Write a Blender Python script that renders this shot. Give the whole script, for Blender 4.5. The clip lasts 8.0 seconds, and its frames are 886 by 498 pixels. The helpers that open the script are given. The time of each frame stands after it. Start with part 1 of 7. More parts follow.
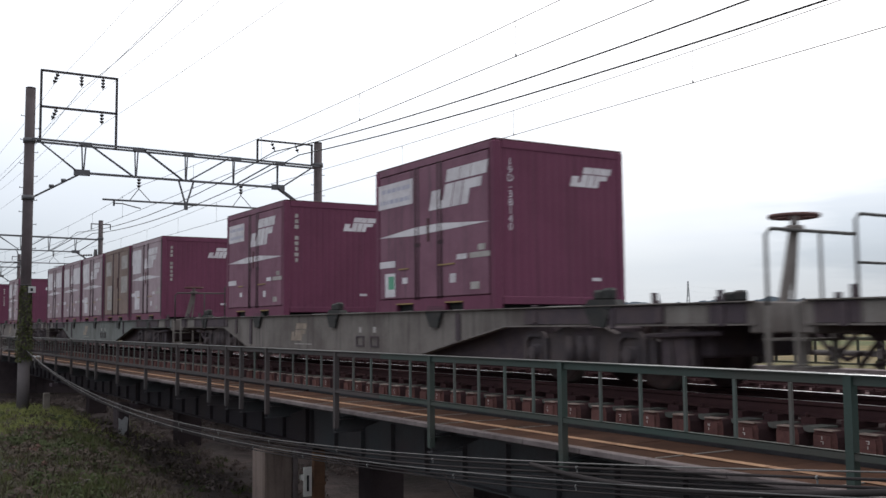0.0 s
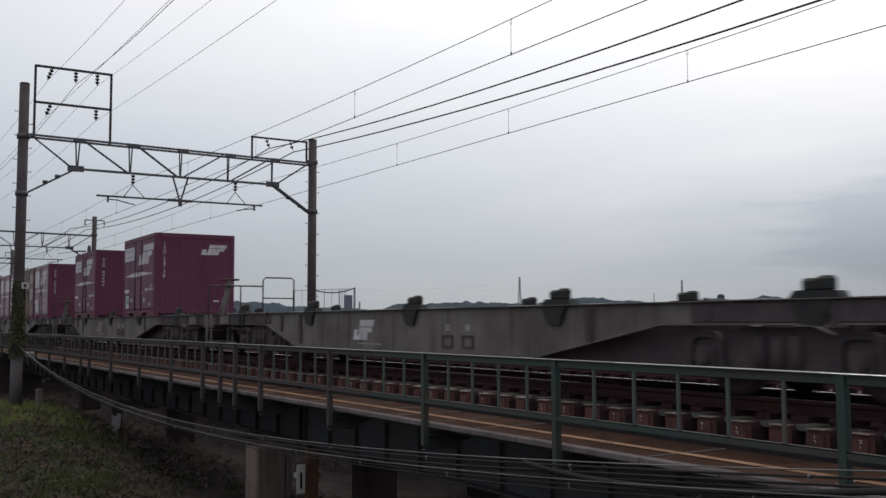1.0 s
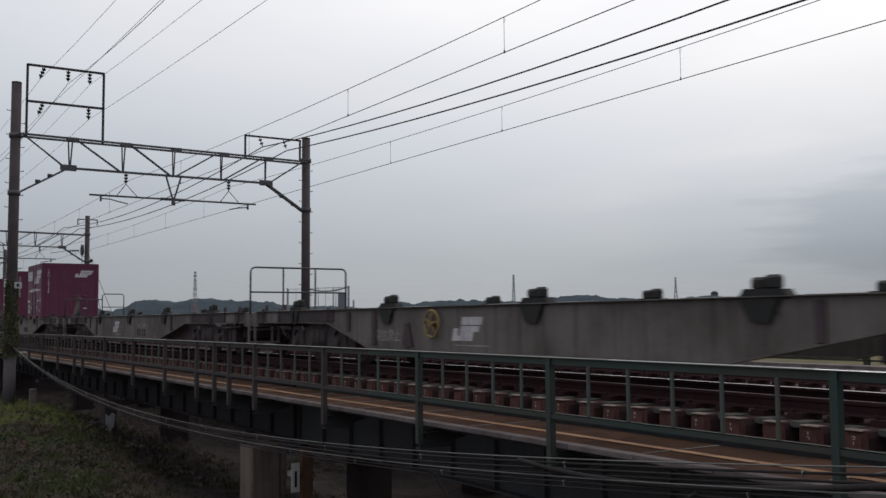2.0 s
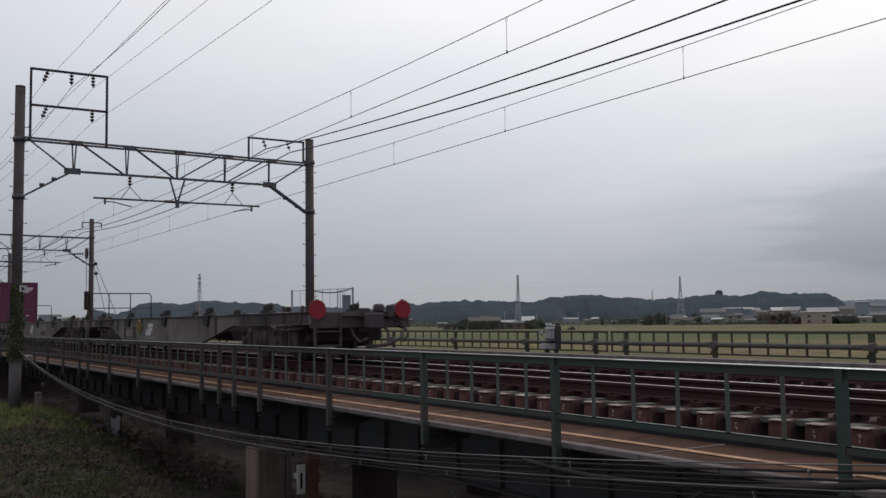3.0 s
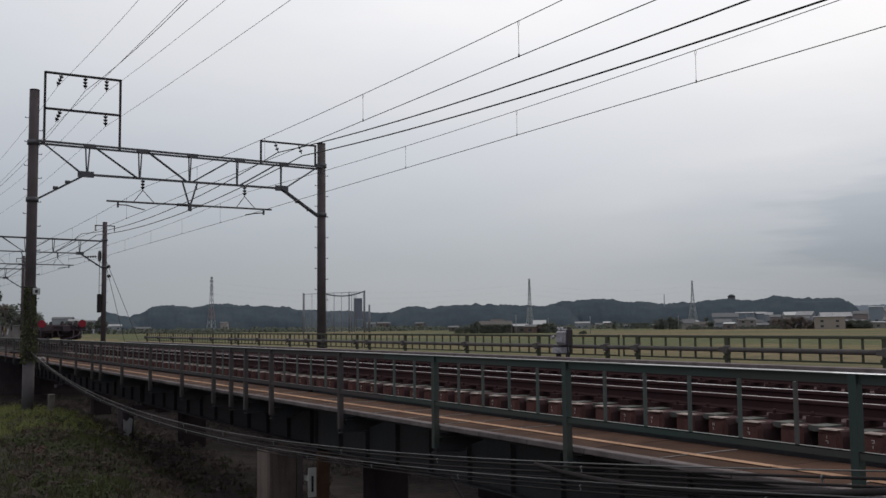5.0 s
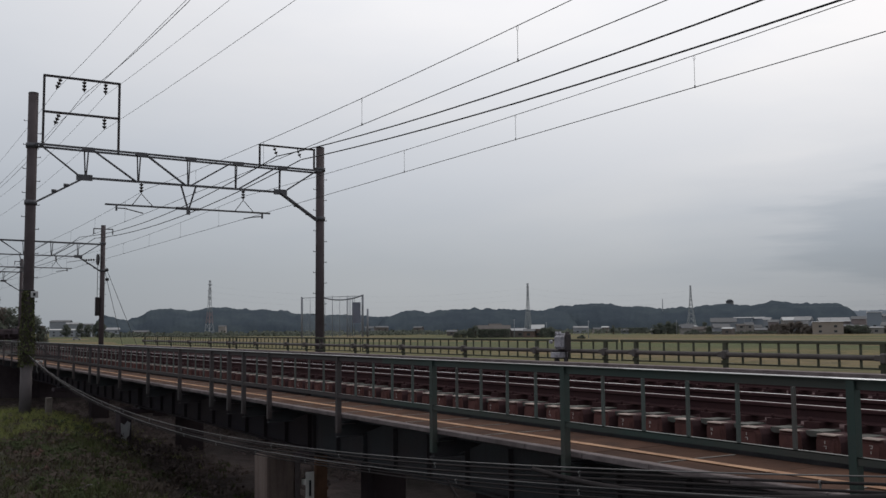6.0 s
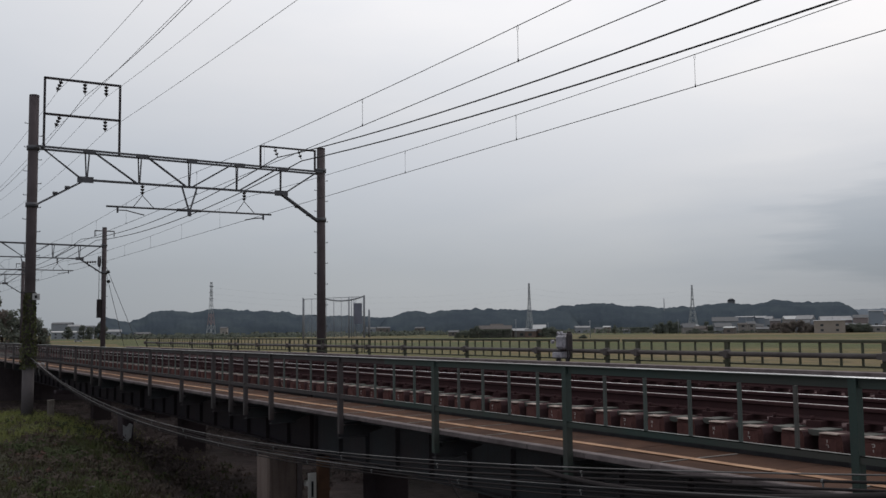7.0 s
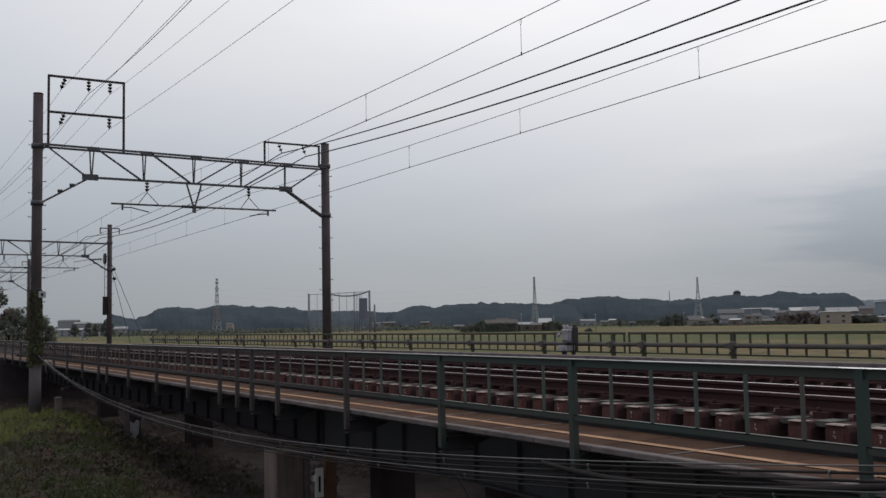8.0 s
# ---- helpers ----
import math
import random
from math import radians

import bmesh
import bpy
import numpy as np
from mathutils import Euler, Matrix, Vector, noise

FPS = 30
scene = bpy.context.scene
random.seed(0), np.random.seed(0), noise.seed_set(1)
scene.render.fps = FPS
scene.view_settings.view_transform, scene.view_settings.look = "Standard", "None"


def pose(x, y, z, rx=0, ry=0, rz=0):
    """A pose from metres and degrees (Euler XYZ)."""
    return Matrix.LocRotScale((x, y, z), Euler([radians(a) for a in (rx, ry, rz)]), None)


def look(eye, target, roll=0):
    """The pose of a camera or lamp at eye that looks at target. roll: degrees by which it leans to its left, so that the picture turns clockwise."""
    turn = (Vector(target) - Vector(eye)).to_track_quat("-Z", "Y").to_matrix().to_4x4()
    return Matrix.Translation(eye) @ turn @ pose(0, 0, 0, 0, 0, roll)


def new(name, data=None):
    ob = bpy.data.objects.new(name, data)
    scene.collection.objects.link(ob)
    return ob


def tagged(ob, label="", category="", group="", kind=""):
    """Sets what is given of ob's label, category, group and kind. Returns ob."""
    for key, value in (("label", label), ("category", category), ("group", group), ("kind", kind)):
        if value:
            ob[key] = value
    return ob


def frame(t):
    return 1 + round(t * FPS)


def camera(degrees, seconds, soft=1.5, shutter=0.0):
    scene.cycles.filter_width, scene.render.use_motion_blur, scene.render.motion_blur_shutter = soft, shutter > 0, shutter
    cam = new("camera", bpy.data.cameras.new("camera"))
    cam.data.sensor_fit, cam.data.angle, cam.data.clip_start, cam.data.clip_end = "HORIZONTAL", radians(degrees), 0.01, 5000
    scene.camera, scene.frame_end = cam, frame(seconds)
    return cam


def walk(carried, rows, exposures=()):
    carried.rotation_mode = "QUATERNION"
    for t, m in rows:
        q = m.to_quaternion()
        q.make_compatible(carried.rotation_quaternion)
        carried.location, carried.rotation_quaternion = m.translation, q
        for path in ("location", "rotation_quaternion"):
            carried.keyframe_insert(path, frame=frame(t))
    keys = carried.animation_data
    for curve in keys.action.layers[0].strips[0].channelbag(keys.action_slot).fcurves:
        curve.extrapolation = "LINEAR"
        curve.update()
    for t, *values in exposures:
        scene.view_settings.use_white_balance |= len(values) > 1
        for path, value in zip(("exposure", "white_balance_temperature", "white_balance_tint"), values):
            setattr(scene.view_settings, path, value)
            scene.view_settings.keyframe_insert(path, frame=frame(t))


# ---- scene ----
# ---------------------------------------------------------------- camera
# x runs across the tracks, y along them in the train's direction, z up from the rail heads
EYE = Vector((0, 0, 0.812))


def aim(yaw, pitch, roll):
    a, b = radians(yaw), radians(pitch)
    way = Vector((math.sin(a) * math.cos(b), math.cos(a) * math.cos(b), math.sin(b)))
    return look(EYE, EYE + way, roll)


cam = camera(48.9, 8.0, soft=1.5, shutter=0.15)
walk(cam, [
    (0.0, aim(31.321, 4.438, -0.419)), (0.5, aim(31.480, 4.444, -0.452)),
    (1.0, aim(31.651, 4.306, -0.182)), (1.5, aim(31.931, 4.216, -0.209)),
    (3.0, aim(31.780, 4.236, -0.779)), (3.5, aim(31.424, 4.272, -0.683)),
    (4.0, aim(31.167, 4.270, -0.578)), (4.5, aim(31.078, 4.326, -0.651)),
    (6.0, aim(31.194, 4.703, -0.454)), (6.5, aim(31.191, 4.734, -0.510)),
    (7.0, aim(31.124, 4.731, -0.713)), (7.5, aim(30.968, 4.670, -1.110)),
    (8.0, aim(30.833, 4.405, -1.182))],
    exposures=[(0.0, 0.92), (0.5, 0.44), (1.0, 0.22), (1.5, 0.12), (3.0, 0.06), (4.5, 0.04), (6.0, 0.01), (8.0, 0.01)])

# ---------------------------------------------------------------- world and sun
SUN_EL, SUN_AZ = 52, 52
SUN_WAY = Vector((math.sin(radians(SUN_AZ)) * math.cos(radians(SUN_EL)), math.cos(radians(SUN_AZ)) * math.cos(radians(SUN_EL)), math.sin(radians(SUN_EL))))


def make_world():
    """an overcast sky: a grey deck that is brighter upwards and towards the hidden sun, with drifting banks"""
    w = bpy.data.worlds.new("overcast")
    w.use_nodes = True
    scene.world = w
    nt = w.node_tree
    nt.nodes.clear()
    n, l = nt.nodes.new, nt.links.new
    tc = n("ShaderNodeTexCoord")
    way = tc.outputs["Generated"]
    sep = n("ShaderNodeSeparateXYZ")
    l(way, sep.inputs[0])

    def ramp_of(fac, *stops):
        r = n("ShaderNodeValToRGB")
        el = r.color_ramp.elements
        el[0].position, el[0].color = stops[0][0], (*stops[0][1], 1)
        el[1].position, el[1].color = stops[-1][0], (*stops[-1][1], 1)
        for p, c in stops[1:-1]:
            e = el.new(p)
            e.color = (*c, 1)
        l(fac, r.inputs[0])
        return r.outputs[0]

    def times(p, q):
        x = n("ShaderNodeMix")
        x.data_type, x.blend_type = "RGBA", "MULTIPLY"
        x.inputs[0].default_value = 1
        l(p, x.inputs[6])
        l(q, x.inputs[7])
        return x.outputs[2]

    def banks(scale, stretch, shift):
        mp = n("ShaderNodeMapping")
        mp.inputs["Scale"].default_value, mp.inputs["Location"].default_value = stretch, shift
        l(way, mp.inputs[0])
        z = n("ShaderNodeTexNoise")
        z.inputs["Scale"].default_value, z.inputs["Detail"].default_value, z.inputs["Roughness"].default_value = scale, 6, 0.52
        l(mp.outputs[0], z.inputs["Vector"])
        return z.outputs["Fac"]

    def near_way(v):
        d = n("ShaderNodeVectorMath")
        d.operation = "DOT_PRODUCT"
        l(way, d.inputs[0])
        d.inputs[1].default_value = v
        return d.outputs["Value"]

    deck = ramp_of(sep.outputs["Z"], (0.0, (0.37, 0.39, 0.412)), (0.06, (0.402, 0.42, 0.442)), (0.16, (0.55, 0.565, 0.59)), (0.28, (0.66, 0.67, 0.69)), (0.42, (0.72, 0.73, 0.755)), (1.0, (0.80, 0.80, 0.81)))
    glow = ramp_of(near_way(SUN_WAY), (0.42, (0.68, 0.70, 0.73)), (0.62, (0.92, 0.915, 0.92)), (0.72, (1.10, 1.065, 1.04)), (0.80, (1.285, 1.232, 1.188)), (1.0, (1.34, 1.30, 1.26)))
    drift = ramp_of(banks(1.1, (1.6, 1.6, 6.0), (0.35, 0.2, 0.4)), (0.34, (0.93, 0.945, 0.965)), (0.5, (1.0, 1.0, 1.0)), (0.66, (1.04, 1.035, 1.03)))
    # a low grey-blue bank to the east, with a ragged upper edge
    east = n("ShaderNodeMapping")
    east.inputs["Scale"].default_value = (1, 1, 2.6)
    ea, eb = radians(61.5), radians(4.8)
    east.inputs["Location"].default_value = (-math.sin(ea) * math.cos(eb), -math.cos(ea) * math.cos(eb), -2.6 * math.sin(eb))
    l(way, east.inputs[0])
    far = n("ShaderNodeVectorMath")
    far.operation = "LENGTH"
    l(east.outputs[0], far.inputs[0])
    q = n("ShaderNodeMath")
    q.operation = "MULTIPLY_ADD"
    l(banks(3.2, (1.0, 1.0, 9.0), (0.1, 0.7, 0.2)), q.inputs[0])
    q.inputs[1].default_value = 0.36
    l(far.outputs["Value"], q.inputs[2])
    bank = ramp_of(q.outputs[0], (0.20, (0.67, 0.71, 0.76)), (0.325, (0.74, 0.775, 0.815)), (0.375, (0.91, 0.925, 0.945)), (0.52, (1.0, 1.0, 1.0)))
    # its grey foot above the eastern hills
    foot = n("ShaderNodeMapping")
    foot.inputs["Scale"].default_value = (1, 1, 4.5)
    fa, fb = radians(67), radians(1.0)
    foot.inputs["Location"].default_value = (-math.sin(fa) * math.cos(fb), -math.cos(fa) * math.cos(fb), -4.5 * math.sin(fb))
    l(way, foot.inputs[0])
    fl = n("ShaderNodeVectorMath")
    fl.operation = "LENGTH"
    l(foot.outputs[0], fl.inputs[0])
    low = ramp_of(fl.outputs["Value"], (0.20, (0.76, 0.775, 0.80)), (0.38, (0.91, 0.92, 0.935)), (0.55, (1.0, 1.0, 1.0)))
    sky = n("ShaderNodeTexSky")
    sky.sky_type, sky.sun_disc = "NISHITA", False
    sky.sun_elevation, sky.sun_rotation = radians(SUN_EL), radians(SUN_AZ)
    b1, b2, add = n("ShaderNodeBackground"), n("ShaderNodeBackground"), n("ShaderNodeAddShader")
    b1.inputs[1].default_value = 0.006
    l(sky.outputs[0], b1.inputs[0])
    b2.inputs[1].default_value = 1.11
    north = ramp_of(near_way((math.sin(radians(8)), math.cos(radians(8)), 0)), (0.72, (1.0, 1.0, 1.0)), (1.0, (0.89, 0.91, 0.935)))
    l(times(times(times(times(times(deck, glow), north), drift), bank), low), b2.inputs[0])
    out = n("ShaderNodeOutputWorld")
    l(b1.outputs[0], add.inputs[0])
    l(b2.outputs[0], add.inputs[1])
    l(add.outputs[0], out.inputs[0])


make_world()
sun = new("sun", bpy.data.lights.new("sun", "SUN"))
sun.data.energy, sun.data.angle, sun.data.color = 0.5, radians(25), (1.0, 0.97, 0.93)
sun.matrix_world = look(SUN_WAY * 60, (0, 0, 0))


# ---------------------------------------------------------------- materials
def material(name, base, rough=0.7, metal=0.0, spot=None, spot_amount=0.5, scale=3.0, grain=40.0, bump=0.15,
             vary=0.0, stretch=(1, 1, 1), spec=0.22, streak=None, coords="Object"):
    """base colour, a second colour in spots at a coarse scale, fine grain, bump, and a shift of value from piece to piece"""
    m = bpy.data.materials.new(name)
    m.use_nodes = True
    nt = m.node_tree
    n, l = nt.nodes.new, nt.links.new
    bs = nt.nodes["Principled BSDF"]
    tc = n("ShaderNodeTexCoord")
    mp = n("ShaderNodeMapping")
    mp.inputs["Scale"].default_value = stretch
    oi = n("ShaderNodeObjectInfo")
    off = n("ShaderNodeVectorMath")
    off.operation = "MULTIPLY_ADD"
    l(oi.outputs["Random"], off.inputs[0])
    off.inputs[1].default_value = (37, 53, 71)
    l(tc.outputs[coords], off.inputs[2])
    l(off.outputs[0], mp.inputs[0])
    big, fine = n("ShaderNodeTexNoise"), n("ShaderNodeTexNoise")
    for t, s, d in ((big, scale, 6), (fine, grain, 3)):
        t.inputs["Scale"].default_value, t.inputs["Detail"].default_value = s, d
        t.inputs["Roughness"].default_value = 0.6
        l(mp.outputs[0], t.inputs["Vector"])
    spot = spot or tuple(c * 0.6 for c in base)
    ramp = n("ShaderNodeMapRange")
    ramp.inputs[1].default_value, ramp.inputs[2].default_value = 0.42, 0.66
    ramp.inputs[4].default_value = spot_amount
    l(big.outputs["Fac"], ramp.inputs[0])
    mix = n("ShaderNodeMix")
    mix.data_type = "RGBA"
    mix.inputs[6].default_value, mix.inputs[7].default_value = (*base, 1), (*spot, 1)
    l(ramp.outputs[0], mix.inputs[0])
    last = mix.outputs[2]
    if streak:  # rain streaks that run down upright faces
        smp = n("ShaderNodeMapping")
        smp.inputs["Scale"].default_value = (9, 9, 0.5)
        l(off.outputs[0], smp.inputs[0])
        sn = n("ShaderNodeTexNoise")
        sn.inputs["Scale"].default_value, sn.inputs["Detail"].default_value = 1.2, 4
        l(smp.outputs[0], sn.inputs["Vector"])
        sr = n("ShaderNodeMapRange")
        sr.inputs[1].default_value, sr.inputs[2].default_value, sr.inputs[4].default_value = 0.52, 0.72, 0.6
        l(sn.outputs["Fac"], sr.inputs[0])
        sm = n("ShaderNodeMix")
        sm.data_type = "RGBA"
        sm.inputs[7].default_value = (*streak, 1)
        l(sr.outputs[0], sm.inputs[0])
        l(last, sm.inputs[6])
        last = sm.outputs[2]
    hsv = n("ShaderNodeHueSaturation")
    val = n("ShaderNodeMath")
    val.operation = "MULTIPLY_ADD"
    val.inputs[1].default_value, val.inputs[2].default_value = 0.35, 0.825
    l(fine.outputs["Fac"], val.inputs[0])
    if vary:
        pv = n("ShaderNodeMath")
        pv.operation = "MULTIPLY_ADD"
        pv.inputs[1].default_value = vary
        l(oi.outputs["Random"], pv.inputs[0])
        l(val.outputs[0], pv.inputs[2])
        val = pv
    l(val.outputs[0], hsv.inputs["Value"])
    l(last, hsv.inputs["Color"])
    l(hsv.outputs[0], bs.inputs["Base Color"])
    rr = n("ShaderNodeMapRange")
    rr.inputs[3].default_value, rr.inputs[4].default_value = max(0.04, rough - 0.12), min(1, rough + 0.12)
    l(big.outputs["Fac"], rr.inputs[0])
    l(rr.outputs[0], bs.inputs["Roughness"])
    bs.inputs["Metallic"].default_value = metal
    bs.inputs["Specular IOR Level"].default_value = spec
    if bump:
        bp = n("ShaderNodeBump")
        bp.inputs["Strength"].default_value, bp.inputs["Distance"].default_value = bump, 0.02
        l(fine.outputs["Fac"], bp.inputs["Height"])
        l(bp.outputs[0], bs.inputs["Normal"])
    return m


M = {}
M["green_paint"] = material("green_paint", (0.034, 0.053, 0.047), 0.5, 0, (0.066, 0.047, 0.042), 0.6, 0.7, 60, 0.1, spec=0.3)
M["far_green"] = material("far_green", (0.069, 0.075, 0.049), 0.65, 0, (0.062, 0.050, 0.040), 0.5, 2.5, 60, 0.1)
M["rail_side"] = material("rail_side", (0.040, 0.020, 0.022), 0.85, 0, (0.062, 0.031, 0.030), 0.5, 3, 50, 0.2, spec=0.1)
M["rail_dull"] = material("rail_dull", (0.34, 0.31, 0.31), 0.36, 0.9, (0.20, 0.17, 0.165), 0.5, 0.8, 60, 0.01)
M["rail_head"] = material("rail_head", (0.84, 0.82, 0.82), 0.24, 1.0, (0.60, 0.56, 0.55), 0.45, 0.8, 60, 0.01)
M["upright_paint"] = material("upright_paint", (0.072, 0.090, 0.083), 0.55, 0, (0.100, 0.074, 0.070), 0.6, 1.1, 60, 0.1, spec=0.3)
M["dulled_paint"] = material("dulled_paint", (0.055, 0.050, 0.051), 0.65, 0, (0.083, 0.060, 0.059), 0.6, 0.9, 60, 0.1, spec=0.2)
M["spacer"] = material("spacer", (0.062, 0.066, 0.060), 0.7, 0, (0.050, 0.040, 0.038), 0.6, 7, 60, 0.2, vary=0.5)
M["joint"] = material("joint", (0.21, 0.19, 0.175), 0.9, 0, (0.09, 0.075, 0.065), 0.7, 5, 40, 0.1)
M["sleeper"] = material("sleeper", (0.057, 0.031, 0.033), 0.85, 0, (0.033, 0.023, 0.024), 0.5, 5, 45, 0.3, vary=0.3, spec=0.1)
M["sleeper_end"] = material("sleeper_end", (0.098, 0.047, 0.043), 0.85, 0, (0.058, 0.031, 0.030), 0.65, 7, 45, 0.3, vary=0.4, spec=0.1)
M["sleeper_cap"] = material("sleeper_cap", (0.215, 0.165, 0.145), 0.55, 0, (0.10, 0.07, 0.06), 0.6, 9, 60, 0.2, vary=0.4)
M["white_mark"] = material("white_mark", (0.46, 0.43, 0.41), 0.7, 0, (0.20, 0.16, 0.15), 0.55, 14, 60, 0.05)
M["walk_slab"] = material("walk_slab", (0.060, 0.032, 0.022), 0.9, 0, (0.029, 0.018, 0.015), 0.8, 1.3, 30, 0.25, vary=0.4, spec=0.06)
M["walk_edge"] = material("walk_edge", (0.138, 0.116, 0.116), 0.9, 0, (0.060, 0.048, 0.048), 0.6, 3, 30, 0.25, vary=0.3, spec=0.12)
M["walk_line"] = material("walk_line", (0.38, 0.235, 0.150), 0.9, 0, (0.17, 0.090, 0.058), 0.7, 1.6, 40, 0.1, spec=0.1)
M["girder"] = material("girder", (0.054, 0.057, 0.062), 0.75, 0, (0.066, 0.052, 0.055), 0.7, 0.7, 30, 0.1, spec=0.12, streak=(0.05, 0.046, 0.05))
M["girder_dark"] = material("girder_dark", (0.033, 0.029, 0.034), 0.8, 0, (0.046, 0.037, 0.038), 0.7, 0.7, 30, 0.1, spec=0.08)
M["girder_in"] = material("girder_in", (0.083, 0.065, 0.074), 0.8, 0, (0.106, 0.074, 0.077), 0.6, 1.2, 30, 0.1, spec=0.1)
M["concrete"] = material("concrete", (0.125, 0.108, 0.096), 0.9, 0, (0.06, 0.052, 0.047), 0.7, 3.5, 25, 0.3, streak=(0.045, 0.039, 0.035))
M["rusty"] = material("rusty", (0.17, 0.095, 0.060), 0.85, 0, (0.085, 0.050, 0.036), 0.6, 3, 30, 0.3)
M["pier_brown"] = material("pier_brown", (0.175, 0.135, 0.118), 0.9, 0, (0.115, 0.088, 0.080), 0.7, 1.5, 25, 0.3, streak=(0.075, 0.053, 0.051))
M["ballast"] = material("ballast", (0.062, 0.048, 0.044), 0.95, 0, (0.034, 0.027, 0.026), 0.6, 2.5, 14, 0.8)
M["rubbed_paint"] = material("rubbed_paint", (0.095, 0.100, 0.098), 0.42, 0, (0.070, 0.066, 0.062), 0.6, 0.9, 60, 0.05, spec=0.4)
M["half_sheen"] = material("half_sheen", (0.30, 0.31, 0.31), 0.34, 0.6, (0.12, 0.125, 0.125), 0.6, 1.6, 60, 0.05, spec=0.4)
M["pole"] = material("pole", (0.070, 0.056, 0.061), 0.75, 0, (0.048, 0.039, 0.040), 0.6, 2, 30, 0.15, streak=(0.045, 0.037, 0.038))
M["pole_foot"] = material("pole_foot", (0.086, 0.076, 0.079), 0.9, 0, (0.060, 0.052, 0.055), 0.6, 2.5, 30, 0.25, streak=(0.06, 0.052, 0.053))
M["galv"] = material("galv", (0.105, 0.105, 0.115), 0.6, 0.4, (0.065, 0.062, 0.066), 0.5, 3, 40, 0.1)
M["dark_steel"] = material("dark_steel", (0.044, 0.041, 0.046), 0.6, 0.2, (0.062, 0.042, 0.038), 0.5, 3, 40, 0.15)
M["insulator"] = material("insulator", (0.035, 0.028, 0.028), 0.3, 0, None, 0.3, 3, 40, 0.0)
M["wire"] = material("wire", (0.035, 0.036, 0.038), 0.6, 0.2, None, 0.3, 2, 10, 0.0)
M["cable"] = material("cable", (0.034, 0.030, 0.031), 0.85, 0, (0.055, 0.049, 0.049), 0.4, 1.5, 10, 0.0, spec=0.03)
M["clip"] = material("clip", (0.16, 0.16, 0.16), 0.5, 0.2, None, 0.3, 3, 40, 0.0)
M["wagon"] = material("wagon", (0.160, 0.143, 0.134), 0.8, 0, (0.078, 0.064, 0.061), 0.75, 0.9, 25, 0.15, streak=(0.044, 0.035, 0.034))
M["wagon_blue"] = material("wagon_blue", (0.145, 0.155, 0.150), 0.8, 0, (0.075, 0.070, 0.064), 0.6, 1.3, 25, 0.15, streak=(0.06, 0.055, 0.05))
M["underframe"] = material("underframe", (0.060, 0.047, 0.056), 0.85, 0, (0.098, 0.073, 0.073), 0.6, 2.5, 25, 0.2)
M["bogie"] = material("bogie", (0.057, 0.048, 0.053), 0.85, 0, (0.105, 0.082, 0.078), 0.6, 3, 30, 0.2)
M["wheel"] = material("wheel", (0.053, 0.038, 0.040), 0.75, 0.2, (0.088, 0.053, 0.046), 0.5, 4, 30, 0.1)
M["lock_black"] = material("lock_black", (0.024, 0.025, 0.025), 0.7, 0, (0.05, 0.042, 0.04), 0.5, 5, 40, 0.1)
M["tread"] = material("tread", (0.16, 0.15, 0.145), 0.45, 0.8, None, 0.3, 4, 30, 0.0)
M["yellow"] = material("yellow", (0.27, 0.19, 0.075), 0.65, 0, (0.14, 0.10, 0.05), 0.5, 5, 40, 0.1)
M["wheel_rust"] = material("wheel_rust", (0.115, 0.062, 0.056), 0.8, 0, (0.07, 0.042, 0.04), 0.5, 6, 40, 0.1)
M["red_disc"] = material("red_disc", (0.25, 0.020, 0.034), 0.45, 0, (0.17, 0.018, 0.026), 0.4, 4, 40, 0.0)
M["cont_red"] = material("cont_red", (0.128, 0.037, 0.071), 0.65, 0, (0.098, 0.030, 0.056), 0.6, 1.1, 25, 0.04, streak=(0.088, 0.030, 0.052))
M["cont_side"] = material("cont_side", (0.172, 0.081, 0.117), 0.7, 0, (0.120, 0.053, 0.080), 0.7, 1.6, 25, 0.06, vary=0.12, streak=(0.074, 0.045, 0.058))
M["cont_faded"] = material("cont_faded", (0.285, 0.225, 0.25), 0.75, 0, (0.19, 0.135, 0.155), 0.65, 1.1, 25, 0.04, vary=0.2, streak=(0.17, 0.12, 0.135))
M["faint_white"] = material("faint_white", (0.34, 0.32, 0.31), 0.8, 0, (0.19, 0.17, 0.16), 0.7, 4, 40, 0.05)
M["faint_blue"] = material("faint_blue", (0.34, 0.34, 0.44), 0.8, 0, (0.44, 0.42, 0.47), 0.6, 9, 40, 0.05)
M["wagon_pale"] = material("wagon_pale", (0.175, 0.16, 0.15), 0.8, 0, (0.10, 0.083, 0.078), 0.6, 2, 25, 0.1, streak=(0.09, 0.075, 0.066))
M["wagon_worn"] = material("wagon_worn", (0.34, 0.33, 0.33), 0.6, 0.2, (0.13, 0.11, 0.105), 0.65, 5, 30, 0.1)
M["rail_bar"] = material("rail_bar", (0.055, 0.052, 0.05), 0.6, 0, (0.035, 0.032, 0.03), 0.5, 3, 40, 0.1)
M["sign_pale"] = material("sign_pale", (0.40, 0.40, 0.41), 0.7, 0, (0.28, 0.27, 0.27), 0.5, 8, 40, 0.02)
# column and abutment colours with the shade under the deck put in
M["dark_wall"] = material("dark_wall", (0.066, 0.052, 0.056), 0.95, 0, (0.038, 0.030, 0.034), 0.7, 1.2, 25, 0.3, streak=(0.036, 0.030, 0.034), spec=0.1)
M["shade_wall"] = material("shade_wall", (0.050, 0.039, 0.041), 0.95, 0, (0.034, 0.026, 0.029), 0.7, 1.2, 25, 0.3, spec=0.05)
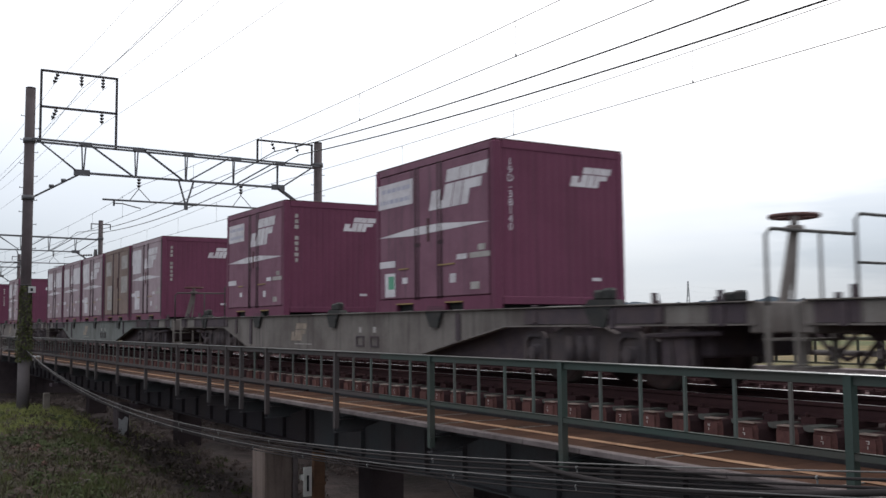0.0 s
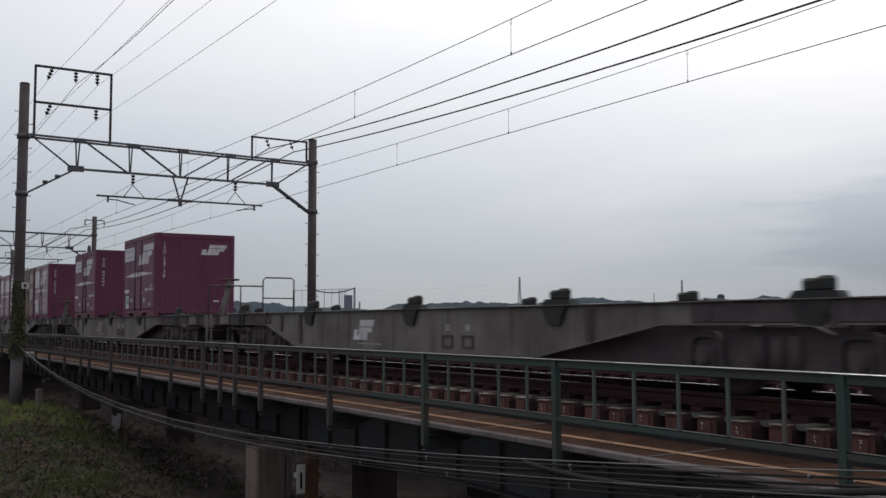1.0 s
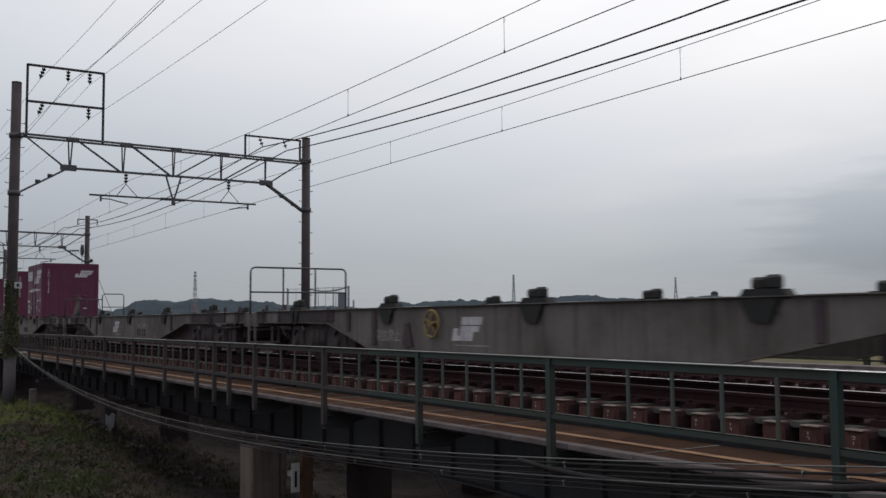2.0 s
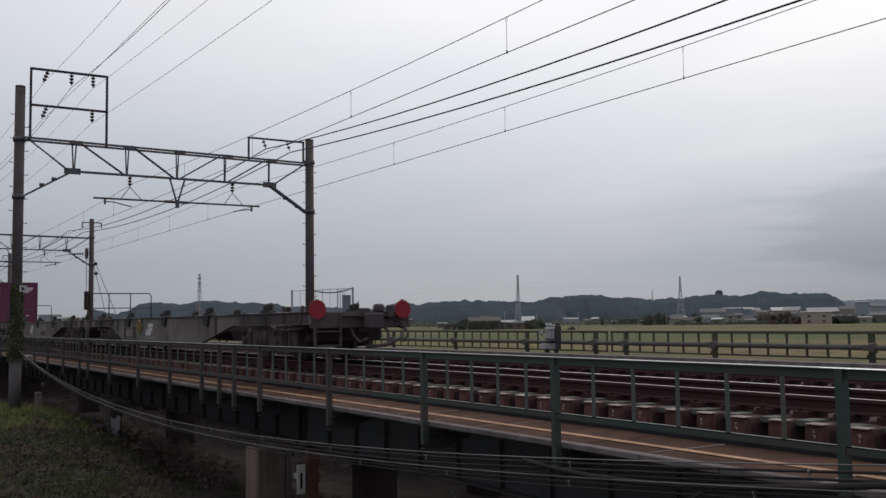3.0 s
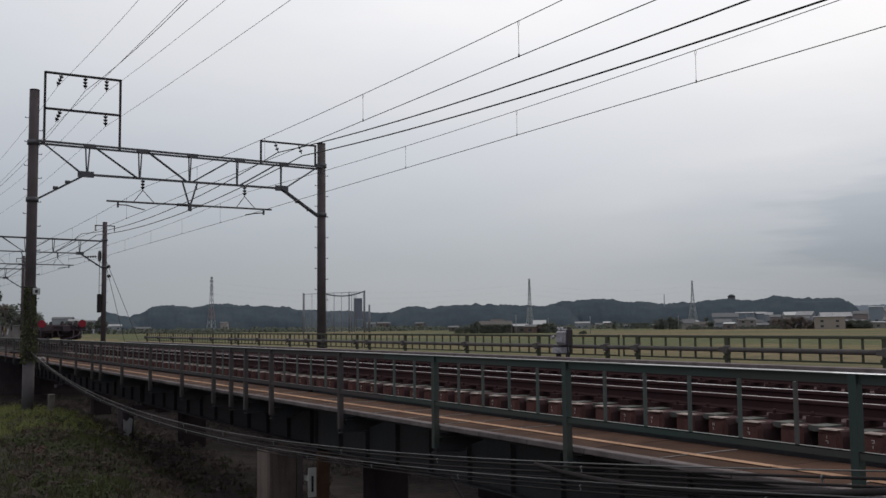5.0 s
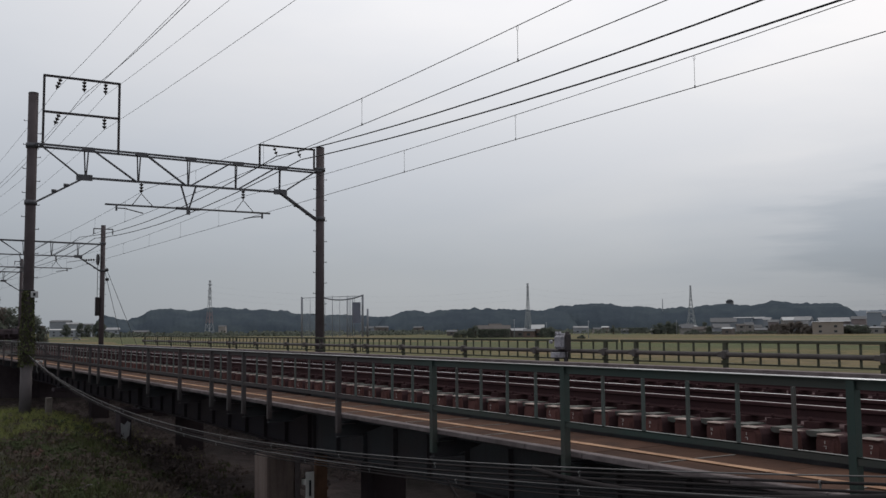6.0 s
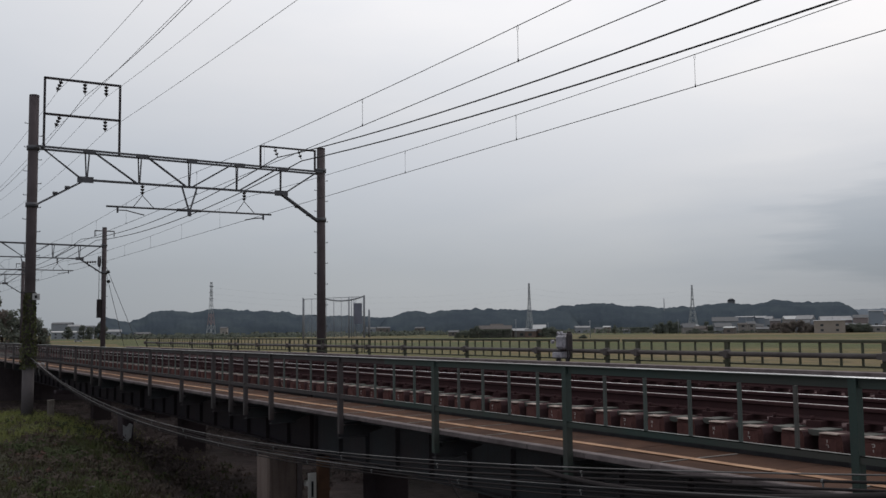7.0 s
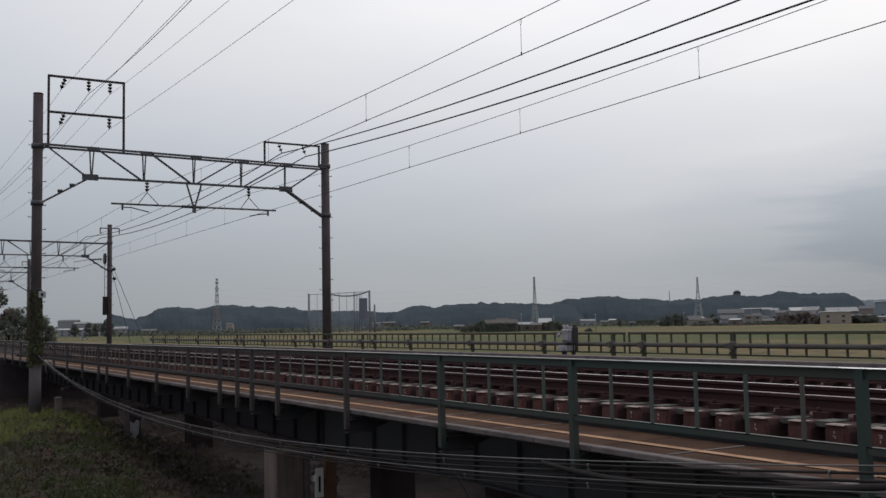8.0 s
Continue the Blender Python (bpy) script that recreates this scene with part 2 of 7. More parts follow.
M["carrier"] = material("carrier", (0.15, 0.145, 0.145), 0.6, 0.2, (0.06, 0.058, 0.058), 0.6, 1.5, 20, 0.0)
M["dark_net"] = material("dark_net", (0.175, 0.185, 0.235), 0.9, 0, None, 0.3, 0.2, 3, 0.0)
M["cont_tan"] = material("cont_tan", (0.205, 0.150, 0.132), 0.75, 0, (0.14, 0.10, 0.092), 0.6, 1.2, 25, 0.04, streak=(0.12, 0.088, 0.08))
M["cont_roof"] = material("cont_roof", (0.075, 0.03, 0.035), 0.75, 0, (0.045, 0.03, 0.03), 0.6, 1.2, 25, 0.1)
M["cont_white"] = material("cont_white", (0.56, 0.54, 0.57), 0.75, 0, (0.36, 0.32, 0.35), 0.65, 3, 40, 0.02)
M["mark_brown"] = material("mark_brown", (0.27, 0.22, 0.18), 0.8, 0, (0.15, 0.12, 0.10), 0.7, 4, 40, 0.05)
M["lock_dark"] = material("lock_dark", (0.045, 0.026, 0.034), 0.7, 0, (0.075, 0.04, 0.045), 0.5, 4, 40, 0.05)
M["cont_sticker"] = material("cont_sticker", (0.10, 0.30, 0.20), 0.6, 0, None, 0.3, 4, 40, 0.0)
M["grey_case"] = material("grey_case", (0.36, 0.35, 0.385), 0.55, 0.0, (0.09, 0.085, 0.09), 0.6, 6, 40, 0.08)
M["plate_white"] = material("plate_white", (0.70, 0.69, 0.66), 0.6, 0, (0.45, 0.42, 0.38), 0.4, 6, 40, 0.03)
M["ink"] = material("ink", (0.015, 0.015, 0.016), 0.7, 0, None, 0.2, 6, 40, 0.0)
M["bark"] = material("bark", (0.06, 0.045, 0.035), 0.9, 0, None, 0.5, 6, 40, 0.4)
# leaf colours of the far trees are lightened to suggest haze
M["leaf"] = material("leaf", (0.096, 0.106, 0.086), 0.9, 0, (0.066, 0.074, 0.062), 0.6, 0.6, 8, 0.0, spec=0.05)
M["leaf_brown"] = material("leaf_brown", (0.115, 0.098, 0.086), 0.9, 0, (0.082, 0.070, 0.064), 0.6, 0.6, 8, 0.0, spec=0.05)
M["ivy"] = material("ivy", (0.070, 0.080, 0.034), 0.8, 0, (0.066, 0.054, 0.033), 0.6, 3, 20, 0.0)
# hill colours carry a blue-grey tint that stands in for distance haze
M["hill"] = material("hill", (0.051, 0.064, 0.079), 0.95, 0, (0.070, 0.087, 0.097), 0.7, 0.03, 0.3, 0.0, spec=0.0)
M["hazy_far_hill"] = material("hazy_far_hill", (0.13, 0.15, 0.175), 0.95, 0, (0.115, 0.135, 0.16), 0.5, 0.02, 0.3, 0.0, spec=0.0)
M["house_white"] = material("house_white", (0.235, 0.218, 0.208), 0.85, 0, (0.175, 0.163, 0.152), 0.5, 0.4, 6, 0.0, vary=0.25)
M["house_beige"] = material("house_beige", (0.285, 0.25, 0.22), 0.85, 0, (0.25, 0.215, 0.18), 0.5, 0.3, 6, 0.0)
M["house_pink"] = material("house_pink", (0.20, 0.17, 0.17), 0.85, 0, (0.18, 0.15, 0.15), 0.5, 0.3, 6, 0.0, vary=0.2)
M["house_blue"] = material("house_blue", (0.195, 0.22, 0.255), 0.85, 0, (0.19, 0.215, 0.25), 0.5, 0.3, 6, 0.0, vary=0.15)
M["house_brown"] = material("house_brown", (0.15, 0.105, 0.09), 0.85, 0, (0.10, 0.075, 0.065), 0.5, 0.4, 6, 0.0)
M["roof_white"] = material("roof_white", (0.34, 0.35, 0.36), 0.6, 0, (0.40, 0.40, 0.40), 0.5, 0.4, 6, 0.0)
M["roof_brown"] = material("roof_brown", (0.056, 0.049, 0.047), 0.8, 0, (0.042, 0.038, 0.037), 0.5, 0.6, 10, 0.0, vary=0.2)
M["house_dark"] = material("house_dark", (0.135, 0.118, 0.110), 0.85, 0, (0.09, 0.08, 0.076), 0.4, 0.4, 6, 0.0, vary=0.2)
M["house_grey"] = material("house_grey", (0.225, 0.24, 0.265), 0.85, 0, (0.17, 0.18, 0.20), 0.4, 0.4, 6, 0.0, vary=0.25)
M["roof_tile"] = material("roof_tile", (0.080, 0.084, 0.092), 0.75, 0, (0.066, 0.063, 0.064), 0.4, 0.6, 10, 0.1, vary=0.3)
M["roof_light"] = material("roof_light", (0.165, 0.17, 0.18), 0.6, 0, (0.12, 0.12, 0.128), 0.5, 0.3, 10, 0.0, vary=0.4)
M["pylon_red"] = material("pylon_red", (0.27, 0.19, 0.19), 0.7, 0, None, 0.2, 0.5, 5, 0.0)
M["pylon_pale"] = material("pylon_pale", (0.36, 0.38, 0.39), 0.6, 0.0, None, 0.2, 0.5, 5, 0.0)
M["pylon_grey"] = material("pylon_grey", (0.24, 0.255, 0.275), 0.6, 0.0, None, 0.2, 0.5, 5, 0.0)
M["net_steel"] = material("net_steel", (0.20, 0.21, 0.235), 0.7, 0, None, 0.3, 0.5, 5, 0.0)
M["pipe"] = material("pipe", (0.098, 0.086, 0.083), 0.7, 0, (0.05, 0.042, 0.04), 0.5, 2, 30, 0.1)
M["sheen_steel"] = material("sheen_steel", (0.62, 0.63, 0.63), 0.26, 0.95, (0.20, 0.22, 0.21), 0.45, 0.5, 40, 0.03)
M["window"] = material("window", (0.055, 0.06, 0.065), 0.2, 0, None, 0.2, 1, 5, 0.0)


def net_material():
    m = bpy.data.materials.new("netting")
    m.use_nodes = True
    nt = m.node_tree
    n, l = nt.nodes.new, nt.links.new
    bs = nt.nodes["Principled BSDF"]
    bs.inputs["Base Color"].default_value = (0.72, 0.73, 0.76, 1)
    bs.inputs["Roughness"].default_value = 0.9
    tr, mx = n("ShaderNodeBsdfTransparent"), n("ShaderNodeMixShader")
    nz = n("ShaderNodeTexNoise")
    nz.inputs["Scale"].default_value = 0.25
    mr = n("ShaderNodeMapRange")
    mr.inputs[3].default_value, mr.inputs[4].default_value = 0.04, 0.12
    tc = n("ShaderNodeTexCoord")
    l(tc.outputs["Object"], nz.inputs["Vector"])
    l(nz.outputs["Fac"], mr.inputs[0])
    l(mr.outputs[0], mx.inputs[0])
    l(tr.outputs[0], mx.inputs[1])
    l(bs.outputs[0], mx.inputs[2])
    l(mx.outputs[0], nt.nodes["Material Output"].inputs[0])
    return m


M["netting"] = net_material()


def ground_material():
    m = bpy.data.materials.new("ground")
    m.use_nodes = True
    nt = m.node_tree
    n, l = nt.nodes.new, nt.links.new
    bs = nt.nodes["Principled BSDF"]
    bs.inputs["Roughness"].default_value = 0.95
    bs.inputs["Specular IOR Level"].default_value = 0.15
    geo = n("ShaderNodeNewGeometry")
    sep = n("ShaderNodeSeparateXYZ")
    l(geo.outputs["Position"], sep.inputs[0])

    def noise_of(scale, detail=5, stretch=(1, 1, 1), turn=0.0):
        mp = n("ShaderNodeMapping")
        mp.inputs["Scale"].default_value = stretch
        mp.inputs["Rotation"].default_value = (0, 0, turn)
        l(geo.outputs["Position"], mp.inputs[0])
        t = n("ShaderNodeTexNoise")
        t.inputs["Scale"].default_value, t.inputs["Detail"].default_value = scale, detail
        l(mp.outputs[0], t.inputs["Vector"])
        return t.outputs["Fac"]

    def ramp_of(fac, *stops):
        r = n("ShaderNodeValToRGB")
        el = r.color_ramp.elements
        el[0].position, el[0].color = stops[0][0], (*stops[0][1], 1)
        el[1].position, el[1].color = stops[-1][0], (*stops[-1][1], 1)
        for p, c in stops[1:-1]:
            e = el.new(p)
            e.color = (*c, 1)
        l(fac, r.inputs[0])
        return r.outputs[0]

    def span(value, a, b):
        r = n("ShaderNodeMapRange")
        r.inputs[1].default_value, r.inputs[2].default_value = a, b
        l(value, r.inputs[0])
        return r.outputs[0]

    def mix(f, a, b):
        x = n("ShaderNodeMix")
        x.data_type = "RGBA"
        l(f, x.inputs[0])
        l(a, x.inputs[6])
        l(b, x.inputs[7])
        return x.outputs[2]

    # paddies in long plots, each ripened differently; verge grass near the line; bare earth under the bridge
    vm = n("ShaderNodeMapping")
    vm.inputs["Scale"].default_value, vm.inputs["Rotation"].default_value = (0.030, 0.0085, 0), (0, 0, 0.62)
    l(geo.outputs["Position"], vm.inputs[0])
    vo = n("ShaderNodeTexVoronoi")
    vo.inputs["Scale"].default_value = 1.0
    vo.distance = "CHEBYCHEV"
    vo.inputs["Randomness"].default_value = 0.7
    l(vm.outputs[0], vo.inputs["Vector"])
    vs = n("ShaderNodeSeparateXYZ")
    l(vo.outputs["Color"], vs.inputs[0])
    pm = n("ShaderNodeMath")
    pm.operation = "MULTIPLY_ADD"
    l(noise_of(0.05, 5, (1, 1, 1)), pm.inputs[0])
    pm.inputs[1].default_value = 0.5
    l(vs.outputs["X"], pm.inputs[2])
    plots = ramp_of(pm.outputs[0], (0.20, (0.050, 0.064, 0.027)), (0.38, (0.082, 0.080, 0.034)), (0.58, (0.122, 0.098, 0.046)), (0.85, (0.128, 0.098, 0.054)), (1.0, (0.066, 0.076, 0.031)))
    tuft = ramp_of(noise_of(0.22, 8, (1, 1, 1)), (0.3, (0.046, 0.046, 0.023)), (0.43, (0.082, 0.075, 0.034)), (0.55, (0.122, 0.094, 0.050)), (0.7, (0.074, 0.070, 0.031)))
    far = n("ShaderNodeVectorMath")
    far.operation = "LENGTH"
    l(geo.outputs["Position"], far.inputs[0])
    field = mix(span(far.outputs["Value"], 60, 150), tuft, plots)
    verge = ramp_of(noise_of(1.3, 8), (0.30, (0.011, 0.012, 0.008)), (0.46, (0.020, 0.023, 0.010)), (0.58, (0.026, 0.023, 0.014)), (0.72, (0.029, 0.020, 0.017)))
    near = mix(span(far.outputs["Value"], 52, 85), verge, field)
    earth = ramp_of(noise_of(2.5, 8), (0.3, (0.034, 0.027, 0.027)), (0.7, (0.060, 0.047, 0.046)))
    # the added bank carries the same rough grass as the fields
    dry = n("ShaderNodeMath")
    dry.operation = "MAXIMUM"
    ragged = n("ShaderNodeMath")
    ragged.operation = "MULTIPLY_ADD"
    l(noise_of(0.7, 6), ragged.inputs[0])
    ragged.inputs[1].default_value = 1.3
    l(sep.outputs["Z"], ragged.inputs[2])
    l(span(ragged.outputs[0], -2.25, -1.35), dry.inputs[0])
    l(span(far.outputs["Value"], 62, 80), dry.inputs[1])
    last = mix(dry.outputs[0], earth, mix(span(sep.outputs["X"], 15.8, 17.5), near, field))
    mottle = ramp_of(noise_of(0.45, 9), (0.32, (0.62, 0.66, 0.60)), (0.5, (1.0, 1.0, 1.0)), (0.68, (1.34, 1.26, 1.2)))
    mm = n("ShaderNodeMix")
    mm.data_type, mm.blend_type = "RGBA", "MULTIPLY"
    mm.inputs[0].default_value = 1
    l(last, mm.inputs[6])
    l(mottle, mm.inputs[7])
    last = mm.outputs[2]
    l(last, bs.inputs["Base Color"])
    bp = n("ShaderNodeBump")
    bp.inputs["Strength"].default_value, bp.inputs["Distance"].default_value = 0.6, 0.15
    l(noise_of(6, 6), bp.inputs["Height"])
    l(bp.outputs[0], bs.inputs["Normal"])
    return m


M["ground"] = ground_material()


# ---------------------------------------------------------------- mesh helpers
def box(bm, x0, x1, y0, y1, z0, z1, bevel=0.0):
    v = [bm.verts.new(p) for p in ((x0, y0, z0), (x1, y0, z0), (x1, y1, z0), (x0, y1, z0), (x0, y0, z1), (x1, y0, z1), (x1, y1, z1), (x0, y1, z1))]
    f = [bm.faces.new([v[i] for i in q]) for q in ((3, 2, 1, 0), (4, 5, 6, 7), (0, 1, 5, 4), (1, 2, 6, 5), (2, 3, 7, 6), (3, 0, 4, 7))]
    if bevel:
        edges = list({e for q in f for e in q.edges})
        bmesh.ops.bevel(bm, geom=edges, offset=bevel, segments=1, affect="EDGES")
    return f


def bar(bm, a, b, w, h=None, up=(0, 0, 1)):
    """a beam of rectangular section from a to b"""
    a, b, h = Vector(a), Vector(b), h or w
    d = (b - a).normalized()
    u = Vector(up)
    if abs(d.dot(u)) > 0.98:
        u = Vector((0, 1, 0))
    s = d.cross(u).normalized()
    t = s.cross(d)
    q = [(-1, -1), (1, -1), (1, 1), (-1, 1)]
    va = [bm.verts.new(a + s * (i * w / 2) + t * (j * h / 2)) for i, j in q]
    vb = [bm.verts.new(b + s * (i * w / 2) + t * (j * h / 2)) for i, j in q]
    for i in range(4):
        k = (i + 1) % 4
        bm.faces.new((va[i], va[k], vb[k], vb[i]))
    bm.faces.new(va[::-1])
    bm.faces.new(vb)


def rod(bm, a, b, r0, r1=None, n=10, caps=True):
    a, b = Vector(a), Vector(b)
    r1 = r0 if r1 is None else r1
    d = (b - a).normalized()
    s = d.orthogonal().normalized()
    t = d.cross(s)
    ring = lambda c, r: [bm.verts.new(c + (s * math.cos(2 * math.pi * i / n) + t * math.sin(2 * math.pi * i / n)) * r) for i in range(n)]
    va, vb = ring(a, r0), ring(b, r1)
    for i in range(n):
        k = (i + 1) % n
        f = bm.faces.new((va[i], va[k], vb[k], vb[i]))
        f.smooth = n > 5
    if caps:
        bm.faces.new(va[::-1])
        bm.faces.new(vb)


def pipe(bm, pts, r, n=6):
    """a bent rod through points"""
    pts = [Vector(p) for p in pts]
    rings = []
    s = None
    for i, p in enumerate(pts):
        d = (pts[min(i + 1, len(pts) - 1)] - pts[max(i - 1, 0)]).normalized()
        s = (d.orthogonal() if s is None else s - d * s.dot(d)).normalized()
        t = d.cross(s)
        rings.append([bm.verts.new(p + (s * math.cos(2 * math.pi * k / n) + t * math.sin(2 * math.pi * k / n)) * r) for k in range(n)])
    for a, b in zip(rings, rings[1:]):
        for i in range(n):
            k = (i + 1) % n
            bm.faces.new((a[i], a[k], b[k], b[i])).smooth = True
    bm.faces.new(rings[0][::-1])
    bm.faces.new(rings[-1])


def lathe(bm, profile, axis, at, n=24):
    """profile: (distance along the axis, radius)"""
    ax = Vector(axis).normalized()
    s = ax.orthogonal().normalized()
    t = ax.cross(s)
    rings = []
    for d, r in profile:
        c = Vector(at) + ax * d
        rings.append([bm.verts.new(c + (s * math.cos(2 * math.pi * i / n) + t * math.sin(2 * math.pi * i / n)) * max(r, 1e-4)) for i in range(n)])
    for a, b in zip(rings, rings[1:]):
        for i in range(n):
            k = (i + 1) % n
            bm.faces.new((a[i], a[k], b[k], b[i])).smooth = True
    bm.faces.new(rings[0][::-1])
    bm.faces.new(rings[-1])


def prism(bm, outline, axis, a, b):
    """outline: points of a plane; pushed along axis (0 x, 1 y) from a to b. For x the plane is (y, z), for y it is (x, z)"""
    put = (lambda p, d: (d, p[0], p[1])) if axis == 0 else (lambda p, d: (p[0], d, p[1]))
    va, vb = [bm.verts.new(put(p, a)) for p in outline], [bm.verts.new(put(p, b)) for p in outline]
    n = len(outline)
    for i in range(n):
        k = (i + 1) % n
        bm.faces.new((va[i], va[k], vb[k], vb[i]))
    bm.faces.new(va[::-1])
    bm.faces.new(vb)


def mesh_of(name, bm, *mats):
    bmesh.ops.recalc_face_normals(bm, faces=bm.faces)
    me = bpy.data.meshes.new(name)
    bm.to_mesh(me)
    bm.free()
    for m in mats:
        me.materials.append(m)
    return me


def part(name, bm, mat, parent=None, label="", kind=""):
    me = bm if isinstance(bm, bpy.types.Mesh) else mesh_of(name, bm, mat)
    ob = new(name, me)
    ob.parent = parent
    return tagged(ob, label, kind=kind)


def thing(name, label, category, at=(0, 0, 0), group="", kind=""):
    ob = new(name)
    ob.location = at
    return tagged(ob, label, category, group, kind)


def quick(name, parent, mat, make, label=""):
    bm = bmesh.new()
    make(bm)
    return part(name, bm, mat, parent, label)


def letters(name, text, size, mat, parent, m, label=""):
    cu = bpy.data.curves.new(name, "FONT")
    cu.body, cu.size, cu.align_x, cu.align_y, cu.extrude = text, size, "CENTER", "CENTER", 0.003
    tmp = bpy.data.objects.new(name, cu)
    scene.collection.objects.link(tmp)
    me = bpy.data.meshes.new_from_object(tmp.evaluated_get(bpy.context.evaluated_depsgraph_get()))
    bpy.data.objects.remove(tmp)
    bpy.data.curves.remove(cu)
    me.materials.clear()
    me.materials.append(mat)
    ob = new(name, me)
    ob.parent, ob.matrix_basis = parent, m
    return tagged(ob, label)


# ---------------------------------------------------------------- ground, hills
TRACK_NEAR, TRACK_FAR = 9.079, 12.90
GANTRY = 36.1


def smooth(a, b, x):
    t = min(1, max(0, (x - a) / (b - a)))
    return t * t * (3 - 2 * t)


def ground_z(x, y):
    r = math.hypot(x, y)
    # the verge beside the line, and the plain of paddies below it
    z = -2.0 - 1.6 * smooth(45, 130, r)
    lump = noise.noise((x * 0.35, y * 0.35, 1)) * 0.12 + noise.noise((x * 1.3, y * 1.3, 5)) * 0.05
    if r < 80:
        z += lump
    # creek bed below the bridge, bending away behind the portal's pole
    edge = 4.35 + 0.12 * (y - 20) - 1.3 * max(0, y - 37.5)
    bed = smooth(edge - 0.6, edge + 3.2, x) * (1 - smooth(15.6, 17.4, x)) * (1 - smooth(57, 61, y)) * smooth(-60, -40, y)
    z += bed * -1.15
    # low bank added beyond the far track, hides bright ground under the girders
    z += 1.0 * smooth(15.6, 17.6, x) * (1 - smooth(19, 27, x)) * (1 - smooth(56, 70, y))
    # embankment that takes over from the bridge
    z += (-0.55 - z) * smooth(59, 64, y) * smooth(3.5, 6.3, x) * (1 - smooth(15.7, 18.5, x)) * (1 - smooth(280, 330, y))
    # bank under the camera
    z += 1.15 * (1 - smooth(2.2, 5.5, r))
    return z


def ground():
    n, radii = 420, [0.0] + [0.6 * 1.068 ** i for i in range(136)]
    verts, faces = [(0, 0, ground_z(0, 0))], []
    for r in radii[1:]:
        for i in range(n):
            a = 2 * math.pi * i / n
            x, y = r * math.sin(a), r * math.cos(a)
            verts.append((x, y, ground_z(x, y)))
    for i in range(n):
        faces.append((0, 1 + (i + 1) % n, 1 + i))
    for k in range(len(radii) - 2):
        o = 1 + k * n
        for i in range(n):
            j = (i + 1) % n
            faces.append((o + i, o + j, o + n + j, o + n + i))
    me = bpy.data.meshes.new("ground")
    me.from_pydata(verts, [], faces)
    me.polygons.foreach_set("use_smooth", [True] * len(faces))
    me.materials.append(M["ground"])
    tagged(new("ground", me), "paddy fields, grassy verge and bare earth under the bridge", "ground", kind="structure")


def hill(name, az0, az1, dist, tops, mat, label, crown=4.6, base=-3.6):
    """a wooded ridge across the view; tops: bearing and height of its rounded summits, as degrees seen from the line"""
    na, rows, deep = int((az1 - az0) * 22), 14, 170
    peak = dist + deep * 0.62
    verts, faces = [], []
    for i in range(na + 1):
        az = az0 + (az1 - az0) * i / na
        el = tops[-1][1] if az >= tops[-1][0] else tops[0][1]
        for (a, ea), (b, eb) in zip(tops, tops[1:]):
            if a <= az < b:
                el = ea + (eb - ea) * smooth(a, b, az)
        fade = smooth(az0, az0 + 1.1, az) * (1 - smooth(az1 - 1.1, az1, az))
        top = 0.81 + peak * math.tan(radians(el)) - crown * 0.30 + 1.0 * noise.noise((az * 1.3, dist, 2))
        for k in range(rows + 1):
            u = k / rows
            d = dist + deep * u
            x, y = d * math.sin(radians(az)), d * math.cos(radians(az))
            prof = math.sin(min(1, u / 0.62) * math.pi / 2) ** 0.8 if u < 0.62 else math.cos((u - 0.62) / 0.38 * math.pi / 2)
            z = base + (top - base) * prof * fade
            if 0 < k < rows:
                z += fade * crown * (0.6 * abs(noise.noise((x * 0.035, y * 0.035, 3))) + 0.5 * noise.noise((x * 0.09, y * 0.09, 8)) + 0.25 * noise.noise((x * 0.25, y * 0.25, 4)) + 0.2)
            verts.append((x, y, z if 0 < k < rows else base - 6))
    s = rows + 1
    for i in range(na):
        for k in range(rows):
            faces.append((i * s + k, (i + 1) * s + k, (i + 1) * s + k + 1, i * s + k + 1))
    me = bpy.data.meshes.new(name)
    me.from_pydata(verts, [], faces)
    me.polygons.foreach_set("use_smooth", [True] * len(faces))
    me.materials.append(mat)
    return tagged(new(name, me), label, "hill", kind="structure")


ground()
hill("far_ridge", 50, 78, 2300, [(50, 0.7), (56, 0.84), (66, 0.95)], M["hazy_far_hill"], "far ridge under the cloud, tinted pale blue for haze", 4, 2)
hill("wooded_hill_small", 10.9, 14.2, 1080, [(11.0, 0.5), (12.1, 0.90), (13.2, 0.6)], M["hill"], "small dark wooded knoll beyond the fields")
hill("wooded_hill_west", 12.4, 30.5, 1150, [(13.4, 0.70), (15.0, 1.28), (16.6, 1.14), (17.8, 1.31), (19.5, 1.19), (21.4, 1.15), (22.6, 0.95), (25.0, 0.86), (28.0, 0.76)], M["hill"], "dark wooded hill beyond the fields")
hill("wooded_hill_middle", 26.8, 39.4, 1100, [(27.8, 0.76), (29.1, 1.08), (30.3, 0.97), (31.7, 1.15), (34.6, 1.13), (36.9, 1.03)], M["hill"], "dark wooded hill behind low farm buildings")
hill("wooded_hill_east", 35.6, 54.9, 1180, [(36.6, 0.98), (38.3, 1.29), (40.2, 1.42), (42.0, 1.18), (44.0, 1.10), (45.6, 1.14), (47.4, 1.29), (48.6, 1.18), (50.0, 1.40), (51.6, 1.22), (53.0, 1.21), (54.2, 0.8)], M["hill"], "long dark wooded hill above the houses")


# ---------------------------------------------------------------- track and bridge
Y0, Y1 = -14.0, 92.0
ABUT = 58.0


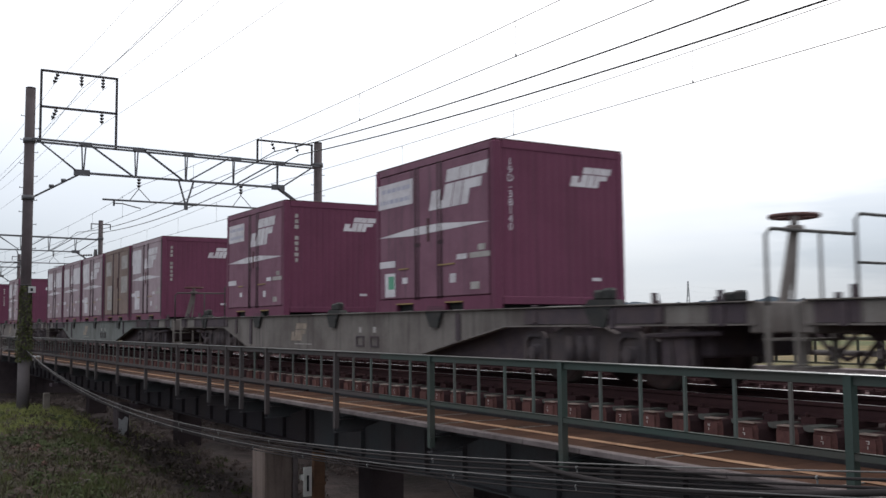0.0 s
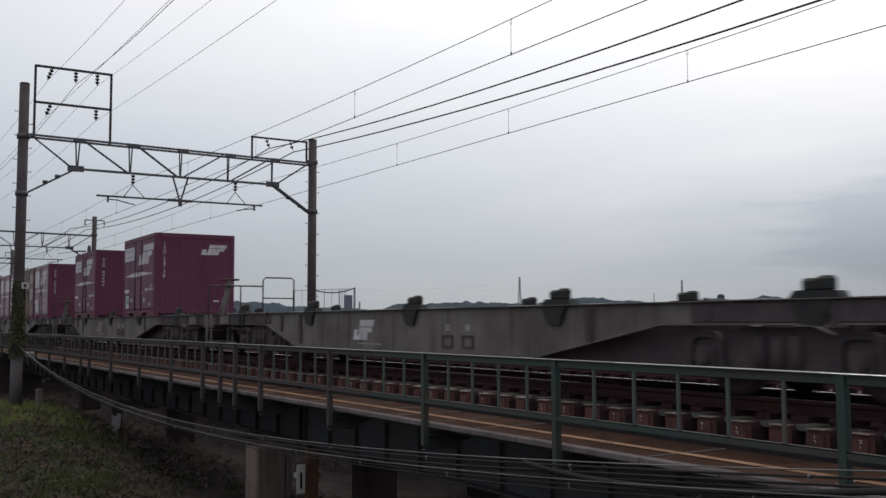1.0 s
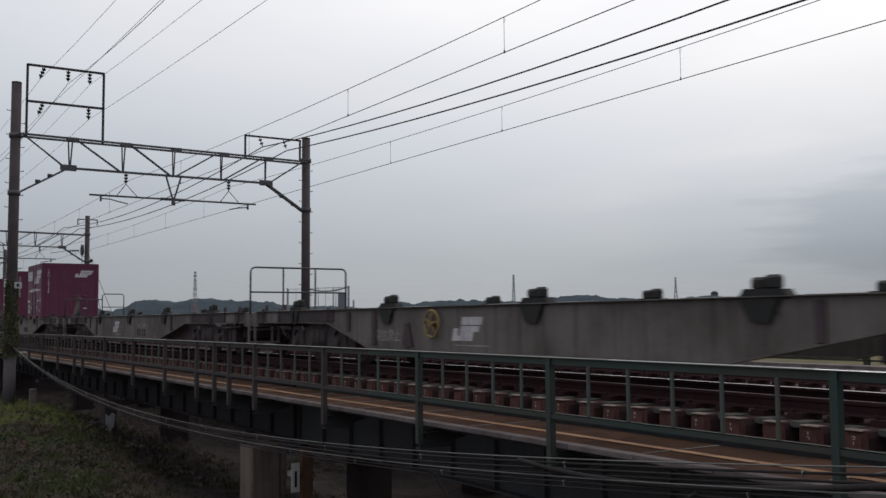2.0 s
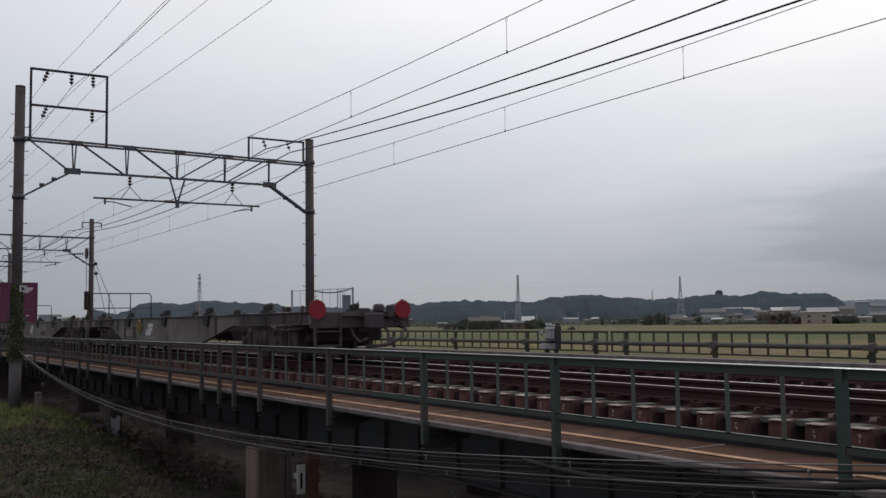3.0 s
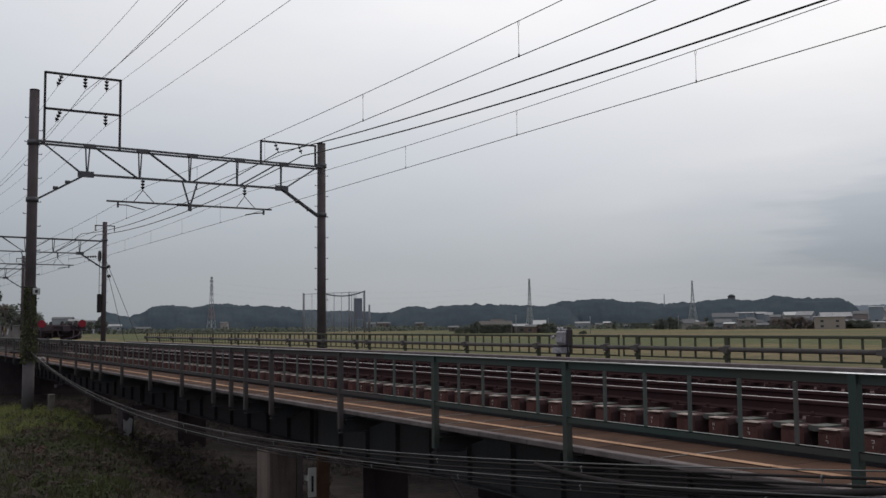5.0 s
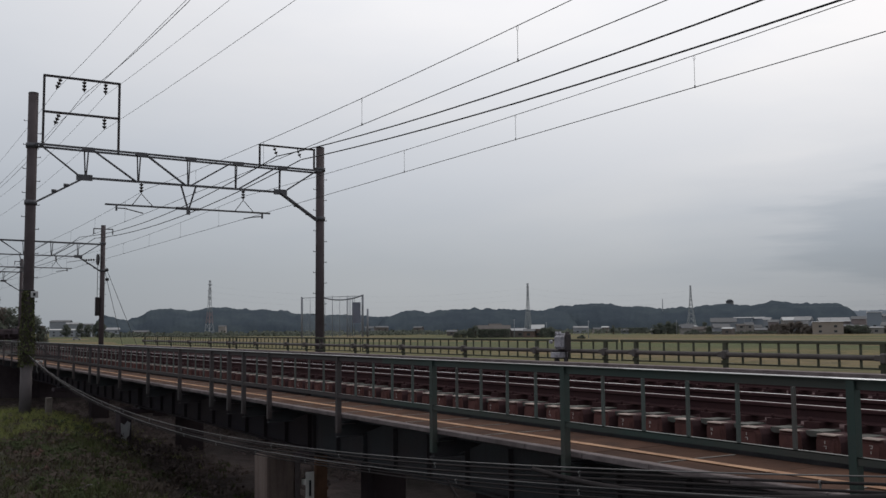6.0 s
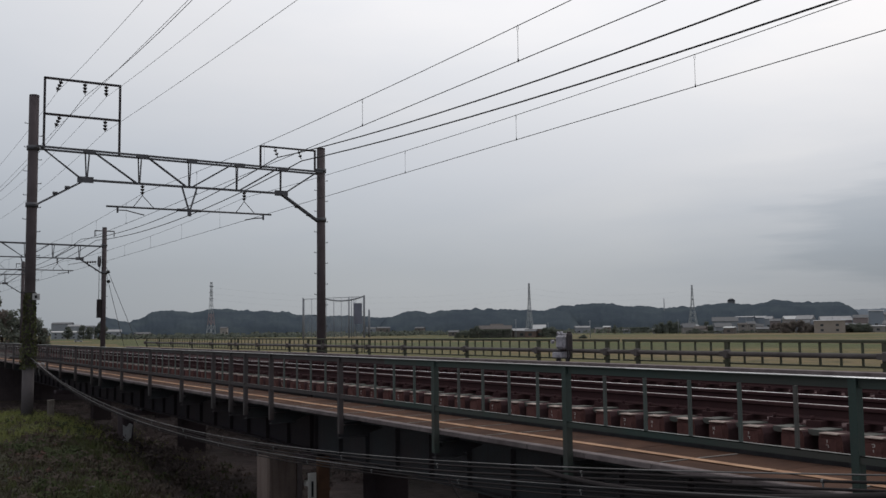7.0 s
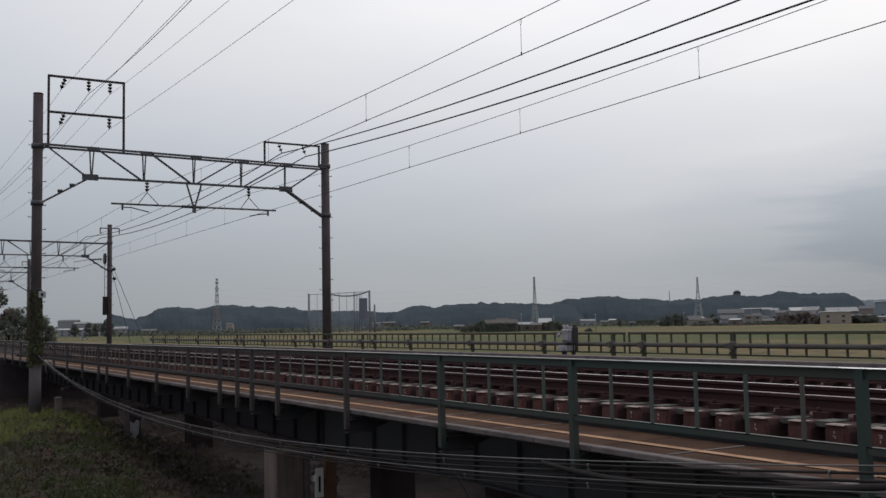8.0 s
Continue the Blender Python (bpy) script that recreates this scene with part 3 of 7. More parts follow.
def rail_profile(cx, worn):
    h = [(0.064, -0.153), (0.064, -0.142), (0.010, -0.122), (0.008, -0.055), (0.033, -0.040), (0.033, -0.017), (0.0305, -0.010), (0.026, -0.005), (0.019, -0.0018), (worn, 0.0)]
    return [(cx + x, z) for x, z in h] + [(cx - x, z) for x, z in reversed(h)]


def track(name, cx, label, full):
    t = thing(name, label, "railway track", kind="structure")
    for side in (-0.566, 0.566):
        bm = bmesh.new()
        prism(bm, rail_profile(cx + side, 0.010), 1, Y0 - 40, 260)
        bm.normal_update()
        for f in bm.faces:
            c = f.calc_center_median()
            if c.z > -0.0028 and abs(f.normal.y) < 0.5:
                f.material_index = 1
        part("rail", mesh_of("rail", bm, M["rail_side"], M["rail_dull" if side < 0 else "rail_head"]), None, t)
    # sleepers and their worn end caps share two meshes
    bm = bmesh.new()
    prism(bm, [(-0.138, -0.19), (0.138, -0.19), (0.136, -0.06), (0.120, -0.010), (0.108, 0.0), (-0.108, 0.0), (-0.120, -0.010), (-0.136, -0.06)], 0, -1.12, 1.12)
    ends = [e for e in bm.edges if all(v.co.x < -1.1 for v in e.verts) and max(v.co.z for v in e.verts) > -0.15]
    bmesh.ops.bevel(bm, geom=ends, offset=0.042, segments=3, affect="EDGES")
    for f in bm.faces:
        f.material_index = 1 if abs(f.calc_center_median().x) > 1.05 else 0
    sl = mesh_of("sleeper", bm, M["sleeper"], M["sleeper_end"])
    bm = bmesh.new()
    prism(bm, [(-1.118, 0.0), (-1.105, 0.008), (-0.99, 0.008), (-0.97, 0.0)], 1, -0.104, 0.104)
    cap = mesh_of("end_plate", bm, M["sleeper_cap"])
    marks = []
    for strokes in (((-0.018, 0.014, -0.056, -0.050), (-0.018, -0.011, -0.074, -0.056), (-0.018, 0.008, -0.080, -0.074), (-0.004, 0.003, -0.126, -0.100)),
                    ((-0.004, 0.003, -0.080, -0.050), (-0.016, 0.014, -0.104, -0.098), (-0.016, -0.009, -0.126, -0.104)),
                    ((-0.016, -0.010, -0.082, -0.052), (0.004, 0.010, -0.082, -0.052), (-0.016, 0.010, -0.070, -0.064), (-0.003, 0.004, -0.126, -0.098))):
        bm = bmesh.new()
        for y0, y1, z0, z1 in strokes:
            box(bm, -1.124, -1.118, y0, y1, z0, z1)
        marks.append(mesh_of("number_mark", bm, M["white_mark"]))
    bm = bmesh.new()
    for s in (-0.566, 0.566):
        box(bm, s - 0.16, s + 0.16, -0.09, 0.09, 0.0, 0.066)
        for q in (-0.11, 0.11):
            rod(bm, (s + q, 0.05, 0.06), (s + q, 0.05, 0.11), 0.02, n=6)
    chair = mesh_of("tie_plate", bm, M["rail_side"])
    bm = bmesh.new()
    prism(bm, [(0.142, 0.012), (0.332, 0.012), (0.332, -0.010), (0.32, -0.035), (0.27, -0.046), (0.19, -0.04), (0.142, -0.012)], 0, -0.98, -0.70)
    spacer = mesh_of("spacer", bm, M["spacer"])
    rng = random.Random(4)
    k, y = 0, -1.95
    while y < (46 if full else 30):
        o = new("sleeper", sl)
        o.parent, o.location, o.rotation_euler = t, (cx + rng.uniform(-0.015, 0.015), y, -0.22 + rng.uniform(-0.006, 0.006)), (0, 0, rng.uniform(-0.012, 0.012))
        p = new("tie_plate", chair)
        p.parent, p.location = t, (cx, y, -0.22)
        if full:
            c = new("end_plate", cap)
            c.parent, c.location = o, (rng.uniform(-0.004, 0.006), 0, 0)
            c = new("spacer", spacer)
            c.parent, c.location = o, (rng.uniform(-0.02, 0.02), rng.uniform(-0.012, 0.0), rng.uniform(-0.012, 0.006))
            if y < 20 and k % 3 != 0:
                q = new("number_mark", marks[(k * 7 + k // 3) % 3])
                q.parent, q.location = o, (0, rng.uniform(-0.03, 0.03), 0)
        y += 0.476
        k += 1
    bm = bmesh.new()
    while y < Y1:
        box(bm, cx - 1.12, cx + 1.12, y - 0.115, y + 0.115, -0.42, -0.22)
        y += 0.476
    part("far_sleepers", bm, M["sleeper"], t, kind="stuff")
    return t


track("track_near", TRACK_NEAR, "two rusty rails with bright worn heads on red-brown bridge sleepers", True)
track("track_far", TRACK_FAR, "second pair of rails on dark bridge sleepers", False)


def stiffener_mesh():
    bm = bmesh.new()
    for s in (-1, 1):
        box(bm, min(0.008 * s, s * 0.09), max(0.008 * s, s * 0.09), -0.008, 0.008, -1.62, -0.55)
    return mesh_of("stiffener", bm, M["girder"])


def cross_frame_mesh():
    bm = bmesh.new()
    bar(bm, (-0.78, 0, -0.62), (0.78, 0, -0.62), 0.09)
    bar(bm, (-0.78, 0, -1.5), (0.78, 0, -1.5), 0.09)
    bar(bm, (-0.78, 0, -0.62), (0.78, 0, -1.5), 0.07)
    bar(bm, (0.78, 0, -0.62), (-0.78, 0, -1.5), 0.07)
    return mesh_of("cross_frame", bm, M["girder_in"])


STIFFENER, CROSS_FRAME = stiffener_mesh(), cross_frame_mesh()
# spans from y 18.9 onwards take a darker girder colour
DARK_STIFFENER = STIFFENER.copy()
DARK_STIFFENER.materials[0] = M["girder_dark"]


def girder_span(ya, yb, cx, near):
    g = thing("girder_span", "dark green steel plate girders under the track", "bridge", group="bridge spans", kind="structure")
    for side in (-0.8, 0.8):
        x = cx + side
        for nm, hw, z0, z1 in (("web_plate", 0.008, -1.62, -0.55), ("top_flange", 0.16, -0.44, -0.42), ("bottom_flange", 0.16, -1.645, -1.62), ("top_chord", 0.10, -0.55, -0.44)):
            quick(nm, g, M["girder"] if ya < 18 else M["girder_dark"], lambda bm: box(bm, x - hw, x + hw, ya, yb, z0, z1))
        n = int((yb - ya) / 1.18)
        for i in range(n + 1):
            o = new("stiffener", STIFFENER if ya < 18 else DARK_STIFFENER)
            o.parent, o.location = g, (cx + side, ya + 0.06 + (yb - ya - 0.12) * i / n, 0)
    n = max(2, int((yb - ya) / 3.5))
    for i in range(n + 1):
        o = new("cross_frame", CROSS_FRAME)
        o.parent, o.location = g, (cx, ya + 0.3 + (yb - ya - 0.6) * i / n, 0)
    return g


PIERS = (4.6, 18.9, 33.0, 47.2)
ends = (Y0,) + PIERS + (ABUT,)
for ya, yb in zip(ends, ends[1:]):
    for cx in (TRACK_NEAR, TRACK_FAR):
        girder_span(ya + 0.06, yb - 0.06, cx, cx == TRACK_NEAR)


def pier(y, marked):
    p = thing("bridge_pier", "weathered concrete bridge pier with rust stains", "pier", group="bridge piers", kind="structure")
    front = (7.10, 7.74) if y < 30 else (7.52, 7.90)
    # columns set back under the deck get the darker, shaded colours
    for x0, x1, top in ((*front, -1.66), (9.5, 10.3, -1.86), (12.45, 13.05, -1.86))[(y > 40):]:
        quick("column", p, M["pier_brown"] if marked and x0 < 8 else M["dark_wall"] if x0 < 8 else M["shade_wall"], lambda bm: box(bm, x0, x1, y - 0.32, y + 0.32, -4.6, top, 0.04))
    if marked:
        quick("corner_strip", p, M["walk_edge"], lambda bm: box(bm, 7.745, 7.86, y - 0.30, y - 0.08, -4.6, -1.72, 0.02), "pale strip down the column's corner")
    if 30 < y < 40:
        quick("lime_patch", p, M["sign_pale"], lambda bm: prism(bm, [(7.57, -2.95), (7.72, -2.90), (7.74, -2.62), (7.82, -2.55), (7.86, -2.14), (7.76, -2.08), (7.66, -2.20), (7.55, -2.12)], 1, y - 0.328, y - 0.3215), "pale lime patch")
    quick("pier_cap", p, M["girder_in"], lambda bm: box(bm, 7.875, 14.9, y - 0.29, y + 0.30, -1.86, -1.70, 0.03))
    for cx in (TRACK_NEAR, TRACK_FAR):
        for side in (-0.8, 0.8):
            for q in (-0.28, 0.28):
                quick("bearing", p, M["dark_steel"], lambda bm: box(bm, cx + side - 0.16, cx + side + 0.16, y + q - 0.14, y + q + 0.14, -1.70, -1.647, 0.006))
    if marked:
        quick("drain_pipe", p, M["rusty"], lambda bm: (box(bm, 8.14, 8.40, y - 0.42, y - 0.31, -4.6, -1.72, 0.02), box(bm, 8.13, 8.41, y - 0.43, y - 0.305, -2.42, -2.36)), "rusty brown upright steel post")
        pl = quick("number_plate", p, M["plate_white"], lambda bm: (box(bm, 7.88, 8.06, y - 0.52, y - 0.50, -2.60, -2.02, 0.004), box(bm, 7.92, 8.02, y - 0.50, y - 0.2, -2.3, -2.2)), "white enamel pier plate with a black 1")
        letters("numeral", "1", 0.46, M["ink"], pl, Matrix.Translation((7.97, y - 0.525, -2.36)) @ pose(0, 0, 0, 90, 0, 0))
    return p


for y in PIERS:
    pier(y, y == PIERS[1])
ab = thing("abutment", "dark masonry abutment at the bridge's end", "abutment", kind="structure")
quick("abutment_wall", ab, M["dark_wall"], lambda bm: box(bm, 2.2, 16.2, ABUT, ABUT + 0.9, -4.6, -0.62, 0.03))
quick("coping", ab, M["dark_wall"], lambda bm: box(bm, 2.1, 6.5, ABUT - 0.08, ABUT + 0.98, -0.615, -0.50, 0.02))


bed = thing("track_bed", "dark brown ballast bed beyond the bridge", "ballast", kind="structure")
quick("ballast", bed, M["ballast"], lambda bm: prism(bm, [(6.2, -1.6), (7.3, -0.53), (7.7, -0.25), (14.3, -0.25), (14.9, -0.6), (16.0, -1.6)], 1, ABUT + 0.95, 260))


POSTS = (-2.2, 1.3, 4.835, 8.39, 11.18, 14.12, 17.10, 18.47, 19.34, 20.47, 22.83, 25.68, 28.80, 31.65, 32.9, 35.6, 38.5, 41.4, 44.3, 46.6, 48.0, 50.9, 53.8, 56.7, 59.6, 62.5, 65.4, 68.3, 71.2, 74.1, 77.0, 79.9, 82.8, 85.7, 88.6)


# walkway of slabs along the near side, its edge beam and painted line
def walkway():
    w = thing("walkway", "brown slab walkway along the bridge with a worn orange line", "walkway", kind="structure")
    bm = bmesh.new()
    box(bm, 0.128, 1.275, 0.006, 1.012, -0.055, 0.0, 0.006)
    slab = mesh_of("slab", bm, M["walk_slab"])
    bm = bmesh.new()
    box(bm, 0.0, 0.122, 0.004, 1.014, -0.06, 0.004, 0.008)
    kerb = mesh_of("edge_block", bm, M["walk_edge"])
    bm = bmesh.new()
    box(bm, 0.50, 0.615, 0.006, 1.012, 0.0, 0.004)
    line = mesh_of("painted_line", bm, M["walk_line"])
    bm = bmesh.new()
    box(bm, 0.13, 1.20, -0.010, 0.012, 0.0, 0.0075)
    joint = mesh_of("joint_strip", bm, M["joint"])
    rng = random.Random(9)
    y = -3.0
    while y < Y1:
        for me, nm in ((slab, "slab"), (kerb, "edge_block"), (line, "painted_line")):
            o = new(nm, me)
            o.parent, o.location = w, (6.655 + rng.uniform(-0.006, 0.006) * (nm != "slab"), y, -0.508 + rng.uniform(-0.003, 0.003) * (nm == "slab"))
            if nm == "painted_line":
                o.location.z = -0.503
        if rng.random() < 0.75:
            o = new("joint_strip", joint)
            o.parent, o.location = w, (6.655, y, -0.508)
        y += 1.018
    quick("edge_beam", w, M["girder"], lambda bm: (box(bm, 6.98, 7.03, Y0, Y1, -0.66, -0.565), box(bm, 7.55, 7.61, Y0, Y1, -0.66, -0.565)))
    bm = bmesh.new()
    bar(bm, (6.7, 0, -0.68), (8.28, 0, -0.68), 0.07, 0.10)
    prism(bm, [(6.64, -0.63), (7.55, -0.63), (7.55, -0.70), (7.0, -0.86), (6.64, -0.86)], 1, -0.008, 0.008)
    box(bm, 6.60, 7.1, -0.05, 0.05, -0.876, -0.862)
    me = mesh_of("bracket", bm, M["girder"])
    for y in POSTS:
        o = new("bracket", me)
        o.parent, o.location = w, (0, y + 0.06, 0)


walkway()



def near_railing():
    r = thing("railing", "dark green steel railing with thin uprights on the walkway's edge", "railing", kind="structure")
    x = 6.60
    t = None
    # beyond 12.6 m: rust tint, plus duller light mixed into the green
    for ya, yb, paint in ((Y0, 12.6, M["green_paint"]), (12.602, Y1, M["dulled_paint"])):
        t = quick("top_rail", r, paint, lambda bm: (box(bm, x - 0.012, x, ya, yb, 0.325, 0.404), box(bm, x - 0.045, x + 0.04, ya, yb, 0.398, 0.406)))
        quick("bottom_rail", r, paint, lambda bm: (box(bm, x - 0.03, x - 0.018, ya, yb, -0.245, -0.185), box(bm, x - 0.03, x + 0.03, ya, yb, -0.193, -0.185)))
    edge = [(x - 0.047, 0.4065), (x + 0.042, 0.4065), (x + 0.040, 0.4095), (x + 0.034, 0.4115), (x - 0.034, 0.4115), (x - 0.042, 0.4105), (x - 0.046, 0.4085)]
    # worn top gets brighter in steps nearer by, imitating reflected sky
    quick("worn_top", t, M["sheen_steel"], lambda bm: prism(bm, edge, 1, Y0, 5.0), "worn rail top, brightened for the sky's reflection")
    quick("half_worn_top", t, M["half_sheen"], lambda bm: prism(bm, edge, 1, 5.002, 7.4), "half-worn rail top, partly brightened for the sky's reflection")
    quick("rubbed_top", t, M["rubbed_paint"], lambda bm: prism(bm, edge, 1, 7.402, Y1), "paint rubbed pale along the rail's top")
    bm = bmesh.new()
    box(bm, -0.038, 0.038, -0.036, -0.028, -0.80, 0.397)
    box(bm, -0.038, -0.030, -0.028, 0.036, -0.80, 0.397)
    box(bm, -0.03, 0.30, -0.04, 0.06, -0.672, -0.664)
    post = mesh_of("post", bm, M["green_paint"])
    dulled_post = post.copy()
    dulled_post.materials[0] = M["dulled_paint"]
    bm = bmesh.new()
    box(bm, -0.013, 0.013, -0.015, 0.015, -0.19, 0.32)
    bal = mesh_of("upright", bm, M["upright_paint"])
    for a, b in zip(POSTS, POSTS[1:] + (Y1,)):
        o = new("post", post if a < 12 else dulled_post)
        o.parent, o.location = r, (x, a, 0)
        n = max(1, round((b - a) / 0.59))
        for i in range(1, n):
            o = new("upright", bal)
            o.parent, o.location = r, (x, a + (b - a) * i / n - 0.035, 0)


near_railing()


def far_railing():
    r = thing("far_railing", "olive green steel railing carrying a grey pipe", "railing", kind="structure")
    x = 15.55
    joints = (Y0, 17.66, 31.34, 45.05, 61.6)
    posts = (4.0, 7.35, 10.74, 14.38, 17.08, 18.15, 20.91, 24.45, 28.24, 30.84, 31.83, 34.55, 36.24, 38.19, 41.78, 44.57, 45.54, 48.39, 51.87, 55.57, 58.45, 61.34)
    bm = bmesh.new()
    box(bm, -0.012, 0.012, -0.022, 0.022, 0.03, 0.475)
    bal = mesh_of("upright", bm, M["far_green"])
    bm = bmesh.new()
    box(bm, -0.035, 0.03, -0.05, 0.05, -0.62, 0.48)
    box(bm, -0.06, -0.035, -0.07, 0.07, 0.06, 0.12)
    post = mesh_of("post", bm, M["far_green"])
    bm = bmesh.new()
    box(bm, -0.16, 0.0, -0.16, -0.055, 0.15, 0.33, 0.02)
    box(bm, -0.13, 0.0, -0.055, 0.07, 0.19, 0.30, 0.01)
    saddle = mesh_of("pipe_saddle", bm, M["pipe"])
    for a, b in zip(joints, joints[1:]):
        quick("top_rail", r, M["far_green"], lambda bm: box(bm, x - 0.04, x + 0.04, a + 0.07, b - 0.07, 0.475, 0.535, 0.006))
        quick("bottom_rail", r, M["far_green"], lambda bm: box(bm, x - 0.02, x + 0.02, a + 0.07, b - 0.07, 0.03, 0.065))
        for y in (a + 0.09, b - 0.09):
            if y > 4:
                o = new("upright", bal)
                o.parent, o.location = r, (x, y, 0)
    for a, b in zip(posts, posts[1:] + (64.0,)):
        o = new("post", post)
        o.parent, o.location = r, (x, a, 0)
        o = new("pipe_saddle", saddle)
        o.parent, o.location = r, (x - 0.05, a, 0)
        if b > 62 or any(a < q < b for q in joints):
            continue
        n = max(1, round((b - a) / 0.455))
        for i in range(1, n):
            o = new("upright", bal)
            o.parent, o.location = r, (x, a + (b - a) * i / n, 0)
    quick("pipe", r, M["pipe"], lambda bm: rod(bm, (x - 0.12, Y0, 0.245), (x - 0.12, 61, 0.245), 0.05, n=10), "grey-brown cable pipe")
    quick("cable_trough", r, M["walk_edge"], lambda bm: box(bm, 14.42, 14.66, Y0, 62, -0.52, 0.015, 0.01), "grey concrete cable trough")
    quick("far_walk", r, M["walk_edge"], lambda bm: (box(bm, 14.20, 15.62, Y0, Y1, -0.58, -0.524, 0.01), box(bm, 15.5, 15.6, Y0, Y1, -0.75, -0.58)))


far_railing()


# ---------------------------------------------------------------- overhead line
def insulator_string(bm, a, b, n=3):
    a, b = Vector(a), Vector(b)
    rod(bm, a, b, 0.018, n=6)
    for i in range(n):
        c = a.lerp(b, (i + 0.8) / (n + 0.6))
        d = (b - a).normalized()
        rod(bm, c - d * 0.035, c + d * 0.035, 0.085, 0.045, n=10)


def peg_mesh():
    bm = bmesh.new()
    rod(bm, (0.17, 0, 0), (0.29, 0, 0), 0.012, n=6)
    rod(bm, (0.28, 0, 0), (0.28, 0, 0.04), 0.012, n=6)
    return mesh_of("climbing_peg", bm, M["dark_steel"])


PEG = peg_mesh()


def gantry(y, dx=0.0, tall_frame=True, ground_l=-2.3, rise=0.0):
    g = thing("catenary_portal", "steel truss portal between two dark poles over both tracks", "catenary portal", (dx, y, 0), "catenary portals", "structure")
    L, Rr = 5.15, 16.05

    def pole(x, z0, z1):
        def make(bm):
            rod(bm, (x, 0, z0), (x, 0, z1), 0.185, 0.165, n=20)
            rod(bm, (x, 0, z1), (x, 0, z1 + 0.03), 0.175, 0.16, n=20)
        p = quick("pole", g, M["pole"], make)
        quick("pole_foot", p, M["pole_foot"], lambda bm: rod(bm, (x, 0, z0), (x, 0, -0.25), 0.200, 0.190, n=20), "bare grey concrete foot of the pole")
        z, k = 0.6, 0
        while z < z1 - 0.6:
            o = new("climbing_peg", PEG)
            o.parent, o.location, o.rotation_euler = p, (x, 0, z), (0, 0, math.pi * (k % 2 == 0))
            z += 0.42
            k += 1
        for z in (5.30, 7.30):
            quick("clamp", p, M["galv"], lambda bm: rod(bm, (x, 0, z - 0.08), (x, 0, z + 0.08), 0.21, n=20))
    pole(L, ground_l, 9.15)
    pole(Rr, -2.6, 8.2 + rise)
    zt = lambda x: 7.34 - 0.13 * (x - L) / (Rr - L)
    zl = lambda x: 6.30 - 0.03 * (x - 6.9) / 7.4

    def beam(nm, a, b, w, h=None):
        return quick(nm, g, M["galv"], lambda bm: bar(bm, a, b, w, h))

    for q in (-0.27, 0.27):
        beam("top_chord", (L + 0.05, q, zt(L)), (Rr - 0.05, q, zt(Rr)), 0.06, 0.07)
    beam("bottom_chord", (6.9, 0, zl(6.9)), (14.32, 0, zl(14.32)), 0.10, 0.075)
    for x in (6.9, 14.32):
        quick("gusset", g, M["galv"], lambda bm: box(bm, x - 0.28, x + 0.28, -0.062, -0.052, zl(x) - 0.11, zl(x) + 0.11))
    for x in (6.95, 8.80, 10.65, 12.50, 14.30):
        beam("web_bar", (x - 0.11, -0.25, zt(x)), (x - 0.012, 0, zl(x)), 0.045)
        beam("web_bar", (x + 0.13, 0.25, zt(x)), (x + 0.018, 0, zl(x)), 0.045)
        quick("gusset", g, M["galv"], lambda bm: box(bm, x - 0.20, x + 0.22, -0.315, -0.303, zt(x) - 0.09, zt(x) + 0.04))
        beam("cross_tie", (x, -0.27, zt(x)), (x, 0.27, zt(x)), 0.05)
    for x0, x1 in ((L + 0.2, 6.8), (7.10, 8.72), (9.0, 10.55)):
        for q in (-0.14, 0.14):
            beam("diagonal", (x0 + 0.09 + q * 0.75, q * 1.8, zt(x0)), (x1, q * 0.3, zl(x1)), 0.045)
    for x0, x1 in ((10.75, 12.3), (12.6, 14.15), (14.45, Rr - 0.2)):
        beam("diagonal", (x0, 0, zl(x0)), (x1, 0, zt(x1)), 0.055)
    beam("knee_brace", (6.9, 0, 6.29), (L + 0.15, 0, 5.33), 0.065)
    for q in (-0.09, 0.09):
        beam("knee_brace", (14.32, q, 6.26), (Rr - 0.15, q, 5.24), 0.065)
    for x, z in ((5.9, 5.76), (6.3, 5.99), (15.0, 5.78), (15.5, 5.48)):
        quick("knee_clamp", g, M["galv"], lambda bm: rod(bm, (x - 0.08, 0, z), (x + 0.08, 0, z), 0.06, n=8))
    beam("hanger", (10.38, 0, 6.28), (10.64, 0, 5.42), 0.055)
    beam("hanger", (10.95, 0, 6.28), (10.70, 0, 5.42), 0.055)
    quick("hanger_head", g, M["galv"], lambda bm: box(bm, 10.61, 10.73, -0.05, 0.05, 5.18, 5.48))

    def span_bar(bm):
        rod(bm, (7.64, 0, 5.40), (13.92, 0, 5.40), 0.035, n=8)
        rod(bm, (10.2, 0, 5.40), (11.1, 0, 5.40), 0.055, n=8)
        for x in (8.04, 13.59):
            box(bm, x - 0.03, x + 0.03, -0.03, 0.03, 5.18, 5.42)
    quick("hanger_bar", g, M["galv"], span_bar)
    for x in (8.92, 12.81):
        quick("suspension", g, M["insulator"], lambda bm: (insulator_string(bm, (x, 0, 6.27), (x, 0, 5.86)),
              rod(bm, (x, 0, 5.86), (x - 0.32, 0, 5.42), 0.014, n=6), rod(bm, (x, 0, 5.86), (x + 0.42, 0, 5.42), 0.014, n=6)))
    quick("registration_arm", g, M["dark_steel"], lambda bm: pipe(bm, [(8.04, 0, 5.28), (8.35, 0, 5.28), (8.7, 0, 5.2), (9.0, 0, 5.14)], 0.02))
    quick("registration_arm", g, M["dark_steel"], lambda bm: pipe(bm, [(13.59, 0, 5.26), (13.2, 0, 5.22), (12.85, 0, 5.14)], 0.022))

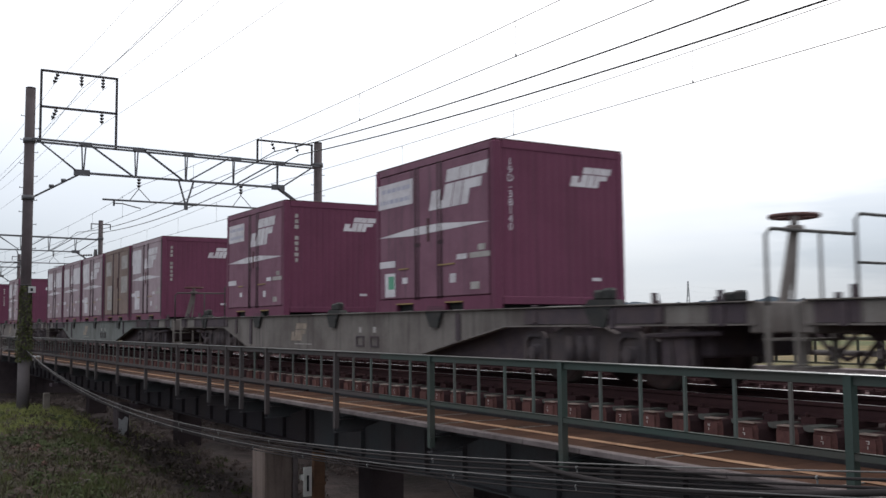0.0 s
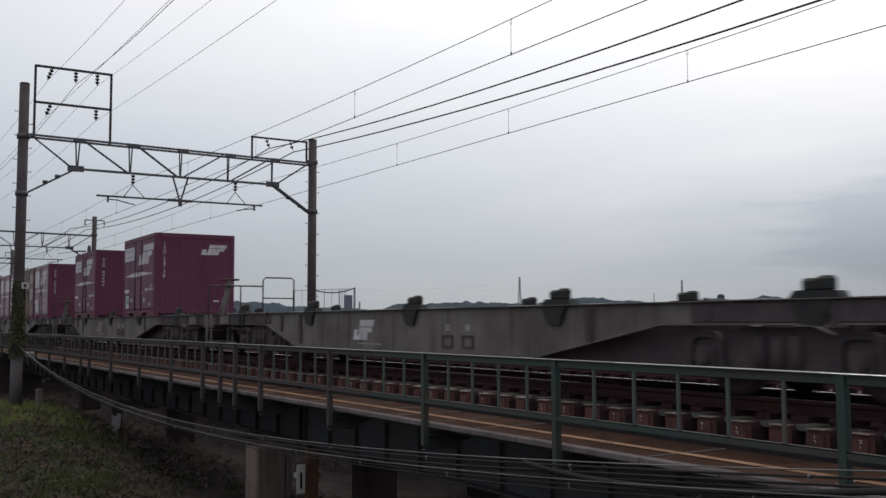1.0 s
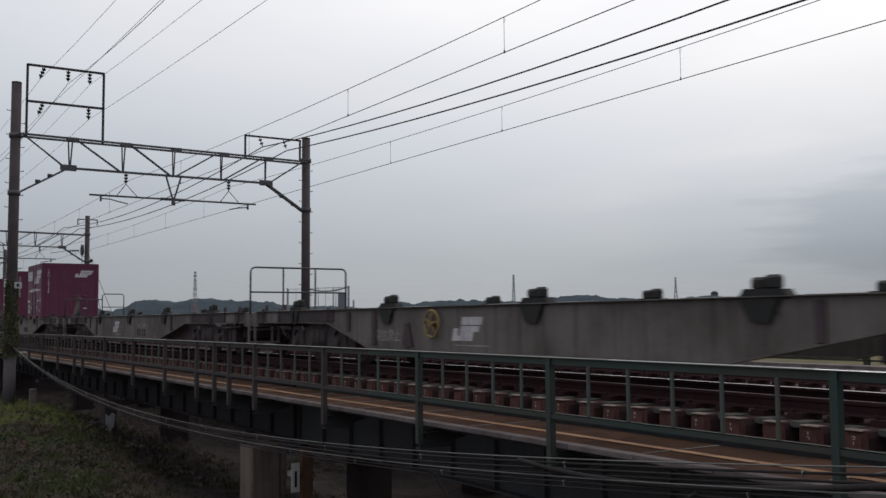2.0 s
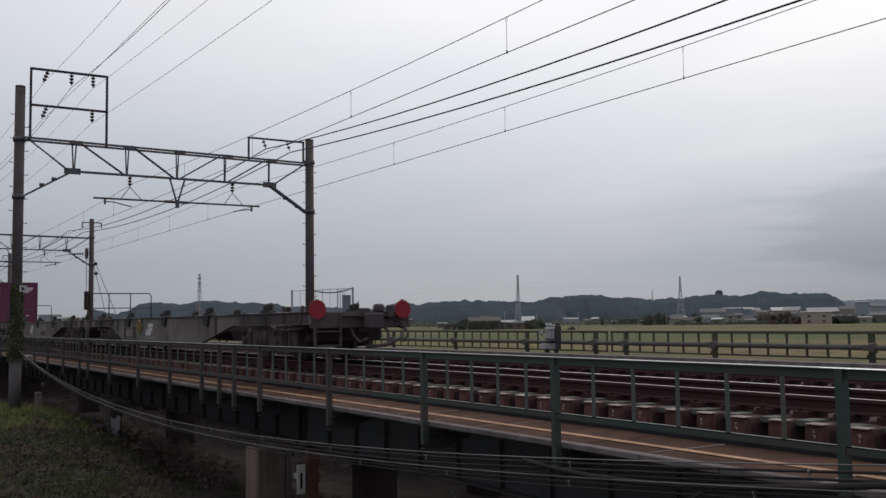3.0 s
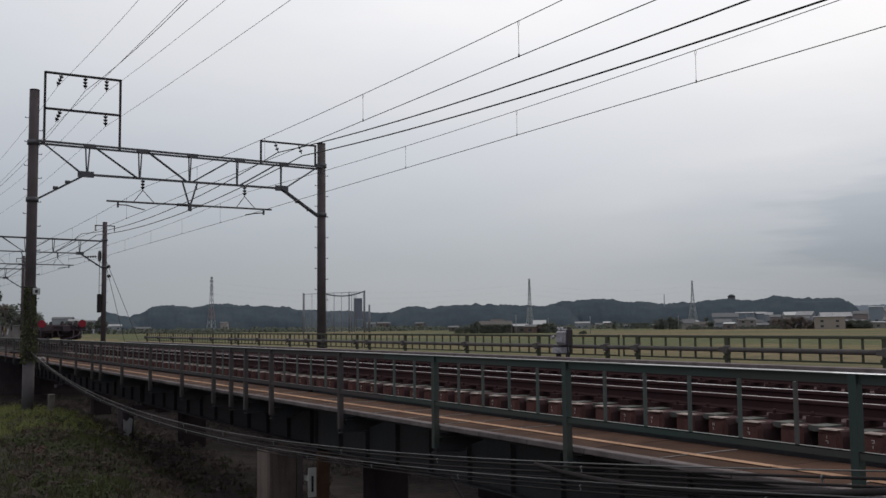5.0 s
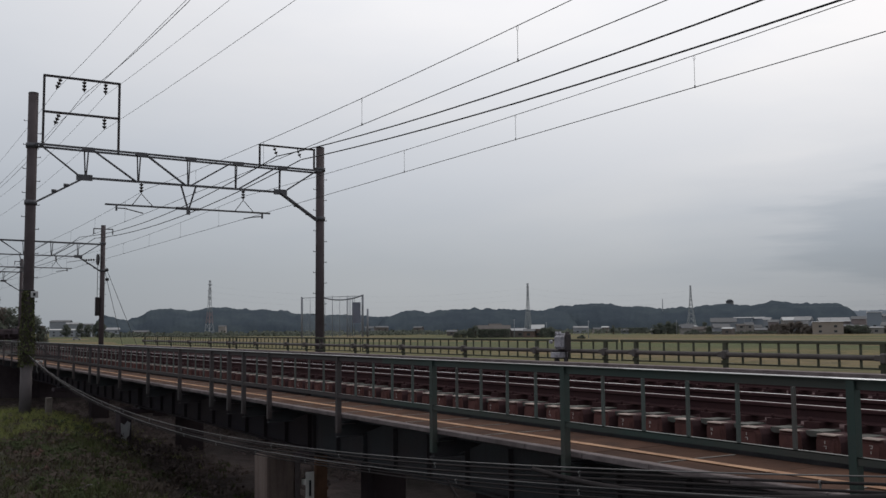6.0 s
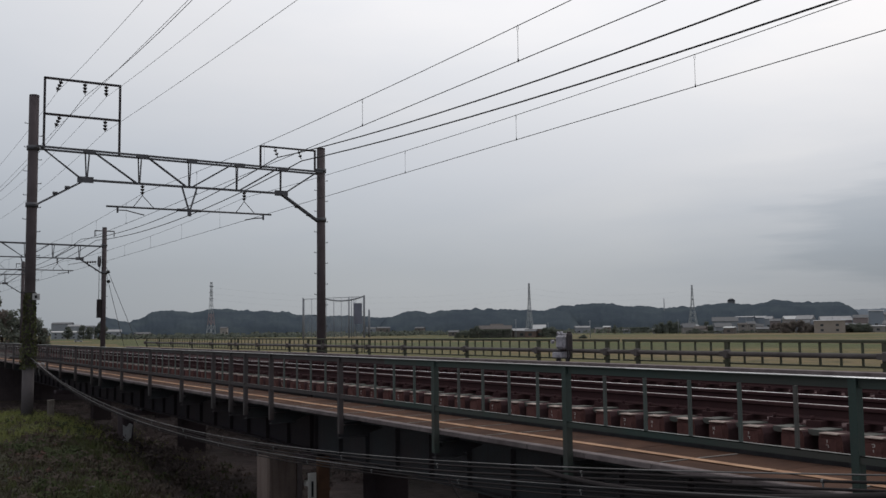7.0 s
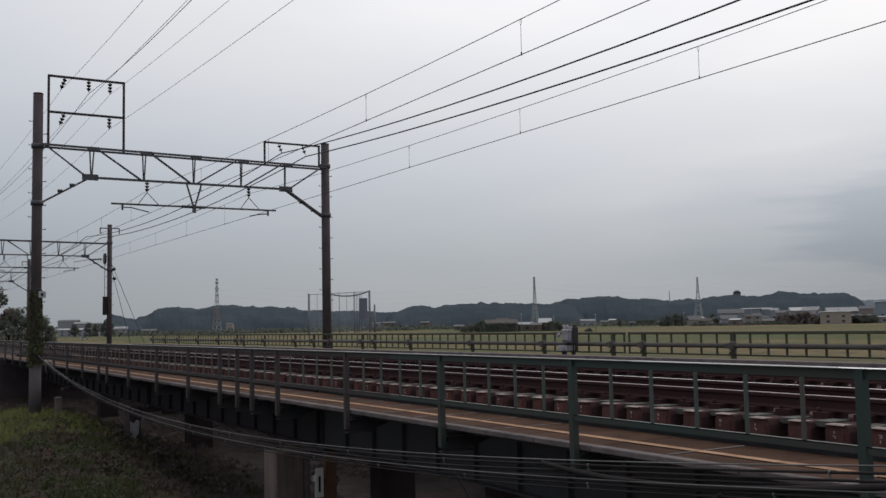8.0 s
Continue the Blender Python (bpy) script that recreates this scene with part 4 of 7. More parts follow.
    if tall_frame:
        def fr(bm):
            bar(bm, (5.49, 0, 7.3), (5.49, 0, 9.86), 0.075)
            bar(bm, (8.07, 0, 7.3), (8.07, 0, 9.86), 0.075)
            bar(bm, (5.46, 0, 9.85), (8.10, 0, 9.85), 0.075)
            bar(bm, (5.49, 0, 8.56), (8.07, 0, 8.56), 0.075)
        f = quick("feeder_frame", g, M["dark_steel"], fr)
        for x, z, lean in ((6.05, 9.82, -0.16), (6.84, 9.82, 0.0), (7.58, 9.82, 0), (6.02, 8.53, -0.16), (7.56, 8.53, 0)):
            quick("insulator", f, M["insulator"], lambda bm: insulator_string(bm, (x, 0, z), (x + lean, 0, z - 0.43)))

        def fr2(bm):
            bar(bm, (13.47, 0, 7.25), (13.47, 0, 8.12), 0.065)
            bar(bm, (15.78, 0, 7.25), (15.78, 0, 8.12), 0.065)
            bar(bm, (13.44, 0, 8.10), (15.82, 0, 8.10), 0.065)
        f = quick("feeder_frame", g, M["dark_steel"], fr2)
        for x in (14.05, 15.05):
            quick("insulator", f, M["insulator"], lambda bm: insulator_string(bm, (x, 0, 8.08), (x + 0.14, 0, 7.72), 2))
    else:
        def fr3(bm):
            z = 8.0 + rise * 0.9
            bar(bm, (15.35, 0, z), (16.75, 0, z), 0.07)
            for x in (15.37, 16.73):
                bar(bm, (x, 0, z - 0.4), (x, 0, z + 0.02), 0.06)
        quick("feeder_frame", g, M["dark_steel"], fr3)
    return g


gantry(GANTRY)
g2 = gantry(74.0, -0.47, False, rise=0.40)
gantry(112.0, -0.8, False, rise=0.40)
gantry(150.0, -1.1, False, rise=0.40)


def ivy_on_pole():
    v = thing("ivy", "green ivy climbing the lower pole", "ivy", kind="stuff")
    bm = bmesh.new()
    rng = random.Random(3)
    for i in range(1700):
        z = -0.35 + 2.6 * rng.random()
        thick = 0.02 + 0.10 * math.exp(-((z - 0.2) / 0.9) ** 2)
        a = rng.uniform(0, 6.283)
        r = 0.18 + rng.random() * thick
        c = Vector((5.15 + r * math.cos(a), GANTRY + r * math.sin(a), z))
        m = Matrix.Translation(c) @ Euler((rng.uniform(0, 3), rng.uniform(0, 3), rng.uniform(0, 6))).to_matrix().to_4x4()
        s = rng.uniform(0.025, 0.058)
        vs = [bm.verts.new(m @ Vector(p)) for p in ((-s, 0, 0), (0, -s * 0.7, 0.01), (s, 0, 0), (0, s * 0.7, 0.01))]
        bm.faces.new(vs)
    part("leaves", bm, M["ivy"], v)


ivy_on_pole()
sg = thing("pole_sign", "small pale sign box on the catenary pole", "sign", (5.15, GANTRY, 0), kind="")
quick("sign_plate", sg, M["sign_pale"], lambda bm: box(bm, 0.05, 0.29, -0.24, -0.20, 2.00, 2.22, 0.01))
quick("sign_mark", sg, M["ink"], lambda bm: box(bm, 0.12, 0.20, -0.246, -0.241, 2.06, 2.16))
quick("sign_strap", sg, M["dark_steel"], lambda bm: rod(bm, (0, 0, 2.24), (0, 0, 2.29), 0.20, n=16))

cb = thing("cable_bracket", "steel cable arm on the pole with pale clamps", "cable bracket", (5.15, GANTRY - 0.1, 0), kind="")
quick("arm", cb, M["dark_steel"], lambda bm: bar(bm, (0.15, 0, 0.02), (1.30, 0, -0.05), 0.05, 0.06))
quick("stay", cb, M["dark_steel"], lambda bm: bar(bm, (0.15, 0, 0.55), (0.75, 0, 0.0), 0.035))
for q in (0.30, 0.44):
    quick("clamp", cb, M["sign_pale"], lambda bm: rod(bm, (q - 0.05, -0.05, -0.17), (q + 0.06, -0.05, -0.20), 0.04, n=8), "pale clamp")
    quick("wire_tail", cb, M["carrier"], lambda bm: pipe(bm, [(q, -0.05, -0.18), (q + 0.03, -0.06, -0.30), (q + 0.01, -0.06, -0.44), (q + 0.05, -0.06, -0.60 + (q - 0.3))], 0.018), "loose pale wire end")

# wire ends hang on portals at these places
SPANS = ((-4.0, GANTRY), (GANTRY, 74.0), (74.0, 112.0), (112.0, 150.0))


def wire(name, x, top, slope, curl, r, label, steps=16, sag=None):
    """first span from the near portal towards the camera: top - slope u + curl u^2; the spans beyond hang evenly"""
    bm = bmesh.new()
    for i, (a, b) in enumerate(SPANS):
        pts = []
        for k in range(steps + 1):
            y = b + (a - b) * k / steps
            if i == 0:
                z = top - slope * (b - y) + curl * (b - y) ** 2
            else:
                u = k / steps
                z = top - (slope * 9 if sag is None else sag) * 4 * u * (1 - u)
            pts.append((x - 0.006 * max(0, y - GANTRY), y, z))
        pipe(bm, pts, r, 5)
    ob = new(name, mesh_of(name, bm, M["wire"]))
    return tagged(ob, label, "overhead wire", kind="structure")


def messenger_z(y):
    if y < GANTRY:
        return 6.02 - 0.034 * (GANTRY - y) + 0.00088 * (GANTRY - y) ** 2
    u = ((y - GANTRY) % 37.95) / 37.95
    return 6.02 - 0.31 * 4 * u * (1 - u)


for cx, ys in ((9.06, (6.9, 12.58, 18.23, 24.0, 29.9)), (12.85, (6.9, 12.41, 17.97, 23.24, 29.0))):
    wire("contact_wire", cx, 5.125, 0.0, 0.0, 0.0085, "grooved copper contact wire over the track", 2, 0.0)
    mw = wire("messenger_wire", cx, 6.02, 0.034, 0.00088, 0.0075, "stranded messenger wire above the contact wire")
    ys = list(ys) + [GANTRY + 3 + 5.4 * i for i in range(7)] + [74 + 3 + 5.4 * i for i in range(7)]
    for y in ys:
        bm = bmesh.new()
        z = messenger_z(y)
        x = cx - 0.006 * max(0, y - GANTRY)
        rod(bm, (x, y, 5.12), (x, y, z - 0.10), 0.004, n=5)
        rod(bm, (x, y, 5.11), (x, y, 5.165), 0.013, n=6)
        pipe(bm, [(x, y, z - 0.10), (x, y - 0.02, z - 0.06), (x, y - 0.02, z - 0.02), (x, y, z + 0.012), (x, y + 0.02, z - 0.02), (x, y + 0.02, z - 0.06), (x, y, z - 0.10)], 0.004, 4)
        part("dropper", bm, M["wire"], mw)
for x, z, s, c in ((5.92, 9.40, 0.040, 0.0013), (6.84, 9.33, 0.064, 0.0026), (7.58, 9.38, 0.0505, 0.0008), (5.88, 8.05, 0.020, 0.0006), (7.56, 8.10, 0.038, 0.0005)):
    wire("feeder_wire", x, z, s, c, 0.0095 if x == 6.84 else 0.006, "thin feeder wire on the portal's frame")
wire("return_feeder", 14.17, 7.70, 0.0765, 0.00167, 0.021, "thick dark feeder cable with a deep sag")
wire("return_feeder", 15.21, 7.65, 0.0683, 0.00127, 0.023, "thick dark feeder cable with a deep sag")

# balance weight and guy wires of the second portal
bw = thing("balance_weight", "dark stacked balance weight hanging beside a pole", "counterweight", (15.1, 74.0, 0))
quick("weight_block", bw, M["dark_steel"], lambda bm: lathe(bm, [(1.98 + i * 0.085 + j * 0.075, 0.165 - 0.012 * j) for i in range(16) for j in (0, 1)], (0, 0, 1), (0.14, -0.1, 0), 14))
quick("pulley", bw, M["dark_steel"], lambda bm: (lathe(bm, [(-0.05, 0.42), (-0.02, 0.34), (0.02, 0.34), (0.05, 0.42)], (1, 0, 0), (0.12, -0.1, 6.1)), rod(bm, (0.12, -0.1, 6.1), (0.12, -0.1, 3.15), 0.02, n=6)))
quick("tension_string", bw, M["insulator"], lambda bm: (insulator_string(bm, (-0.1, -0.3, 6.05), (-1.3, -1.6, 5.9), 5), rod(bm, (-1.3, -1.6, 5.9), (-2.6, -3.4, 5.6), 0.02, n=5)))
gw = thing("guy_wires", "two thin guy wires anchored in the ground", "guy wire", (15.66, 74.0, 0), kind="structure")
quick("guy_wire", gw, M["wire"], lambda bm: (rod(bm, (0, 0, 5.9), (3.3, 0.5, -1.9), 0.018, n=5), rod(bm, (0, 0, 5.6), (2.0, 0.5, -1.9), 0.018, n=5),
      rod(bm, (0.19, 0.03, 5.45), (0.27, 0.04, 5.25), 0.13, n=8), rod(bm, (0.24, 0.05, 4.75), (0.30, 0.06, 4.55), 0.13, n=8)))


# cables slung along the near side
def slung(name, x0, x1, z0, z1, sag, r, label, clips=0, wob=0.0):
    """from the pole at y 36 to a point beside the camera at y -4"""
    t = thing(name, label, "cable", kind="structure")
    f = lambda u: Vector((x0 + (x1 - x0) * u + wob * math.sin(u * 17), 36.0 - 40 * u, z0 + (z1 - z0) * u - sag * 4 * u * (1 - u) + wob * 0.6 * math.sin(u * 41 + z1 * 9)))
    quick("sheath", t, M["carrier"] if name == "carrier_wire" else M["cable"], lambda bm: pipe(bm, [f(k / 80) for k in range(81)], r, 8))
    if clips:
        bm = bmesh.new()
        for k in range(clips):
            p = f((k + 0.5) / clips)
            rod(bm, (p.x, p.y - 0.006, p.z), (p.x, p.y + 0.006, p.z), r + 0.005, n=8)
            box(bm, p.x - 0.004, p.x + 0.004, p.y - 0.004, p.y + 0.004, p.z - r - 0.025, p.z - r)
        part("hangers", bm, M["clip"], t, kind="stuff")


slung("carrier_wire", 5.200, 4.724, 0.050, 0.968, 1.337, 0.005, "thin pale carrier wire of the slung cables")
slung("black_cable", 5.205, 4.730, 0.020, 0.925, 1.335, 0.009, "black cable slung beside the bridge", 18, 0.006)
slung("black_cable", 5.230, 4.750, -0.030, 0.890, 1.350, 0.009, "black cable slung beside the bridge", 0, 0.014)
slung("black_cable", 5.220, 4.740, -0.070, 0.850, 1.345, 0.007, "thin black cable slung beside the bridge", 0, 0.018)
slung("carrier_wire", 5.200, 4.703, 0.050, 0.813, 1.365, 0.005, "thin lower carrier wire beside the bridge")
slung("black_cable", 5.210, 4.713, 0.020, 0.763, 1.355, 0.008, "lower black cable with small hangers", 22, 0.005)
slung("black_cable", 5.215, 4.723, -0.010, 0.713, 1.345, 0.007, "lowest black cable slung beside the bridge", 0, 0.012)


def spare_loop(name, a, b, dip, r, label):
    """a slack cable that dips between two points"""
    t = thing(name, label, "cable", kind="structure")
    a, b = Vector(a), Vector(b)
    quick("sheath", t, M["cable"], lambda bm: pipe(bm, [a.lerp(b, k / 24) - Vector((0, 0, dip * 4 * (k / 24) * (1 - k / 24) * (1.35 - 0.7 * k / 24))) for k in range(25)], r, 8))


spare_loop("slack_cable", (4.85, 6.6, -0.34), (4.80, 2.4, 0.05), 0.13, 0.020, "thick slack black cable under the slung bundle")
spare_loop("branch_cable", (4.85, 8.0, -0.58), (5.5, 7.2, -1.75), 0.10, 0.012, "black branch cable that drops to the creek")
spare_loop("branch_cable", (4.95, 6.2, -1.05), (4.80, 4.6, -0.32), 0.12, 0.014, "black branch cable that drops to the creek")


def stake(x, y, h, r):
    z = ground_z(x, y)
    s = thing("concrete_stake", "short pale concrete marker stake in the ground", "stake", (x, y, z - 0.2), "marker stakes")
    quick("shaft", s, M["concrete"], lambda bm: box(bm, -r, r, -r, r, 0, h + 0.2, 0.015))


stake(5.66, 34.6, 0.68, 0.10)

# relay case on the far railing
rc = thing("relay_case", "grey signal relay case on legs, with cables below", "relay case", (14.95, 19.08, 0))
quick("case", rc, M["grey_case"], lambda bm: (box(bm, -0.10, 0.12, -0.15, 0.20, 0.30, 0.64, 0.04), box(bm, -0.06, 0.10, -0.10, 0.16, 0.635, 0.685, 0.02)))
quick("case_door", rc, M["grey_case"], lambda bm: (box(bm, -0.125, -0.105, -0.10, 0.15, 0.35, 0.60, 0.008), rod(bm, (-0.16, 0.27, 0.48), (-0.10, 0.27, 0.48), 0.045, n=10)))
# dark block stands where only a shaded gap parts the boxes
quick("hood", rc, M["dark_steel"], lambda bm: box(bm, -0.14, 0.12, -0.02, 0.22, 0.235, 0.292, 0.015), "dark block for the shaded gap under the case")
quick("junction_box", rc, M["grey_case"], lambda bm: (box(bm, -0.14, 0.14, -0.06, 0.30, 0.085, 0.23, 0.02), rod(bm, (-0.15, 0.06, 0.16), (-0.13, 0.06, 0.16), 0.03, n=8)), "paler junction box")
quick("side_case", rc, M["dark_steel"], lambda bm: (box(bm, -0.06, 0.10, -0.245, -0.165, 0.26, 0.68, 0.02), box(bm, -0.04, 0.06, -0.225, -0.18, 0.675, 0.73, 0.01)), "dark conduit case beside it")
for q in (0.05, 0.18):
    quick("cap", rc, M["grey_case"], lambda bm: rod(bm, (-0.02, q, 0.66), (-0.02, q, 0.73), 0.045, 0.03, n=10))
for q in (0.24, -0.14):
    quick("leg", rc, M["dark_steel"], lambda bm: box(bm, -0.04, 0.04, q - 0.025, q + 0.025, -0.52, 0.09))
quick("case_cables", rc, M["cable"], lambda bm: [pipe(bm, [(-0.08, q, 0.10), (-0.12, q - 0.03, 0.02), (-0.08, q - 0.12, -0.06), (-0.02, q - 0.22, -0.03), (0.0, q - 0.26, 0.12), (0.0, q - 0.24, 0.45)], 0.020) for q in (0.10, 0.02)])
quick("pipe_spigot", rc, M["pipe"], lambda bm: rod(bm, (0.42, 0.75, 0.245), (0.42, 0.30, 0.235), 0.065, 0.04, n=10))


# ---------------------------------------------------------------- train
def slant_logo(bm, put, w, h):
    """the slanted company mark as plain solid blocks with narrow slits"""
    def blk(x0, x1, z0, z1, k=0.30):
        bm.faces.new([bm.verts.new(put(x + k * h * z, z * h)) for x, z in ((x0 * w, z0), (x1 * w, z0), (x1 * w, z1), (x0 * w, z1))])
    blk(-0.50, -0.33, -0.5, 0.02)
    blk(-0.33, -0.26, -0.5, -0.28)
    blk(-0.26, -0.10, -0.5, 0.12)
    blk(-0.085, 0.06, -0.5, 0.12)
    blk(0.075, 0.20, -0.5, 0.12)
    blk(0.20, 0.38, -0.12, 0.12)
    blk(-0.26, -0.02, 0.17, 0.5)
    blk(-0.01, 0.16, 0.17, 0.5)
    blk(0.17, 0.44, 0.17, 0.5)


CL, CW, CH = 3.715, 2.45, 2.50


def rect_x(bm, x, y0, y1, z0, z1):
    bm.faces.new([bm.verts.new(p) for p in ((x, y0, z0), (x, y1, z0), (x, y1, z1), (x, y0, z1))])


def rect_y(bm, y, x0, x1, z0, z1):
    bm.faces.new([bm.verts.new(p) for p in ((x0, y, z0), (x1, y, z0), (x1, y, z1), (x0, y, z1))])


def container(at_s, kind=0, label="", text="", faded=False):
    """origin at the foot of the container's middle; its marked door side faces -x, its plain end faces -y"""
    c = thing("freight_container", label, "container", group="rail containers")
    hw, hl = CW / 2, CL / 2
    rng = random.Random(int(at_s * 10) + 5)
    side = M["cont_tan"] if kind == 2 else M["cont_faded"] if faded else M["cont_side"]
    red = M["cont_red"]
    quick("body", c, red, lambda bm: box(bm, -hw + 0.045, hw - 0.045, -hl + 0.035, hl - 0.035, 0.13, CH - 0.05))
    for sy in (-1, 1):
        # pressed end wall with shallow upright ribs, one sheet
        def wall(bm):
            n, w = 15, CW - 0.28
            xs = []
            for i in range(n):
                x0 = -w / 2 + w * i / n
                p = w / n
                xs += [(x0, 0.023), (x0 + p * 0.30, 0.023), (x0 + p * 0.38, 0.016), (x0 + p * 0.92, 0.016)]
            xs.append((w / 2, 0.023))
            lo = [bm.verts.new((x, sy * (hl - d), 0.20)) for x, d in xs]
            hi = [bm.verts.new((x, sy * (hl - d), CH - 0.15)) for x, d in xs]
            for k in range(len(xs) - 1):
                bm.faces.new((lo[k], lo[k + 1], hi[k + 1], hi[k]))
        quick("end_wall", c, red, wall)
        y0, y1 = sorted((sy * (hl - 0.006), sy * (hl - 0.09)))
        quick("end_header", c, red, lambda bm: box(bm, -hw + 0.14, hw - 0.14, y0, y1, CH - 0.15, CH - 0.03, 0.008))
        quick("end_sill", c, red, lambda bm: box(bm, -hw + 0.14, hw - 0.14, y0, y1, 0.085, 0.20, 0.008))
        for sx in (-1, 1):
            x0, x1 = sorted((sx * hw, sx * (hw - 0.14)))
            q0, q1 = sorted((sy * hl, sy * (hl - 0.14)))
            quick("corner_post", c, red, lambda bm: box(bm, x0, x1, q0, q1, 0.0, CH - 0.03, 0.022))
    quick("roof", c, M["cont_roof"], lambda bm: (box(bm, -hw + 0.01, hw - 0.01, -hl + 0.01, hl - 0.01, CH - 0.03, CH - 0.004, 0.01)))
    cuts = (-hl + 0.15, -0.36, 0.45, hl - 0.15) if kind == 0 else (-hl + 0.15, -0.28, 0.30, hl - 0.15) if kind == 1 else (-hl + 0.15, -0.42, 0.05, 0.5, hl - 0.15)
    for sx in (-1, 1):
        x0, x1 = sorted((sx * (hw - 0.005), sx * (hw - 0.085)))
        quick("top_rail", c, side, lambda bm: box(bm, x0, x1, -hl + 0.14, hl - 0.14, CH - 0.14, CH - 0.03, 0.006))
        # bottom rail with two fork pockets cut from below
        quick("bottom_rail", c, red, lambda bm: prism(bm, [(-hl + 0.14, 0.0), (-0.99, 0.02), (-0.99, 0.135), (-0.47, 0.135), (-0.47, 0.02), (0.52, 0.02), (0.52, 0.135), (1.10, 0.135), (1.10, 0.02), (hl - 0.14, 0.0), (hl - 0.14, 0.22), (-hl + 0.14, 0.22)], 0, x0, x1))
        for a, b in zip(cuts, cuts[1:]):
            quick("door", c, side, lambda bm: box(bm, *sorted((sx * (hw - 0.004), sx * (hw - 0.045))), a + 0.024, b - 0.024, 0.235, CH - 0.155, 0.01))
        for y in (cuts[1], cuts[1] + 0.10, cuts[-2] - 0.10, cuts[-2]):
            def lock(bm):
                x = sx * (hw - 0.012)
                rod(bm, (x, y, 0.2), (x, y, CH - 0.13), 0.022, n=6)
                box(bm, x - 0.016, x + 0.016, y - 0.06, y + 0.03, 1.06, 1.12)
            quick("lock_rod", c, M["lock_dark"], lock)
        if sx < 0:
            quick("door_handle", c, M["cont_roof"], lambda bm: (box(bm, -hw - 0.012, -hw + 0.01, (cuts[1] + cuts[2]) / 2 - 0.04, (cuts[1] + cuts[2]) / 2 + 0.02, 1.12, 1.50, 0.008)))
            for y0, y1, z in ((0.68, 1.0, 0.725), (-0.76, -0.28, 0.73), (0.53, 1.09, 0.145), (-0.98, -0.48, 0.145)):
                quick("hinge_bar" if z > 0.5 else "pocket_rim", c, M["yellow"], lambda bm: box(bm, -hw - 0.012, -hw + 0.01, y0, y1, z - 0.010, z + 0.010), "worn yellow edge bar")
    # dark strips on the posts imitate the shadowed gaps between containers
    if faded or kind == 2:
        for sy in (-1, 1):
            q0, q1 = sorted((sy * (hl - 0.02), sy * (hl - 0.125)))
            quick("grimy_edge", c, M["lock_dark"], lambda bm: box(bm, -hw - 0.004, -hw - 0.001, q0, q1, 0.12, CH - 0.08), "dark corner strip for the shaded gap between containers")
    X = -hw - 0.001
    # black block gives the fork pockets their shade by colour
    quick("floor_channel", c, M["ink"], lambda bm: box(bm, -hw + 0.09, hw - 0.09, -hl + 0.16, hl - 0.16, 0.04, 0.128))
    W = M["cont_white"]
    if kind < 2:
        quick("company_mark", c, W, lambda bm: slant_logo(bm, lambda u, v: (X, -u - (0.90 if kind == 0 else 0.62), 1.905 + v), 1.62 if kind == 0 else 1.45, 0.59), "white slanted company mark")
        y0, y1 = (0.53, 1.73) if kind == 0 else (0.62, 1.68)
        s = quick("notice_panel", c, W, lambda bm: rect_x(bm, X, y0, y1, 1.79, 2.21), "white notice panel with unreadable blue lines")
        for z, h in ((2.09, 0.07), (1.90, 0.07)):
            q = y0 + 0.08
            while q < y1 - 0.12:
                wd = rng.uniform(0.05, 0.16)
                quick("notice_line", s, M["faint_blue"], lambda bm: rect_x(bm, X - 0.001, q, min(q + wd, y1 - 0.06), z - h / 2, z + h / 2))
                q += wd + 0.035
        quick("stripe", c, W, lambda bm: bm.faces.new([bm.verts.new((X, y, z)) for y, z in ((1.73, 1.30), (0.46, 1.25), (-0.35, 1.265), (-1.73, 1.29), (-0.35, 1.385), (0.46, 1.385))]), "white lens-shaped stripe")
        for y0, y1, z0, z1 in ((1.14, 1.69, 0.77, 0.88), (0.72, 0.89, 0.48, 0.58), (-0.79, -0.62, 0.44, 0.58), (-1.10, -0.82, 0.785, 0.865), (-1.72, -1.18, 0.785, 0.865), (-1.60, -1.41, 0.89, 0.98), (-1.44, -1.20, 0.32, 0.43)):
            quick("label", c, M["faint_white"] if y0 < -1.1 else W, lambda bm: rect_x(bm, X, y0, y1, z0, z1))
    else:
        for y0, y1, z0, z1 in ((-1.6, -0.75, 1.75, 2.2), (-1.6, -0.75, 0.95, 1.5), (0.6, 1.3, 0.4, 1.25), (0.7, 1.5, 1.6, 2.1)):
            quick("label", c, M["faint_white"], lambda bm: rect_x(bm, X, y0, y1, z0, z1))
    if kind == 0:
        s = quick("sticker", c, W, lambda bm: rect_x(bm, X, 1.14, 1.50, 0.27, 0.67), "tall white sticker with a green patch")
        quick("sticker_print", s, M["cont_sticker"], lambda bm: rect_x(bm, X - 0.0015, 1.17, 1.38, 0.40, 0.62), "green print")
    if faded:
        for y0, y1, z0, z1 in ((-1.66, -0.4, 1.55, 2.2), (0.55, 1.6, 1.5, 2.25), (0.7, 1.3, 0.35, 0.95)):
            quick("label", c, M["faint_white"] if rng.random() < 0.4 else W, lambda bm: rect_x(bm, X - 0.0012, y0, y1, z0, z1)) if rng.random() < 0.6 else None
    Y = -hl + 0.0145
    quick("end_mark", c, W, lambda bm: slant_logo(bm, lambda u, v: (0.60 + u, Y, 2.03 + v), 0.78, 0.31), "white slanted company mark")
    quick("end_plate", c, W, lambda bm: rect_y(bm, Y, 0.57, 0.75, 0.445, 0.495))
    n = len(text) or 9
